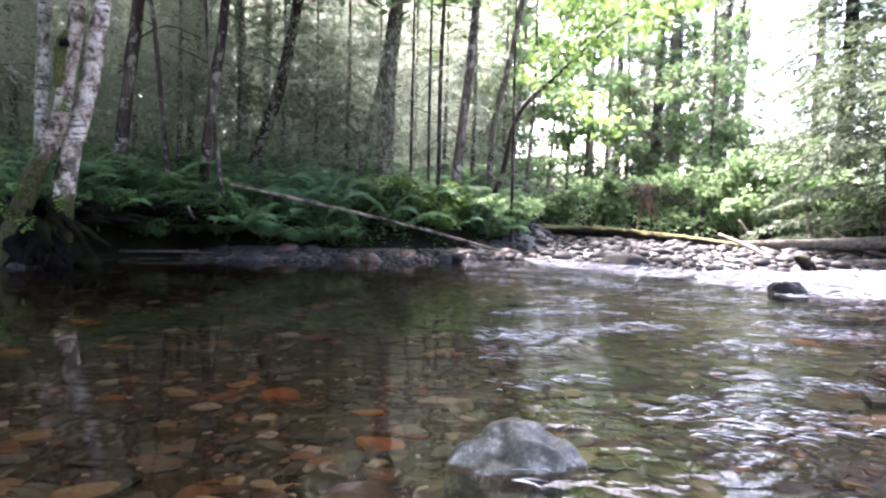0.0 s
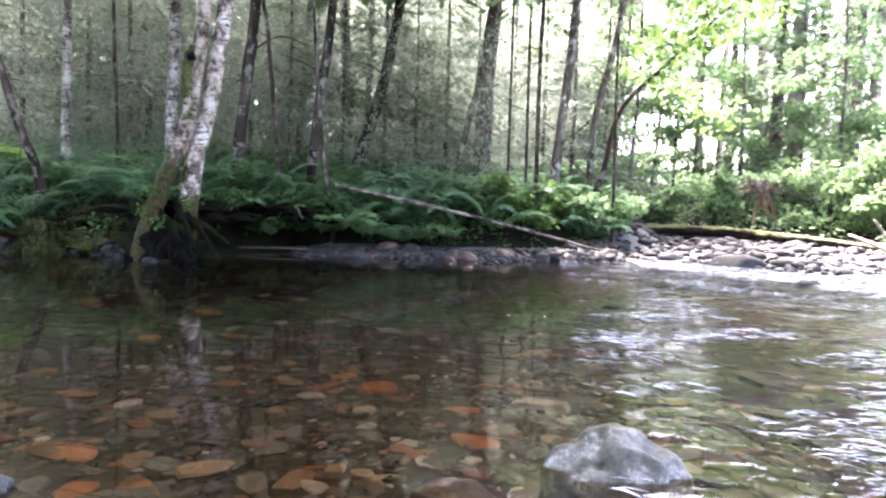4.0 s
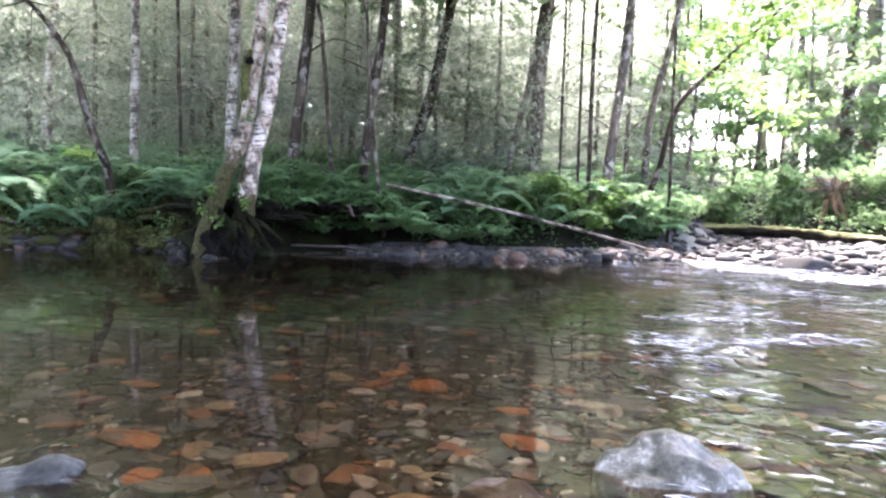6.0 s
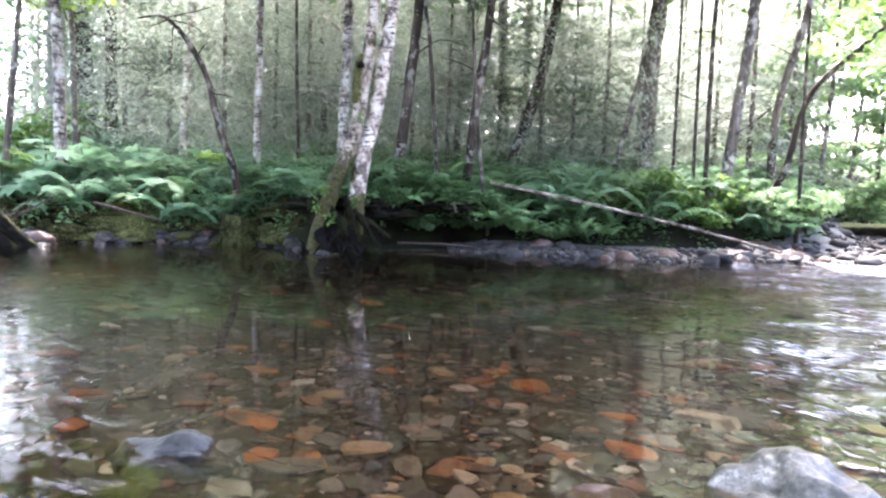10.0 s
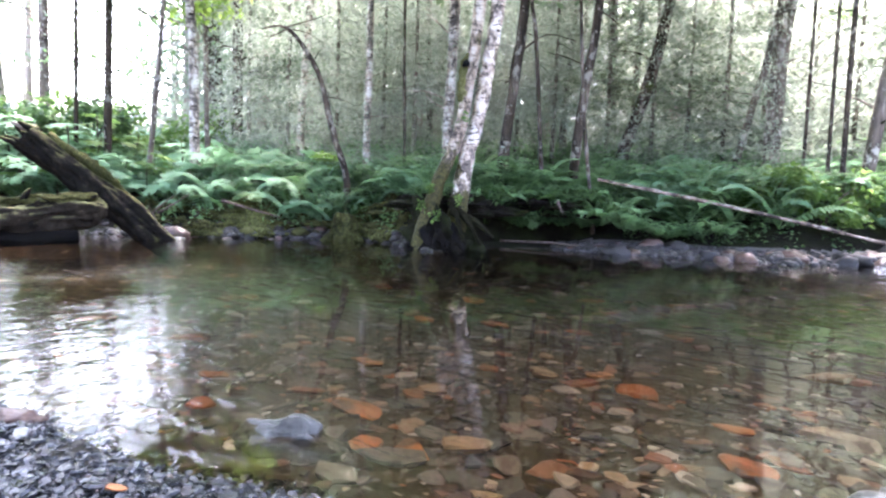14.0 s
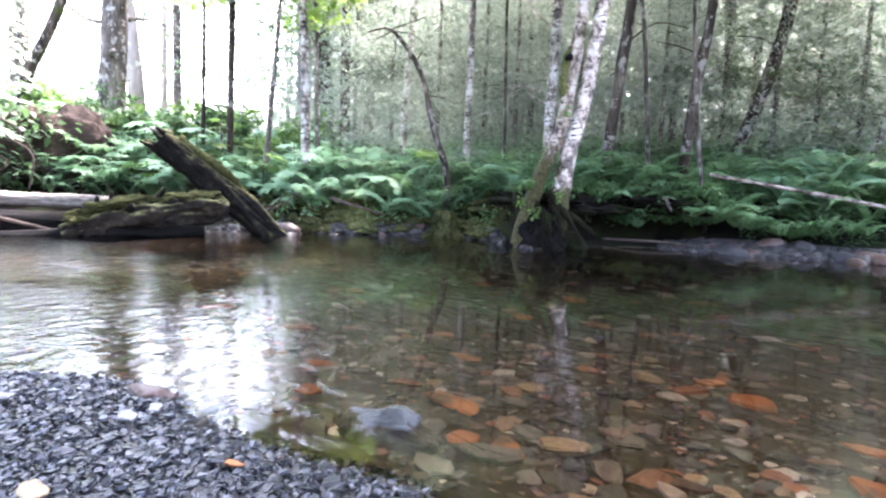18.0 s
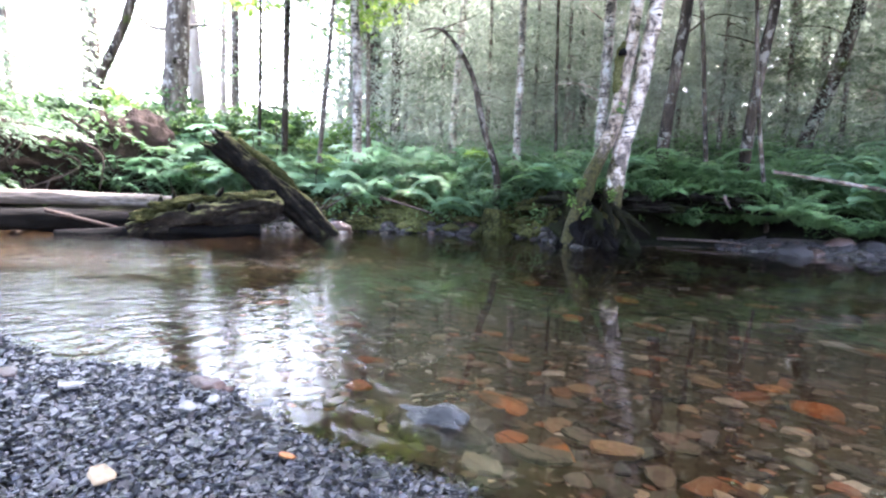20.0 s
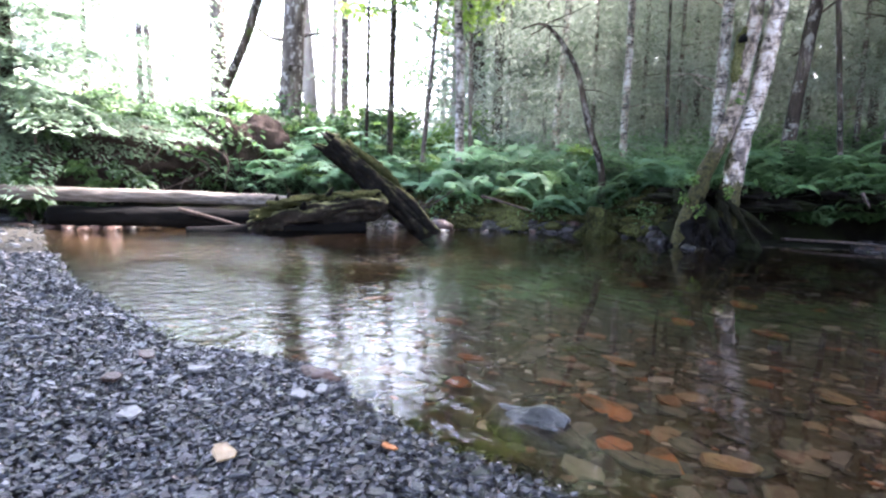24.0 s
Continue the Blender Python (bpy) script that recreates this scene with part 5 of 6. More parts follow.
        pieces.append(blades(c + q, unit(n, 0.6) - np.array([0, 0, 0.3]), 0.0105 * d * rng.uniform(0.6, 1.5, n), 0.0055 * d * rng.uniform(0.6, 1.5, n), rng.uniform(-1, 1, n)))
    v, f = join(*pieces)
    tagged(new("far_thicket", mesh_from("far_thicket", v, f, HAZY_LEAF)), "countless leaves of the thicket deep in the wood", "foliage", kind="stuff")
    pieces = []
    for _ in range(520):
        az, d = rng.uniform(6, 58), rng.uniform(12.5, 21)
        p = on_ground(az, d)
        c = p + np.array([0, 0, max(0.5, EYE_Z + rng.uniform(0.06, 0.4) * d - p[2])])
        n = 110
        s = rng.uniform(0.35, 0.8)
        q = rng.normal(size=(n, 3)) * np.array([s, s, s * 0.22])
        q[:, 2] -= 0.25 * np.hypot(q[:, 0], q[:, 1])
        pieces.append(blades(c + q, unit(n, 0.5) - np.array([0, 0, 0.4]), 0.0085 * d * rng.uniform(0.6, 1.5, n), 0.003 * d * rng.uniform(0.6, 1.5, n), rng.uniform(-1, 1, n)))
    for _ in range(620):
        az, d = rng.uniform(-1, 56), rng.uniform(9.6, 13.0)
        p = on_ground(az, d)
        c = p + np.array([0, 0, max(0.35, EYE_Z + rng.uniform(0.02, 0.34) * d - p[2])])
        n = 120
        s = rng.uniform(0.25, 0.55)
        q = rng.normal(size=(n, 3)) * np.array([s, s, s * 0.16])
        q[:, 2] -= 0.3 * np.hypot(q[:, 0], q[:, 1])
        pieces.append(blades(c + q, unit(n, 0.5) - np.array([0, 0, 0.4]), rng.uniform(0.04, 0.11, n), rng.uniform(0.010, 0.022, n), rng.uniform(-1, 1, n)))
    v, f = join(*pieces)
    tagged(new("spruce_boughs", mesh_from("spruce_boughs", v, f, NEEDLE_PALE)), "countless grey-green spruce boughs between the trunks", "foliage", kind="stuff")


far_wood()

# ---- ferns and herbs on the bank ----
def bank_place(lo_az, hi_az, lo_s, hi_s):
    az = rng.uniform(lo_az, hi_az)
    d = float(np.interp(az, FAR_AZ, FAR_D)) + rng.uniform(lo_s, hi_s)
    return az, d, on_ground(az, d)


count = 0
while count < 290:
    az, d, p = bank_place(-6, 99, 0.45, 3.4)
    if az < 20 and d < 8.45:
        continue
    if az < 3 and d < 9.3:
        continue
    if az > 62 and d < float(np.interp(az, FAR_AZ, FAR_D)) + 1.6:
        continue
    if 75 < az < 97 and d < float(np.interp(az, FAR_AZ, FAR_D)) + 2.9:
        continue
    if az < 22 and d < float(np.interp(az, FAR_AZ, FAR_D)) + 0.65:
        continue
    if 19 < az < 40 and d < float(np.interp(az, FAR_AZ, FAR_D)) + 1.0:
        continue
    fern(p - np.array([0, 0, 0.02]), rng.uniform(0.6, 1.05), FERN_PALE if (az > 34 and rng.random() < 0.75) or (az < 17 and rng.random() < 0.6) else FERN)
    count += 1
for mat, name, lo, hi, n in ((FERN, "fern_carpet", -6, 52, 560), (FERN_PALE, "pale_fern_carpet", 38, 102, 480)):
    places, scales = [], []
    for _ in range(n):
        az, d, p = bank_place(lo, hi, 1.6, 8.0)
        places.append(p)
        scales.append(rng.uniform(0.55, 1.0))
    ferns_joined(name, places, scales, mat, "carpet of ferns under the trees")


def herb_layer(name, lo, hi, s0, s1, n, length, mat, label):
    az = rng.uniform(lo, hi, n)
    d = np.interp(az, FAR_AZ, FAR_D) + s0 + (s1 - s0) * rng.random(n) ** 0.8
    x, y = -np.sin(np.radians(az)) * d, np.cos(np.radians(az)) * d
    patch = wobble(np.stack([x, y, 0 * x], 1), 1.7, 1.0, 11.0) > -0.08
    z = ground_z(x, y) + rng.random(n) ** 1.5 * 0.4
    patch &= ~((az > 19.5) & (az < 38) & (d < np.interp(az, FAR_AZ, FAR_D) + 1.02))
    patch &= ~((az > 75) & (az < 97) & (d < 11.2))
    c = np.stack([x, y, z], 1)[patch]
    m = len(c)
    v, f = leaves(c, unit(m, 0.35), length * rng.uniform(0.5, 1.4, m), length * 0.6 * rng.uniform(0.6, 1.3, m), rng.uniform(-0.6, 0.6, m))
    ob = new(name, mesh_from(name, v, f, mat))
    return tagged(ob, label, "undergrowth", kind="stuff")


herb_layer("herb_carpet", -8, 62, 0.55, 5.0, 36000, 0.066, HERB, "low green herbs and leaves on the bank")
herb_layer("mound_herbs", 60, 102, 1.7, 8.0, 14000, 0.12, FERN_PALE, "low pale herbs on the earth mound")
herb_layer("shingle_herbs", -46, -8, 4.4, 9.0, 9000, 0.11, BROAD_SUNLIT, "sunlit herbs behind the shingle bar")

# ---- broad-leaved plants and long pale ferns on the left bank ----
def palm_leaf():
    """A lobed leaf a hand wide or more, slightly cupped, its stalk at the origin."""
    pts = [(0, 0, 0)]
    lobes = [(-130, 0.42), (-100, 0.2), (-75, 0.5), (-50, 0.27), (-32, 0.58), (-14, 0.36), (0, 0.66), (14, 0.36), (32, 0.58), (50, 0.27), (75, 0.5), (100, 0.2), (130, 0.42)]
    for deg, rad in lobes:
        t = radians(deg)
        pts.append((math.cos(t) * rad + 0.06, math.sin(t) * rad, -0.25 * rad * rad + 0.02 * math.cos(t * 9)))
    return np.array(pts), np.array([(0, k, k + 1) for k in range(1, len(lobes))])


PALM = {m.name: mesh_from("large_leaf", *palm_leaf(), m) for m in (FERN_PALE, BROAD)}


def broadleaf_plant(az, d, height, mat):
    p = on_ground(az, d)
    root = thing("broadleaf_plant", "tall plant with large pale lobed leaves", "plant", p, "large-leaved plants on the bank")
    tip = np.array((rng.normal() * 0.08, rng.normal() * 0.08, height))
    v, f = tube([(0, 0, -0.05), tip * 0.5, tip], [0.014, 0.011, 0.007], 7, 6, 0.1, az)
    part("stem", v, f, DRY_TWIG, root)
    for k in range(int(rng.integers(6, 10))):
        ang = rng.uniform(0, 360)
        s = rng.uniform(0.3, 0.5)
        z = height * rng.uniform(0.6, 1.05)
        m = pose(0, 0, z, 0, 0, ang) @ pose(0.12, 0, 0.03, rng.uniform(-15, 15), rng.uniform(0, 25), 0) @ Matrix.Diagonal((s, s, s, 1))
        shared("large_leaf", PALM[mat.name], root, m)


for az, d, h in [(56, 10.2, 0.6), (59, 10.6, 0.7), (61.5, 10.0, 0.6), (64, 10.4, 0.55), (66, 10.9, 0.6), (68.5, 10.6, 0.5), (71, 10.3, 0.45), (73, 10.7, 0.5), (75.5, 10.9, 0.55), (57, 11.4, 0.8), (63, 11.6, 0.7), (69, 11.6, 0.6), (74, 11.8, 0.6), (78, 12.2, 0.75), (52, 10.4, 0.6), (49, 10.2, 0.6), (46, 9.9, 0.6), (62, 9.7, 0.6), (64.5, 9.8, 0.55), (66.5, 9.9, 0.6), (68.5, 10.0, 0.55), (70.5, 9.9, 0.6), (72.5, 10.1, 0.55), (74.5, 10.2, 0.6), (76.5, 10.3, 0.6), (78.5, 10.4, 0.55), (67.5, 10.7, 0.75), (71.5, 10.8, 0.8), (65.5, 11.4, 0.9), (60.5, 9.5, 0.5), (58, 9.6, 0.6)]:
    broadleaf_plant(az, d, h, FERN_PALE if rng.random() < 0.7 else BROAD)
for az, d in [(84, 12.0), (98, 11.4), (90, 12.2), (79, 11.9)]:
    fern(on_ground(az, d), rng.uniform(1.1, 1.5), FERN_PALE, 9, "large pale fern hanging over the earth bank")
for k in range(14):
    az, d = rng.uniform(74, 92), rng.uniform(10.2, 10.9)
    p = on_ground(az, d)
    log_thing("bare_root", "thin bare root hanging on the earth bank", [p + np.array((0, 0, 0.35)), p + np.array((0.12 + rng.normal() * 0.08, rng.normal() * 0.15, 0.2)), p + np.array((0.2, rng.normal() * 0.3, 0.0))], [0.015, 0.011, 0.005], DRY_TWIG, 6, 12, 0.15, "root", "roots on the earth bank")

# ---- the bare earth bank, the torn root plate and the boughs that hang over it ----
bank = thing("earth_bank", "steep bank of bare dark brown earth above the log", "earth bank", (-10.95, 0.35, 0.75))
v, f = rock_arrays((0.75, 1.7, 0.95), 21.3, 5, 0.9, 0.35)
part("earth", v + 0.05 * np.stack([wobble(v, 5.0, 1.0, 2.0), 0 * v[:, 0], wobble(v, 6.0, 1.0, 5.0)], 1), f, EARTH, bank)
plate = thing("root_plate", "torn root plate of a fallen tree caked in brown earth", "root", (-10.75, 2.35, 0.6))
v, f = rock_arrays((0.42, 0.8, 0.85), 14.2, 5, 0.9, 0.3)
part("earth", v + np.array((0, 0, 0.45)), f, EARTH, plate, "brown earth between the roots")
for k in range(9):
    ang = rng.uniform(0, 2 * math.pi)
    out = np.array((0.15, math.cos(ang), math.sin(ang)))
    v, f = tube([np.array((0.1, 0, 0.45)) + out * 0.2, np.array((0.22, 0, 0.45)) + out * 0.42, np.array((0.2, 0, 0.42)) + out * rng.uniform(0.5, 0.65)], [0.05, 0.03, 0.01], 10, 6, 0.25, k, 11)
    part("root", v, f, DRY_TWIG, plate, "broken brown root")
for k in range(9):
    y = rng.uniform(-1.2, 1.5)
    top = np.array((-10.15 + rng.uniform(-0.1, 0.1), y, rng.uniform(1.0, 1.6)))
    top -= np.array(bank.location)
    v, f = tube([top, top + np.array((0.2, rng.normal() * 0.3, -0.3)), top + np.array((0.22, rng.normal() * 0.5, -0.85))], [0.022, 0.016, 0.006], 14, 6, 0.2, k)
    part("root", v, f, DRY_TWIG, bank, "thin bare hanging root")
n = 1700
c = np.stack([-10.25 + rng.uniform(-0.35, 0.25, n), rng.uniform(-1.5, 2.4, n), rng.uniform(0.35, 1.75, n)], 1)
c = c[wobble(c, 1.6, 1.0, 4.0) > -0.05]
m = len(c)
v, f = leaves(c, unit(m, 0.4) + np.array([0.4, 0, -0.4]), 0.13 * rng.uniform(0.5, 1.5, m), 0.08 * rng.uniform(0.6, 1.3, m), rng.uniform(-0.6, 0.6, m))
tagged(new("bank_herbs", mesh_from("bank_herbs", v, f, HERB)), "green herbs growing on the bare earth bank", "undergrowth", kind="stuff")
hang = thing("hanging_spruce", "pale spruce whose long boughs hang over the earth bank", "tree", (-11.1, -1.2, 1.0), "spruces above the mound")
v, f = tube([(0, 0, -0.2), (0.05, 0, 2.5), (0, 0.1, 6.0)], [0.12, 0.09, 0.02], 16, 9, 0.08, 4.0)
part("trunk", v, f, BARK, hang)
pieces = []
for k in range(84):
    ang = rng.uniform(-0.9, 1.3) if k < 60 else rng.uniform(0.7, 1.45)
    w = np.array((math.cos(ang), math.sin(ang), rng.uniform(-0.05, 0.3)))
    s = np.array((0, 0, rng.uniform(0.3, 2.6)))
    L = rng.uniform(1.0, 2.9) if k < 60 else rng.uniform(2.4, 3.6)
    pieces.append(spray(s, w, L, 420, 0.1, rng.uniform(0.15, 0.4), 0.3))
    if k < 14:
        add_limb(hang, s + np.array(hang.location), w, L * 0.8, 0.03, BARK, -0.15)
v, f = join(*pieces)
part("crown", v, f, PALE_BOUGH, hang, "pale feathery boughs")

# ---- fallen logs ----
pole = log_thing("fallen_pole", "long thin peeling pole lying from bank to shingle", [(-2.75, 7.52, 0.93), (-1.5, 7.88, 0.68), (-0.2, 8.22, 0.39), (1.33, 8.68, 0.0)], [0.024, 0.023, 0.021, 0.014], POLE_WOOD, 10, 60, 0.22)
lean_log = log_thing("leaning_log", "dark rotten log leaning up with a broken mossy end", [(-6.95, 4.02, -0.15), (-7.2, 3.45, 0.42), (-7.56, 2.66, 1.16)], [0.14, 0.175, 0.15], ROTTEN, 56, 120, 0.17, bark=0.1)
base = np.array(lean_log.location)
for k in range(7):
    ang = k * 0.9
    c = np.array((-7.54, 2.7, 1.13)) - base + np.array((math.cos(ang) * 0.11, math.sin(ang) * 0.06, math.sin(ang) * 0.1))
    v, f = tube([c, c + np.array((-0.03, -0.12 - 0.05 * (k % 3), 0.07 + 0.03 * (k % 2)))], [0.06, 0.012], 5, 5, 0.2, k)
    part("splinter", v, f, GREY_WOOD if k == 2 else ROTTEN, lean_log, "broken splintered end")
v, f = tube([np.array(p) - base for p in [(-7.1, 3.55, 0.55), (-7.25, 3.25, 0.85), (-7.45, 2.85, 1.2)]], [0.02, 0.07, 0.03], 22, 10, 0.4, 4.0, 16)
part("moss_strip", v * 1.0, f, MOSS, lean_log, "yellow-green moss along the top")
mossy = log_thing("mossy_log", "gnarled log covered in yellow-green moss", [(-7.64, 1.6, 0.02), (-7.5, 2.1, 0.2), (-7.3, 2.7, 0.31), (-7.14, 3.15, 0.36), (-7.08, 3.3, 0.36)], [0.09, 0.16, 0.19, 0.165, 0.07], MOSS_LOG, 48, 110, 0.26, bark=0.3)
base = np.array(mossy.location)
spine = glide([(-7.62, 1.65, 0.04), (-7.5, 2.1, 0.24), (-7.3, 2.7, 0.33), (-7.15, 3.15, 0.38)], 60) - base
for k in range(60):
    i = int(rng.integers(4, 59))
    s = rng.uniform(0.03, 0.085)
    v, f = rock_arrays((s * 1.2, s * 1.6, s * 0.9), k * 2.9, 3, 0.7, 0.7)
    part("moss_cushion", v + spine[i] + np.array((rng.uniform(-0.03, 0.1), 0, rng.uniform(0.1, 0.15))), f, MOSS, mossy, "yellow-green moss cushion")
for k in range(10):
    i = int(rng.integers(1, 50))
    way = unit(1)[0] * np.array([1, 1, 0.8]) + np.array([0.4, 0, 0.3])
    v, f = tube([spine[i], spine[i] + way * 0.16, spine[i] + way * 0.27], [0.06, 0.04, 0.015], 8, 7, 0.3, k, 12)
    part("branch_stub", v, f, ROTTEN, mossy, "broken branch stub")
log_thing("dark_log", "dark wet log half in the water", [(-7.9, 0.9, -0.02), (-7.45, 2.2, 0.02), (-7.1, 3.0, 0.05)], [0.06, 0.1, 0.08], BLACK_WOOD, 30, 60, 0.12, bark=0.1)
log_thing("flat_log", "long weathered grey log lying above the water", [(-9.6, -4.0, 0.5), (-8.95, -1.0, 0.44), (-8.6, 1.2, 0.4), (-8.1, 2.6, 0.36)], [0.088, 0.088, 0.085, 0.075], GREY_WOOD, 36, 90, 0.1, bark=0.1)
# added black log stands in for the shadow under the grey log
log_thing("dark_log", "near-black log filling the shadow gap under the grey one", [(-8.95, -0.6, 0.15), (-8.5, 0.9, 0.13), (-8.0, 2.4, 0.12)], [0.13, 0.14, 0.11], BLACK_WOOD, 30, 70, 0.1, bark=0.1)
log_thing("stick", "grey stick resting against the log", [(-8.3, 0.85, 0.26), (-8.05, 1.8, -0.02)], [0.024, 0.018], DRY_TWIG, 8, 10)
log_thing("mossy_log", "long mossy log at the edge of the shingle", [(2.1, 12.3, 0.4), (2.97, 11.94, 0.41), (4.12, 10.84, 0.34), (5.2, 9.55, 0.2)], [0.1, 0.1, 0.09, 0.07], MOSS_LOG, 28, 80, 0.12, bark=0.12, group="logs on the shingle bar")
log_thing("grey_log", "bleached grey log on the shingle", [(4.9, 10.05, 0.24), (5.9, 9.5, 0.31), (6.9, 8.85, 0.38), (8.2, 8.0, 0.42)], [0.06, 0.09, 0.1, 0.1], GREY_WOOD, 12, 24, 0.1, group="logs on the shingle bar")
log_thing("grey_log", "bleached grey log on the shingle", [(6.0, 8.9, 0.05), (7.0, 8.3, 0.1), (8.5, 7.5, 0.15)], [0.05, 0.08, 0.09], GREY_WOOD, 12, 20, 0.1, group="logs on the shingle bar")
for line in ([(4.7, 9.8, 0.44), (4.8, 9.1, 0.28), (4.9, 8.3, 0.07)], [(6.3, 9.3, 0.55), (6.6, 9.1, 0.3), (7.1, 8.8, 0.1)], [(5.6, 10.9, 0.7), (5.75, 10.7, 0.35), (5.9, 10.5, 0.12)], [(6.5, 10.3, 0.85), (6.55, 10.2, 0.45), (6.7, 10.1, 0.15)], [(7.3, 9.6, 0.8), (7.2, 9.5, 0.4), (7.2, 9.4, 0.2)]):
    log_thing("driftwood_stick", "pale bare driftwood branch", line, [0.02, 0.035, 0.03], GREY_WOOD, 8, 14, 0.12, "branch", "driftwood on the shingle")
stump = log_thing("root_stump", "dark wet root stump at the water's edge", [(4.95, 7.75, -0.05), (4.8, 7.6, 0.1), (4.62, 7.5, 0.2)], [0.12, 0.09, 0.03], ROTTEN, 12, 14, 0.25, "stump")
# the upturned brown root
def root_fork():
    base = on_ground(-19.2, 13.2)
    root = thing("upturned_root", "upturned brown root with hanging fibres", "root", base)
    for k, line in enumerate(([(0.05, 0, 0.8), (-0.06, 0, 0.5), (-0.14, 0, -0.05)], [(0.05, 0, 0.8), (0.2, 0, 0.5), (0.34, -0.1, -0.05)], [(0.03, 0, 0.75), (0.02, -0.12, 0.55), (0.08, -0.2, 0.3)])):
        v, f = tube(line, [0.08, 0.055, 0.025], 16, 8, 0.35, k, 11)
        part("root", v, f, ROOT_WOOD, root)
    for k in range(64):
        ang, far = rng.uniform(0, 2 * math.pi), rng.uniform(0.25, 0.7)
        c, s = math.cos(ang) * far, math.sin(ang) * far * 0.5
        v, f = tube([(0.05, 0, 0.78), (0.05 + c * 0.5, s * 0.5, 0.88 + rng.uniform(-0.1, 0.15)), (0.05 + c, s, rng.uniform(0.5, 1.15))], [0.022, 0.014, 0.004], 7, 4, 0.15, k)
        part("root_fibre", v, f, GREY_WOOD if k % 3 else ROOT_WOOD, root)


root_fork()

# ---- rocks ----
rock("boulder", "white-veined grey boulder standing in the shallows", (0.185, 1.32, -0.09), (0.155, 0.115, 0.15), MARBLED, 4.2, 8, 0.85, 5, sink=0.25, rough=0.26, cuts=3)
rock("rock", "wet red-brown rock at the water's edge", (-0.16, 1.16, -0.085), (0.12, 0.085, 0.1), RED_ROCK, 8.1, 30, 0.7, 5, sink=0.3, rough=0.22, cuts=8)
rock("rock", "wet red-brown rock in the shallows", (0.05, 1.1, -0.07), (0.07, 0.055, 0.08), RED_ROCK, 3.3, 70, 0.7, 3, sink=0.3)
rock("rock", "wet red-brown rock in the shallows", (0.47, 1.13, -0.07), (0.09, 0.07, 0.08), RED_ROCK, 5.3, 0, 0.6, 3, sink=0.3)
rock("rock", "black wet rock in the riffle", (2.92, 4.83, -0.02), (0.17, 0.11, 0.16), ROCK, 2.7, -20, 0.7, 4, sink=0.3, cuts=5)
rock("rock", "dark rounded rock on the shingle's edge", (2.5, 7.75, 0.0), (0.34, 0.2, 0.2), ROCK, 6.4, 0, 0.7, 4, sink=0.2, cuts=6)
rock("rock", "brown rounded rock at the pool's edge", (-7.1, 4.14, 0.0), (0.2, 0.16, 0.16), RED_ROCK, 9.7, 0, 0.8, 3, sink=0.2)
rock("rock", "small pale rock at the pool's edge", (-6.98, 4.1, -0.02), (0.1, 0.08, 0.06), BOULDER, 1.7, 0, 0.8, 3, sink=0.2)
rock("rock", "brown rounded rock under the fallen pole", (0.62, 9.15, 0.1), (0.2, 0.17, 0.14), RED_ROCK, 7.7, 0, 0.75, 3, sink=0.2)
rock("rock", "wet mottled grey stone just breaking the water", (-1.055, 0.9, -0.045), (0.13, 0.065, 0.085), WET_ROCK, 7.1, 28, 0.7, 5, sink=0.3, rough=0.26, cuts=3)
made = 0
ROCK_MESH = []
for s in range(7):
    v, f = rock_arrays((1, 0.8, 0.8), s * 2.3, 3, 0.7)
    ROCK_MESH.append(mesh_from("rock", facets(v, 6, s), f, ROCK if s % 3 else RED_ROCK))
while made < 150:
    if made < 105:
        az = rng.uniform(-38, 24)
        s = rng.uniform(-0.05, 0.6 if az > -8 else 3.2)
    else:
        az = rng.uniform(38, 66)
        s = rng.uniform(-0.1, 1.0)
    d = float(np.interp(az, FAR_AZ, FAR_D)) + s
    p = on_ground(az, d)
    size = min(0.2, 0.045 + rng.exponential(0.035))
    ob = new("rock", ROCK_MESH[int(rng.integers(0, 7))])
    ob.matrix_world = pose(p[0], p[1], p[2] + size * 0.12, rng.uniform(-12, 12), rng.uniform(-12, 12), rng.uniform(0, 360)) @ Matrix.Diagonal((size, size * rng.uniform(0.7, 1.1), size * rng.uniform(0.7, 1.0), 1))
    tagged(ob, "weathered grey-brown rock on the stream bank", "rock", "rocks along the far bank")
    made += 1

BROWN_MESH = []
for s in range(6):
    v, f = rock_arrays((1, 0.8, 0.85), 60 + s * 1.9, 3, 0.75, 0.3)
    BROWN_MESH.append(mesh_from("rock", facets(v, 7, 20 + s), f, RED_ROCK if s % 3 == 1 else ROCK))
for k in range(64):
    az = rng.uniform(-9, -2) if k < 26 else rng.uniform(-8, 10)
    d = float(np.interp(az, FAR_AZ, FAR_D)) + (rng.uniform(-0.05, 0.9) if k < 26 else rng.uniform(-0.08, 0.4))
    p = on_ground(az, d)
    size = rng.uniform(0.06, 0.17)
    ob = new("rock", BROWN_MESH[int(rng.integers(0, 6))])
    ob.matrix_world = pose(p[0], p[1], p[2] + size * 0.15, rng.uniform(-12, 12), rng.uniform(-12, 12), rng.uniform(0, 360)) @ Matrix.Diagonal((size, size * rng.uniform(0.7, 1.1), size * rng.uniform(0.7, 1.0), 1))
    tagged(ob, "rounded brown rock at the foot of the bank", "rock", "brown rocks by the fallen pole")


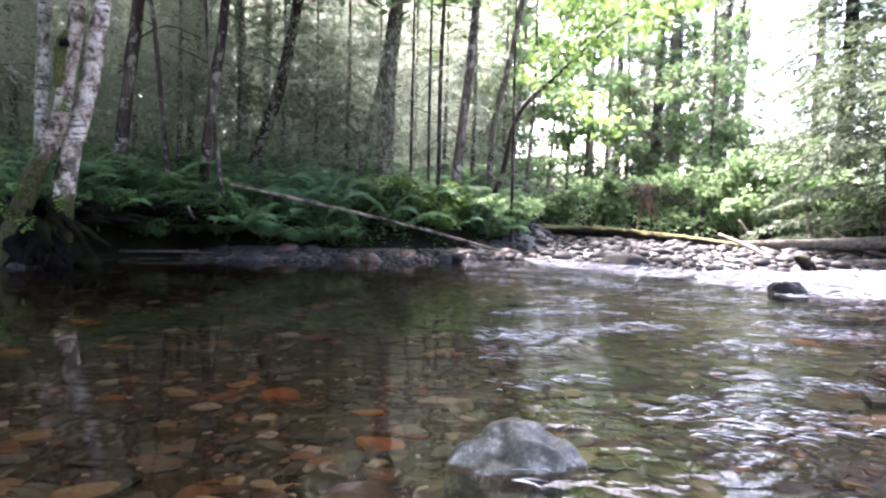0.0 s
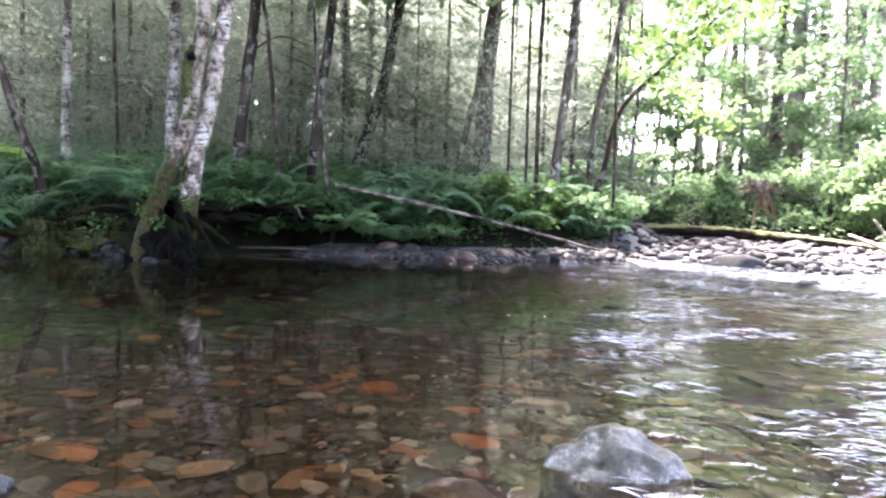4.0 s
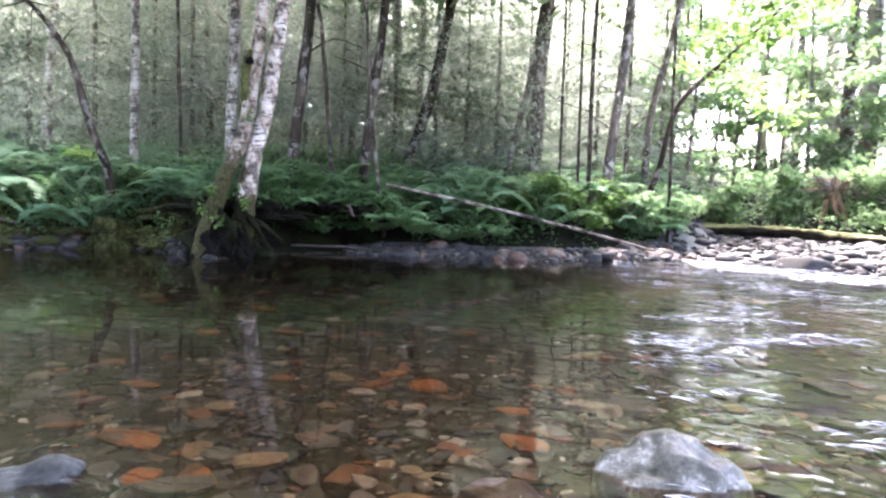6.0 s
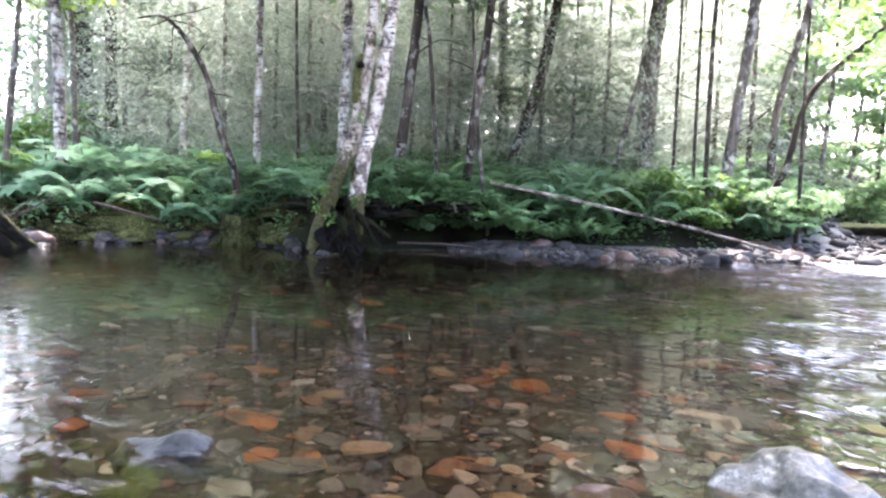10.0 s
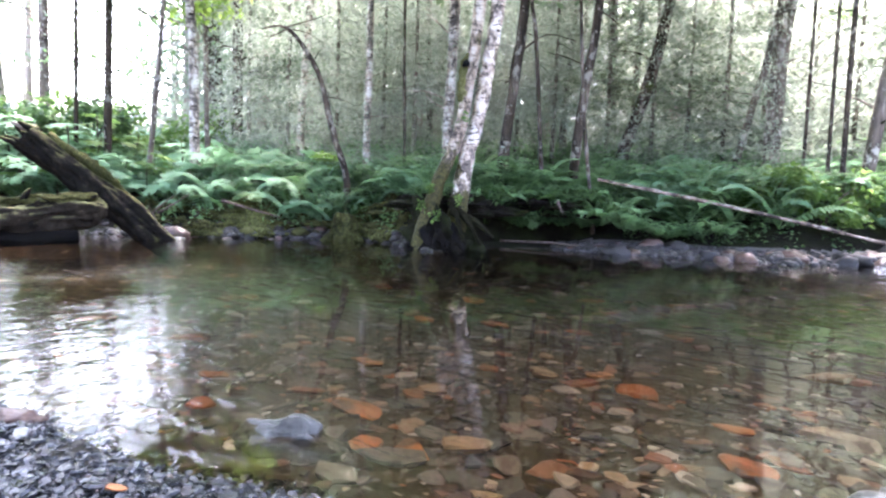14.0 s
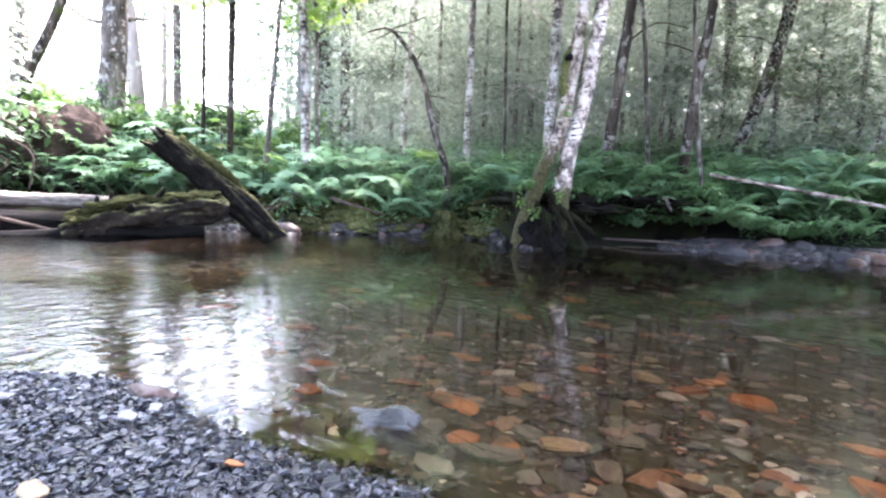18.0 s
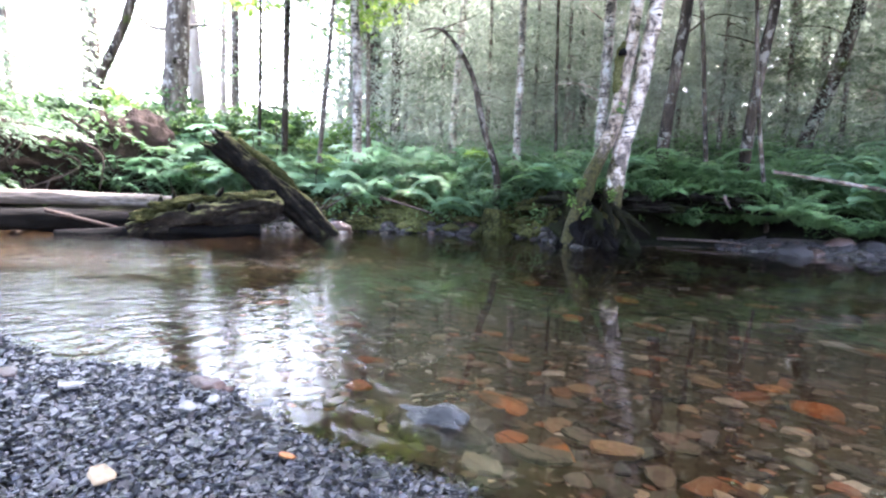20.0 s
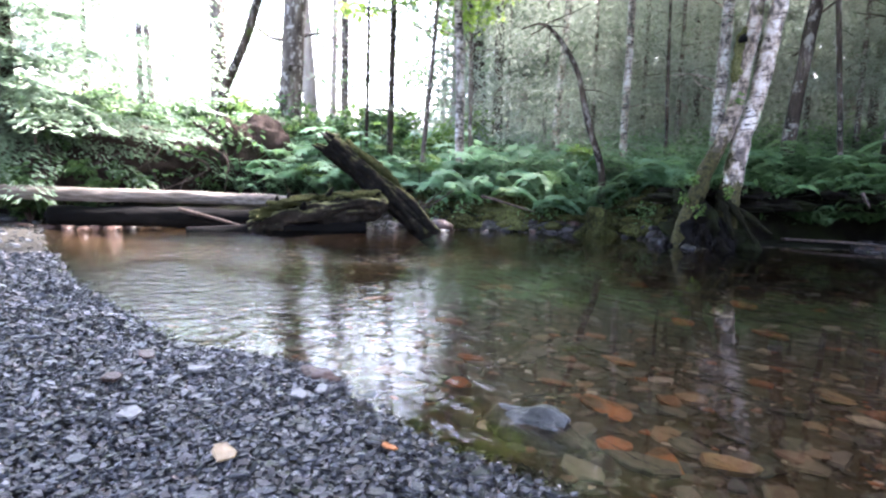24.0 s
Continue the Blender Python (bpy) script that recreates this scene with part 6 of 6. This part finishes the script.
def cobbles(name, lo, hi, s0, s1, n, mat, label, big=0.09):
    az = rng.uniform(lo, hi, n)
    d = np.interp(az, FAR_AZ, FAR_D) + rng.uniform(s0, s1, n)
    x, y = -np.sin(np.radians(az)) * d, np.cos(np.radians(az)) * d
    size = np.minimum(big * 2, 0.03 + rng.exponential(big * 0.4, n))
    base = [rock_arrays((1, 0.8, 0.8), 30 + s, 2 if big > 0.05 else 1, 0.7) for s in range(5)]
    base = [(facets(v, 6, k), f) for k, (v, f) in enumerate(base)]
    vs, fs, off = [], [], 0
    kind = rng.integers(0, 5, n)
    ang = rng.uniform(0, 6.28, n)
    zz = ground_z(x, y)
    for i in range(n):
        v, f = base[kind[i]]
        c, s = math.cos(ang[i]), math.sin(ang[i])
        vs.append(np.stack([v[:, 0] * c - v[:, 1] * s, v[:, 0] * s + v[:, 1] * c, v[:, 2]], 1) * size[i] + np.array([x[i], y[i], zz[i] + size[i] * 0.1]))
        fs.append(f + off)
        off += len(v)
    ob = new(name, mesh_from(name, np.vstack(vs), np.vstack(fs), mat))
    return tagged(ob, label, "stones", kind="stuff")


cobbles("shingle", -8, 24, -0.15, 0.6, 3000, ROCK_DARK, "grey shingle along the far shore", 0.035)
cobbles("shore_rocks", -8, 20, -0.1, 0.5, 150, ROCKS, "larger grey-brown stones along the far shore", 0.055)
cobbles("shingle", -45, -7, 0.0, 4.8, 1700, ROCKS, "grey shingle of the bar", 0.085)
cobbles("shore_stones", 36, 66, -0.14, 0.3, 420, ROCK_DARK, "dark stones along the foot of the bank", 0.055)
cobbles("shore_stones", 38, 66, -0.1, 0.4, 170, ROCKS, "grey stones along the foot of the bank", 0.06)
cobbles("shore_stones", 66, 100, -0.12, 0.35, 260, ROCK_DARK, "dark stones along the foot of the bank", 0.06)
cobbles("mossy_stones", 37, 64, 0.1, 1.3, 420, MOSS, "moss-covered stones on the bank", 0.08)

# ---- stones on the bed of the stream ----
STONE_MESH = {m.name: [mesh_from("stone", *slab_arrays(40 + s, 8, 0.2 + 0.03 * s), m, smooth=False) for s in range(4)] for m in (ORANGE, OCHRE, BED_STONE, WHITE_STONE, RED_ROCK)}


def bed_stone(name, label, x, y, size, mat, group, z=-0.12, turn=None, long=1.0):
    p = to_bed(x, y, z)
    ob = new(name, STONE_MESH[mat.name][int(rng.integers(0, 4))])
    ob.matrix_world = pose(p[0], p[1], p[2] + size * 0.06, rng.uniform(-7, 7), rng.uniform(-7, 7), rng.uniform(-30, 30) if turn is None else turn) @ Matrix.Diagonal((size * long, size, size * 0.6, 1))
    return tagged(ob, label, "stone", group)


ORANGES = [(-1.59, 1.76, 0.16, 1.3), (-1.24, 1.33, 0.15, 1.7), (-1.04, 1.15, 0.12, 1.2), (-0.58, 2.09, 0.19, 1.2), (-0.18, 2.23, 0.11, 0.9), (-0.15, 1.65, 0.16, 1.3), (-1.93, 1.98, 0.13, 1.3), (-1.92, 2.61, 0.2, 1.0), (-0.67, 3.12, 0.24, 1.0), (-1.21, 3.56, 0.18, 1.4),
           (-1.15, 2.0, 0.12, 1.3), (-1.88, 1.24, 0.13, 1.3), (-1.65, 1.05, 0.11, 1.2), (-2.48, 1.5, 0.18, 1.4), (-0.24, 1.93, 0.14, 1.2), (-0.76, 2.21, 0.12, 1.5), (-0.9, 1.18, 0.12, 1.3), (-1.18, 2.92, 0.1, 1.0), (-2.06, 3.37, 0.2, 1.5), (-1.56, 2.77, 0.22, 1.1), (-0.05, 2.26, 0.09, 0.8), (-0.9, 4.2, 0.25, 1.3), (-2.9, 3.4, 0.22, 1.3), (-3.2, 2.4, 0.2, 1.3)]
for x, y, size, long in ORANGES:
    bed_stone("orange_stone", "rust-orange flat stone on the stream bed", x, y, size * 0.82, ORANGE, "orange stones on the stream bed", long=long)
for x, y, size, long in [(-1.16, 1.64, 0.12, 1.2), (-0.81, 1.32, 0.12, 1.4), (-1.05, 2.35, 0.08, 1.2), (-0.93, 2.08, 0.13, 1.1), (0.0, 2.79, 0.2, 1.2), (-0.5, 1.4, 0.07, 0.9), (0.53, 2.2, 0.12, 1.0), (-0.35, 1.2, 0.14, 0.8)]:
    bed_stone("ochre_stone", "yellow-ochre flat stone on the stream bed", x, y, size, OCHRE, "ochre stones on the stream bed", long=long)
bed_stone("grey_slab", "pale grey flat slab on the stream bed", -0.93, 1.13, 0.15, BED_STONE, "grey slabs on the stream bed", long=1.2)


def water_places(n, near_lo, near_hi, x0, x1, y1):
    out = np.empty((0, 3))
    while len(out) < n:
        x, y = rng.uniform(x0, x1, n * 3), rng.uniform(-0.5, y1, n * 3)
        near = y - np.interp(x, NEAR_X, NEAR_Y)
        r, az = np.hypot(x, y), np.degrees(np.arctan2(-x, y))
        ok = (near > near_lo) & (near < near_hi) & (r < np.interp(az, FAR_AZ, FAR_D) - 0.1) & (r > 0.75)
        p = np.stack([x, y, ground_z(x, y)], 1)[ok]
        out = np.vstack([out, p])
    return out[:n]


for p in water_places(295, 0.05, 1.5, -2.4, 1.2, 3.0):
    size = rng.uniform(0.05, 0.13)
    ob = new("stone", STONE_MESH[BED_STONE.name][int(rng.integers(0, 4))])
    ob.matrix_world = pose(p[0], p[1], p[2] + size * 0.05, rng.uniform(-9, 9), rng.uniform(-9, 9), rng.uniform(0, 360)) @ Matrix.Diagonal((size, size * rng.uniform(0.6, 1), size * 0.5, 1))
    ob.parent = ground
p = water_places(11500, -0.05, 2.2, -3.4, 2.4, 3.6)
size = np.minimum(0.11, rng.lognormal(-3.75, 0.6, len(p))) * np.clip((p[:, 1] - np.interp(p[:, 0], NEAR_X, NEAR_Y)) / 0.6 + 0.35, 0.45, 1.0)
p[:, 2] += size * 0.05
v, f = scatter_slabs(p, size, 0.06, flat=0.5)
tagged(new("bed_stones", mesh_from("bed_stones", v, f, BED_STONES, smooth=False)), "small brown and grey stones covering the stream bed", "stones", kind="stuff")
p = water_places(5600, 1.6, 8.0, -7.5, 4.5, 8.0)
size = np.minimum(0.26, rng.lognormal(-3.0, 0.6, len(p)))
p[:, 2] += size * 0.05
v, f = scatter_slabs(p, size, 0.06, flat=0.5)
tagged(new("bed_stones", mesh_from("bed_stones", v, f, BED_STONES, smooth=False)), "brown and grey stones of the deeper stream bed", "stones", kind="stuff")

# ---- the slate gravel beside the camera ----
def gravel_places(n, reach):
    out = np.empty((0, 3))
    while len(out) < n:
        r = 0.75 + (reach - 0.75) * rng.random(n * 3) ** 1.5
        az = np.radians(rng.uniform(45, 106, n * 3))
        x, y = -np.sin(az) * r, np.cos(az) * r
        near = np.interp(x, NEAR_X, NEAR_Y) - y + wobble(np.stack([x, y, 0 * x], 1), 4.0, 0.08, 2.0)
        ok = near > -0.1
        out = np.vstack([out, np.stack([x, y, ground_z(x, y)], 1)[ok]])
    return out[:n]


p = gravel_places(46000, 5.5)
r = np.hypot(p[:, 0], p[:, 1])
size = np.clip(0.010 + rng.exponential(0.008, len(p)), 0, 0.04) * (0.5 + 0.16 * r)
p[:, 2] += rng.random(len(p)) * 0.012
v, f = scatter_slabs(p, size, 0.3)
tagged(new("slate_gravel", mesh_from("slate_gravel", v, f, SLATE_MANY, smooth=False)), "loose dark blue-grey slate chips of the gravel bank", "gravel", kind="stuff")
# scattered larger chips over the rest of the near bank
m = 7000
x, y = rng.uniform(-9, 6, m), rng.uniform(-4.5, 0.6, m)
ok = (np.interp(x, NEAR_X, NEAR_Y) - y > 0) & (np.hypot(x, y) > 0.3)
p = np.stack([x, y, ground_z(x, y)], 1)[ok]
v, f = scatter_slabs(p, np.clip(0.02 + rng.exponential(0.02, len(p)), 0, 0.1), 0.25)
tagged(new("slate_gravel", mesh_from("slate_gravel", v, f, SLATE_MANY, smooth=False)), "loose slate chips strewn over the near bank", "gravel", kind="stuff")
CHIP_MESH = [mesh_from("slate_chip", *slab_arrays(70 + s, 7, 0.16), SLATE, smooth=False) for s in range(5)]
for p in gravel_places(280, 2.2):
    size = rng.uniform(0.022, 0.046)
    ob = new("slate_chip", CHIP_MESH[int(rng.integers(0, 5))])
    ob.matrix_world = pose(p[0], p[1], p[2] + 0.012, rng.uniform(-16, 16), rng.uniform(-16, 16), rng.uniform(0, 360)) @ Matrix.Diagonal((size, size * rng.uniform(0.6, 1), size * 0.8, 1))
    ob.parent = ground
for x, y, size, long, mat, label in [(-1.41, 0.41, 0.05, 1.3, WHITE_STONE, "small white stone among the slate"), (-1.38, 0.03, 0.06, 1.2, WHITE_STONE, "pale flat chip among the slate"), (-1.11, 0.18, 0.05, 1.7, OCHRE, "flat tan stone among the slate"), (-1.03, 0.49, 0.026, 2.2, ORANGE, "orange sliver of stone on the slate"),
                                     (-1.7, 0.21, 0.08, 1.2, WHITE_STONE, "pinkish flat stone among the slate"), (-1.67, 0.0, 0.06, 1.4, RED_ROCK, "red-brown chip among the slate"), (-1.9, 0.1, 0.06, 1.3, RED_ROCK, "red-brown chip among the slate")]:
    z = float(ground_z(x, y))
    ob = new("pebble", STONE_MESH[mat.name][int(rng.integers(0, 4))])
    ob.matrix_world = pose(x, y, z + 0.02, rng.uniform(-8, 8), rng.uniform(-8, 8), rng.uniform(-20, 20)) @ Matrix.Diagonal((size * long, size, size * 0.6, 1))
    tagged(ob, label, "stone", "larger stones on the gravel")
rock("rock", "red-brown broken rock where gravel meets water", (-1.6, 0.53, 0.0), (0.085, 0.034, 0.034), RED_ROCK, 17.4, 15, 0.7, 4, sink=0.4)


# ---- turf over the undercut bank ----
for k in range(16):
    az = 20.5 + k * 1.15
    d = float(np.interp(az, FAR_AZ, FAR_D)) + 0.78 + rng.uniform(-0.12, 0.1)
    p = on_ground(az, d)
    # turf shares the near-black soil, shade of the undercut included
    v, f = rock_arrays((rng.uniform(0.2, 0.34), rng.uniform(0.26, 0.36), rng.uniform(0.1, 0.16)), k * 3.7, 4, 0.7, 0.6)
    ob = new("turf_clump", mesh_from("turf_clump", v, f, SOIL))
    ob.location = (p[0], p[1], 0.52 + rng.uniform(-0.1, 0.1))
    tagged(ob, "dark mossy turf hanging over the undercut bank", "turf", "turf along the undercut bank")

for k in range(14):
    az = 20.5 + k * 1.26
    d = float(np.interp(az, FAR_AZ, FAR_D)) + rng.uniform(0.55, 0.95)
    p = on_ground(az, d)
    fern((p[0], p[1], rng.uniform(0.5, 0.68)), rng.uniform(0.4, 0.65), FERN, 7, "small fern hanging over the undercut bank")

for k in range(34):
    az = 8.5 + k * 0.6 + rng.uniform(-0.3, 0.3)
    d = float(np.interp(az, FAR_AZ, FAR_D)) + rng.uniform(0.5, 0.85)
    p = on_ground(az, d)
    low = az < 16
    fern((p[0], p[1], rng.uniform(0.16, 0.3) if low else max(p[2], rng.uniform(0.24, 0.5)) - 0.03), rng.uniform(0.3, 0.42) if low else rng.uniform(0.35, 0.68), FERN, 8, "dark green fern on the face of the bank")

n = 850
az = rng.uniform(19, 38, n)
d = np.interp(az, FAR_AZ, FAR_D) + rng.uniform(0.4, 1.1, n)
c = np.stack([-np.sin(np.radians(az)) * d, np.cos(np.radians(az)) * d, rng.uniform(0.55, 0.82, n) - 0.4 * (rng.random(n) < 0.1) * rng.random(n)], 1)
v, f = leaves(c, unit(n, 0.4) - np.array([0, 0.3, 0.35]), 0.07 * rng.uniform(0.5, 1.5, n), 0.04 * rng.uniform(0.6, 1.3, n), rng.uniform(-0.6, 0.6, n))
tagged(new("hanging_herbs", mesh_from("hanging_herbs", v, f, HERB)), "green herbs hanging over the undercut bank", "undergrowth", kind="stuff")

# ---- unseen spruces behind the camera, added to shade the near gravel ----
for az, d, h, reach, low in [(165, 4.5, 10, 2.8, 2.2), (200, 5.0, 11, 3.0, 2.4), (135, 4.6, 10, 2.8, 2.4), (235, 4.8, 10, 2.8, 2.4), (112, 7.5, 10, 2.8, 2.6), (180, 8.0, 12, 3.0, 2.0), (150, 8.0, 12, 3.0, 2.0), (215, 8.5, 12, 3.0, 2.0)]:
    conifer("tall unseen spruce added on the near bank for shade", az, d, h, reach, 0.25, low, NEEDLE, BARK, 0.32, 0.7, name="shade_spruce", step=0.3, group="spruces on the near bank")

# ---- fallen sticks and bare roots on the bank ----
for line, rad, label in [([(-6.62, 4.5, 0.5), (-6.38, 4.78, 0.4), (-6.15, 5.05, 0.3)], 0.02, "bare stick lying on the mossy bank"), ([(-7.22, 3.98, 0.32), (-7.12, 4.14, 0.44), (-7.02, 4.3, 0.58)], 0.014, "bare stick lying on the mossy bank"), ([(-7.3, 3.85, 0.22), (-7.26, 4.05, 0.42), (-7.2, 4.2, 0.55)], 0.012, "thin bare branch stuck in the bank"),
                         ([(-7.1, 4.0, 0.06), (-7.22, 3.96, 0.22), (-7.34, 3.92, 0.42)], 0.014, "thin bare branch stuck in the bank"), ([(-3.03, 6.9, 0.62), (-2.99, 6.87, 0.55), (-2.93, 6.85, 0.47)], 0.022, "pale broken stub under the bank"), ([(-3.9, 7.0, 0.06), (-3.2, 7.1, 0.07), (-2.7, 7.15, 0.05)], 0.02, "bleached stick at the water's edge")]:
    log_thing("stick", label, line, [rad, rad * 0.8, rad * 0.4], DRY_TWIG, 7, 14, 0.12, "branch", "sticks on the bank")

# ---- unseen near-bank broadleaved trees; crowns added over the water's edge for shade ----
for x, y, reach in [(-5.5, -3.2, (-6.0, 2.2)), (-3.0, -3.4, (-3.6, 1.4)), (-0.8, -3.0, (-1.2, 1.6)), (1.6, -3.2, (0.8, 0.6)), (-2.2, -3.6, (-2.8, 4.0)), (-0.2, -3.8, (-0.6, 3.2)), (-4.2, -3.9, (-4.8, 4.2))]:
    p = np.array([x, y, float(ground_z(x, y)) - 0.1])
    root = thing("shade_tree", "unseen leafy tree leaning over the gravel, added for shade", "tree", p, "leafy trees on the near bank")
    tip = np.array([reach[0] - x, reach[1] - y, 7.0])
    v, f = tube([(0, 0, 0), tip * np.array([0.15, 0.15, 0.55]), tip], [0.14, 0.1, 0.03], 16, 10, 0.08, x)
    part("trunk", v, f, BARK_GREY, root)
    for _ in range(5):
        add_limb(root, p + tip * rng.uniform(0.7, 0.95), (rng.normal(), rng.normal(), 0.2), 1.4, 0.04, BARK_GREY, 0.1)
    v, f = leaf_mass(tip + np.array([0, 0, 0.3]), (2.1, 2.1, 0.8), 640, 0.28, 0.21)
    part("crown", v, f, FAR_LEAF, root)

# ---- broken water of the riffle: sky glints drawn as small flat white slivers ----
def flecks(name, n, x0, x1, y0, y1, keep, big, label):
    x, y = rng.uniform(x0, x1, n), rng.uniform(y0, y1, n)
    r, az = np.hypot(x, y), np.degrees(np.arctan2(-x, y))
    where = wobble(np.stack([x * 0.8, y * 1.5, 0 * x], 1), 2.2, 1.0, 6.0)
    ok = (where > keep) & (x / (y + 0.5) > 0.04 - 0.25 * (where - keep)) & (r < np.interp(az, FAR_AZ, FAR_D) + 0.05) & (r > 0.95)
    if name == "white_glints":
        ok &= r > np.interp(az, [-36, -33, -24, -16, -9, -5], [5.0, 5.2, 6.2, 6.9, 7.3, 7.8])
    c = np.stack([x, y, np.full(n, 0.008)], 1)[ok]
    m = len(c)
    way = np.stack([np.full(m, 1.0), rng.normal(0, 0.25, m), rng.normal(0, 0.05, m)], 1)
    v, f = leaves(c, way, big * rng.uniform(0.3, 1.9, m), big * 0.13 * rng.uniform(0.4, 1.4, m), rng.uniform(-0.25, 0.25, m), 0.1)
    v[:, 2] = np.clip(v[:, 2], 0.004, 0.03)
    return tagged(new(name, mesh_from(name, v, f, GLINT_WHITE)), label, "foam", kind="stuff")


flecks("glint_flecks", 3600, 0.15, 2.2, 0.9, 3.2, 0.1, 0.05, "small white slivers imitating sky glints on the near riffle")
flecks("glint_flecks", 9500, 0.25, 5.5, 2.6, 8.0, 0.12, 0.068, "small white slivers imitating sky glints on the riffle")
flecks("white_glints", 36000, 1.2, 6.6, 4.6, 9.2, -0.3, 0.13, "white slivers imitating sky reflections on the shallows along the shingle bar")

# ---- mossy hummocks along the foot of the bank, and pale stones before the long log ----
for k in range(46):
    az = rng.uniform(39.0, 61)
    d = float(np.interp(az, FAR_AZ, FAR_D)) + rng.uniform(0.08, 0.95)
    p = on_ground(az, d)
    size = rng.uniform(0.08, 0.22)
    v, f = rock_arrays((size * rng.uniform(0.9, 1.6), size, size * rng.uniform(0.6, 1.0)), k * 1.9, 4, 0.8, 0.55)
    ob = new("moss_hummock", mesh_from("moss_hummock", v, f, TURF))
    ob.matrix_world = pose(p[0], p[1], p[2] + size * 0.1, 0, 0, az + rng.uniform(-30, 30))
    tagged(ob, "dark mossy hummock at the foot of the bank", "moss", "mossy hummocks along the bank")
for k in range(18):
    az = rng.uniform(88, 100)
    d = float(np.interp(az, FAR_AZ, FAR_D)) - rng.uniform(0.3, 1.0)
    size = rng.uniform(0.05, 0.13)
    v, f = rock_arrays((size * 1.3, size * 0.9, size * 0.45), 80 + k * 1.7, 3, 0.7, 0.25)
    ob = new("rock", mesh_from("rock", facets(v, 5, k), f, RED_ROCK))
    ob.matrix_world = pose(-math.sin(radians(az)) * d, math.cos(radians(az)) * d, 0.0, 0, 0, rng.uniform(0, 360))
    tagged(ob, "small red-brown rock in the shallows before the log", "rock", "small rocks before the long log")

stump = thing("mossy_stump", "old rotten stump covered in dark moss", "stump", on_ground(44.6, 8.15))
v, f = barked([(0, 0, -0.1), (0.01, 0, 0.18), (0.03, 0.02, 0.4)], [0.24, 0.19, 0.13], 30, 28, 5.0, 0.16, 0.25)
part("trunk", v, f, TURF, stump, "dark mossy wood")
for k in range(5):
    ang = 0.4 + k * 1.25
    v, f = tube([(math.cos(ang) * 0.12, math.sin(ang) * 0.12, 0.12), (math.cos(ang) * 0.26, math.sin(ang) * 0.26, 0.02), (math.cos(ang) * 0.42, math.sin(ang) * 0.42, -0.08)], [0.07, 0.05, 0.02], 12, 8, 0.3, k, 11)
    part("root", v, f, TURF, stump, "mossy root")
n = 2600
az = rng.uniform(36.5, 62, n)
d = np.interp(az, FAR_AZ, FAR_D) + rng.uniform(0.2, 1.2, n)
x, y = -np.sin(np.radians(az)) * d, np.cos(np.radians(az)) * d
c = np.stack([x, y, ground_z(x, y) + rng.uniform(0.05, 0.3, n)], 1)[wobble(np.stack([x, y, 0 * x], 1), 2.4, 1.0, 19.0) > 0.0]
m = len(c)
v, f = leaves(c, unit(m, 0.5), 0.07 * rng.uniform(0.5, 1.5, m), 0.04 * rng.uniform(0.6, 1.3, m), rng.uniform(-0.6, 0.6, m))
tagged(new("hummock_herbs", mesh_from("hummock_herbs", v, f, FERN)), "small green herbs among the mossy hummocks", "undergrowth", kind="stuff")
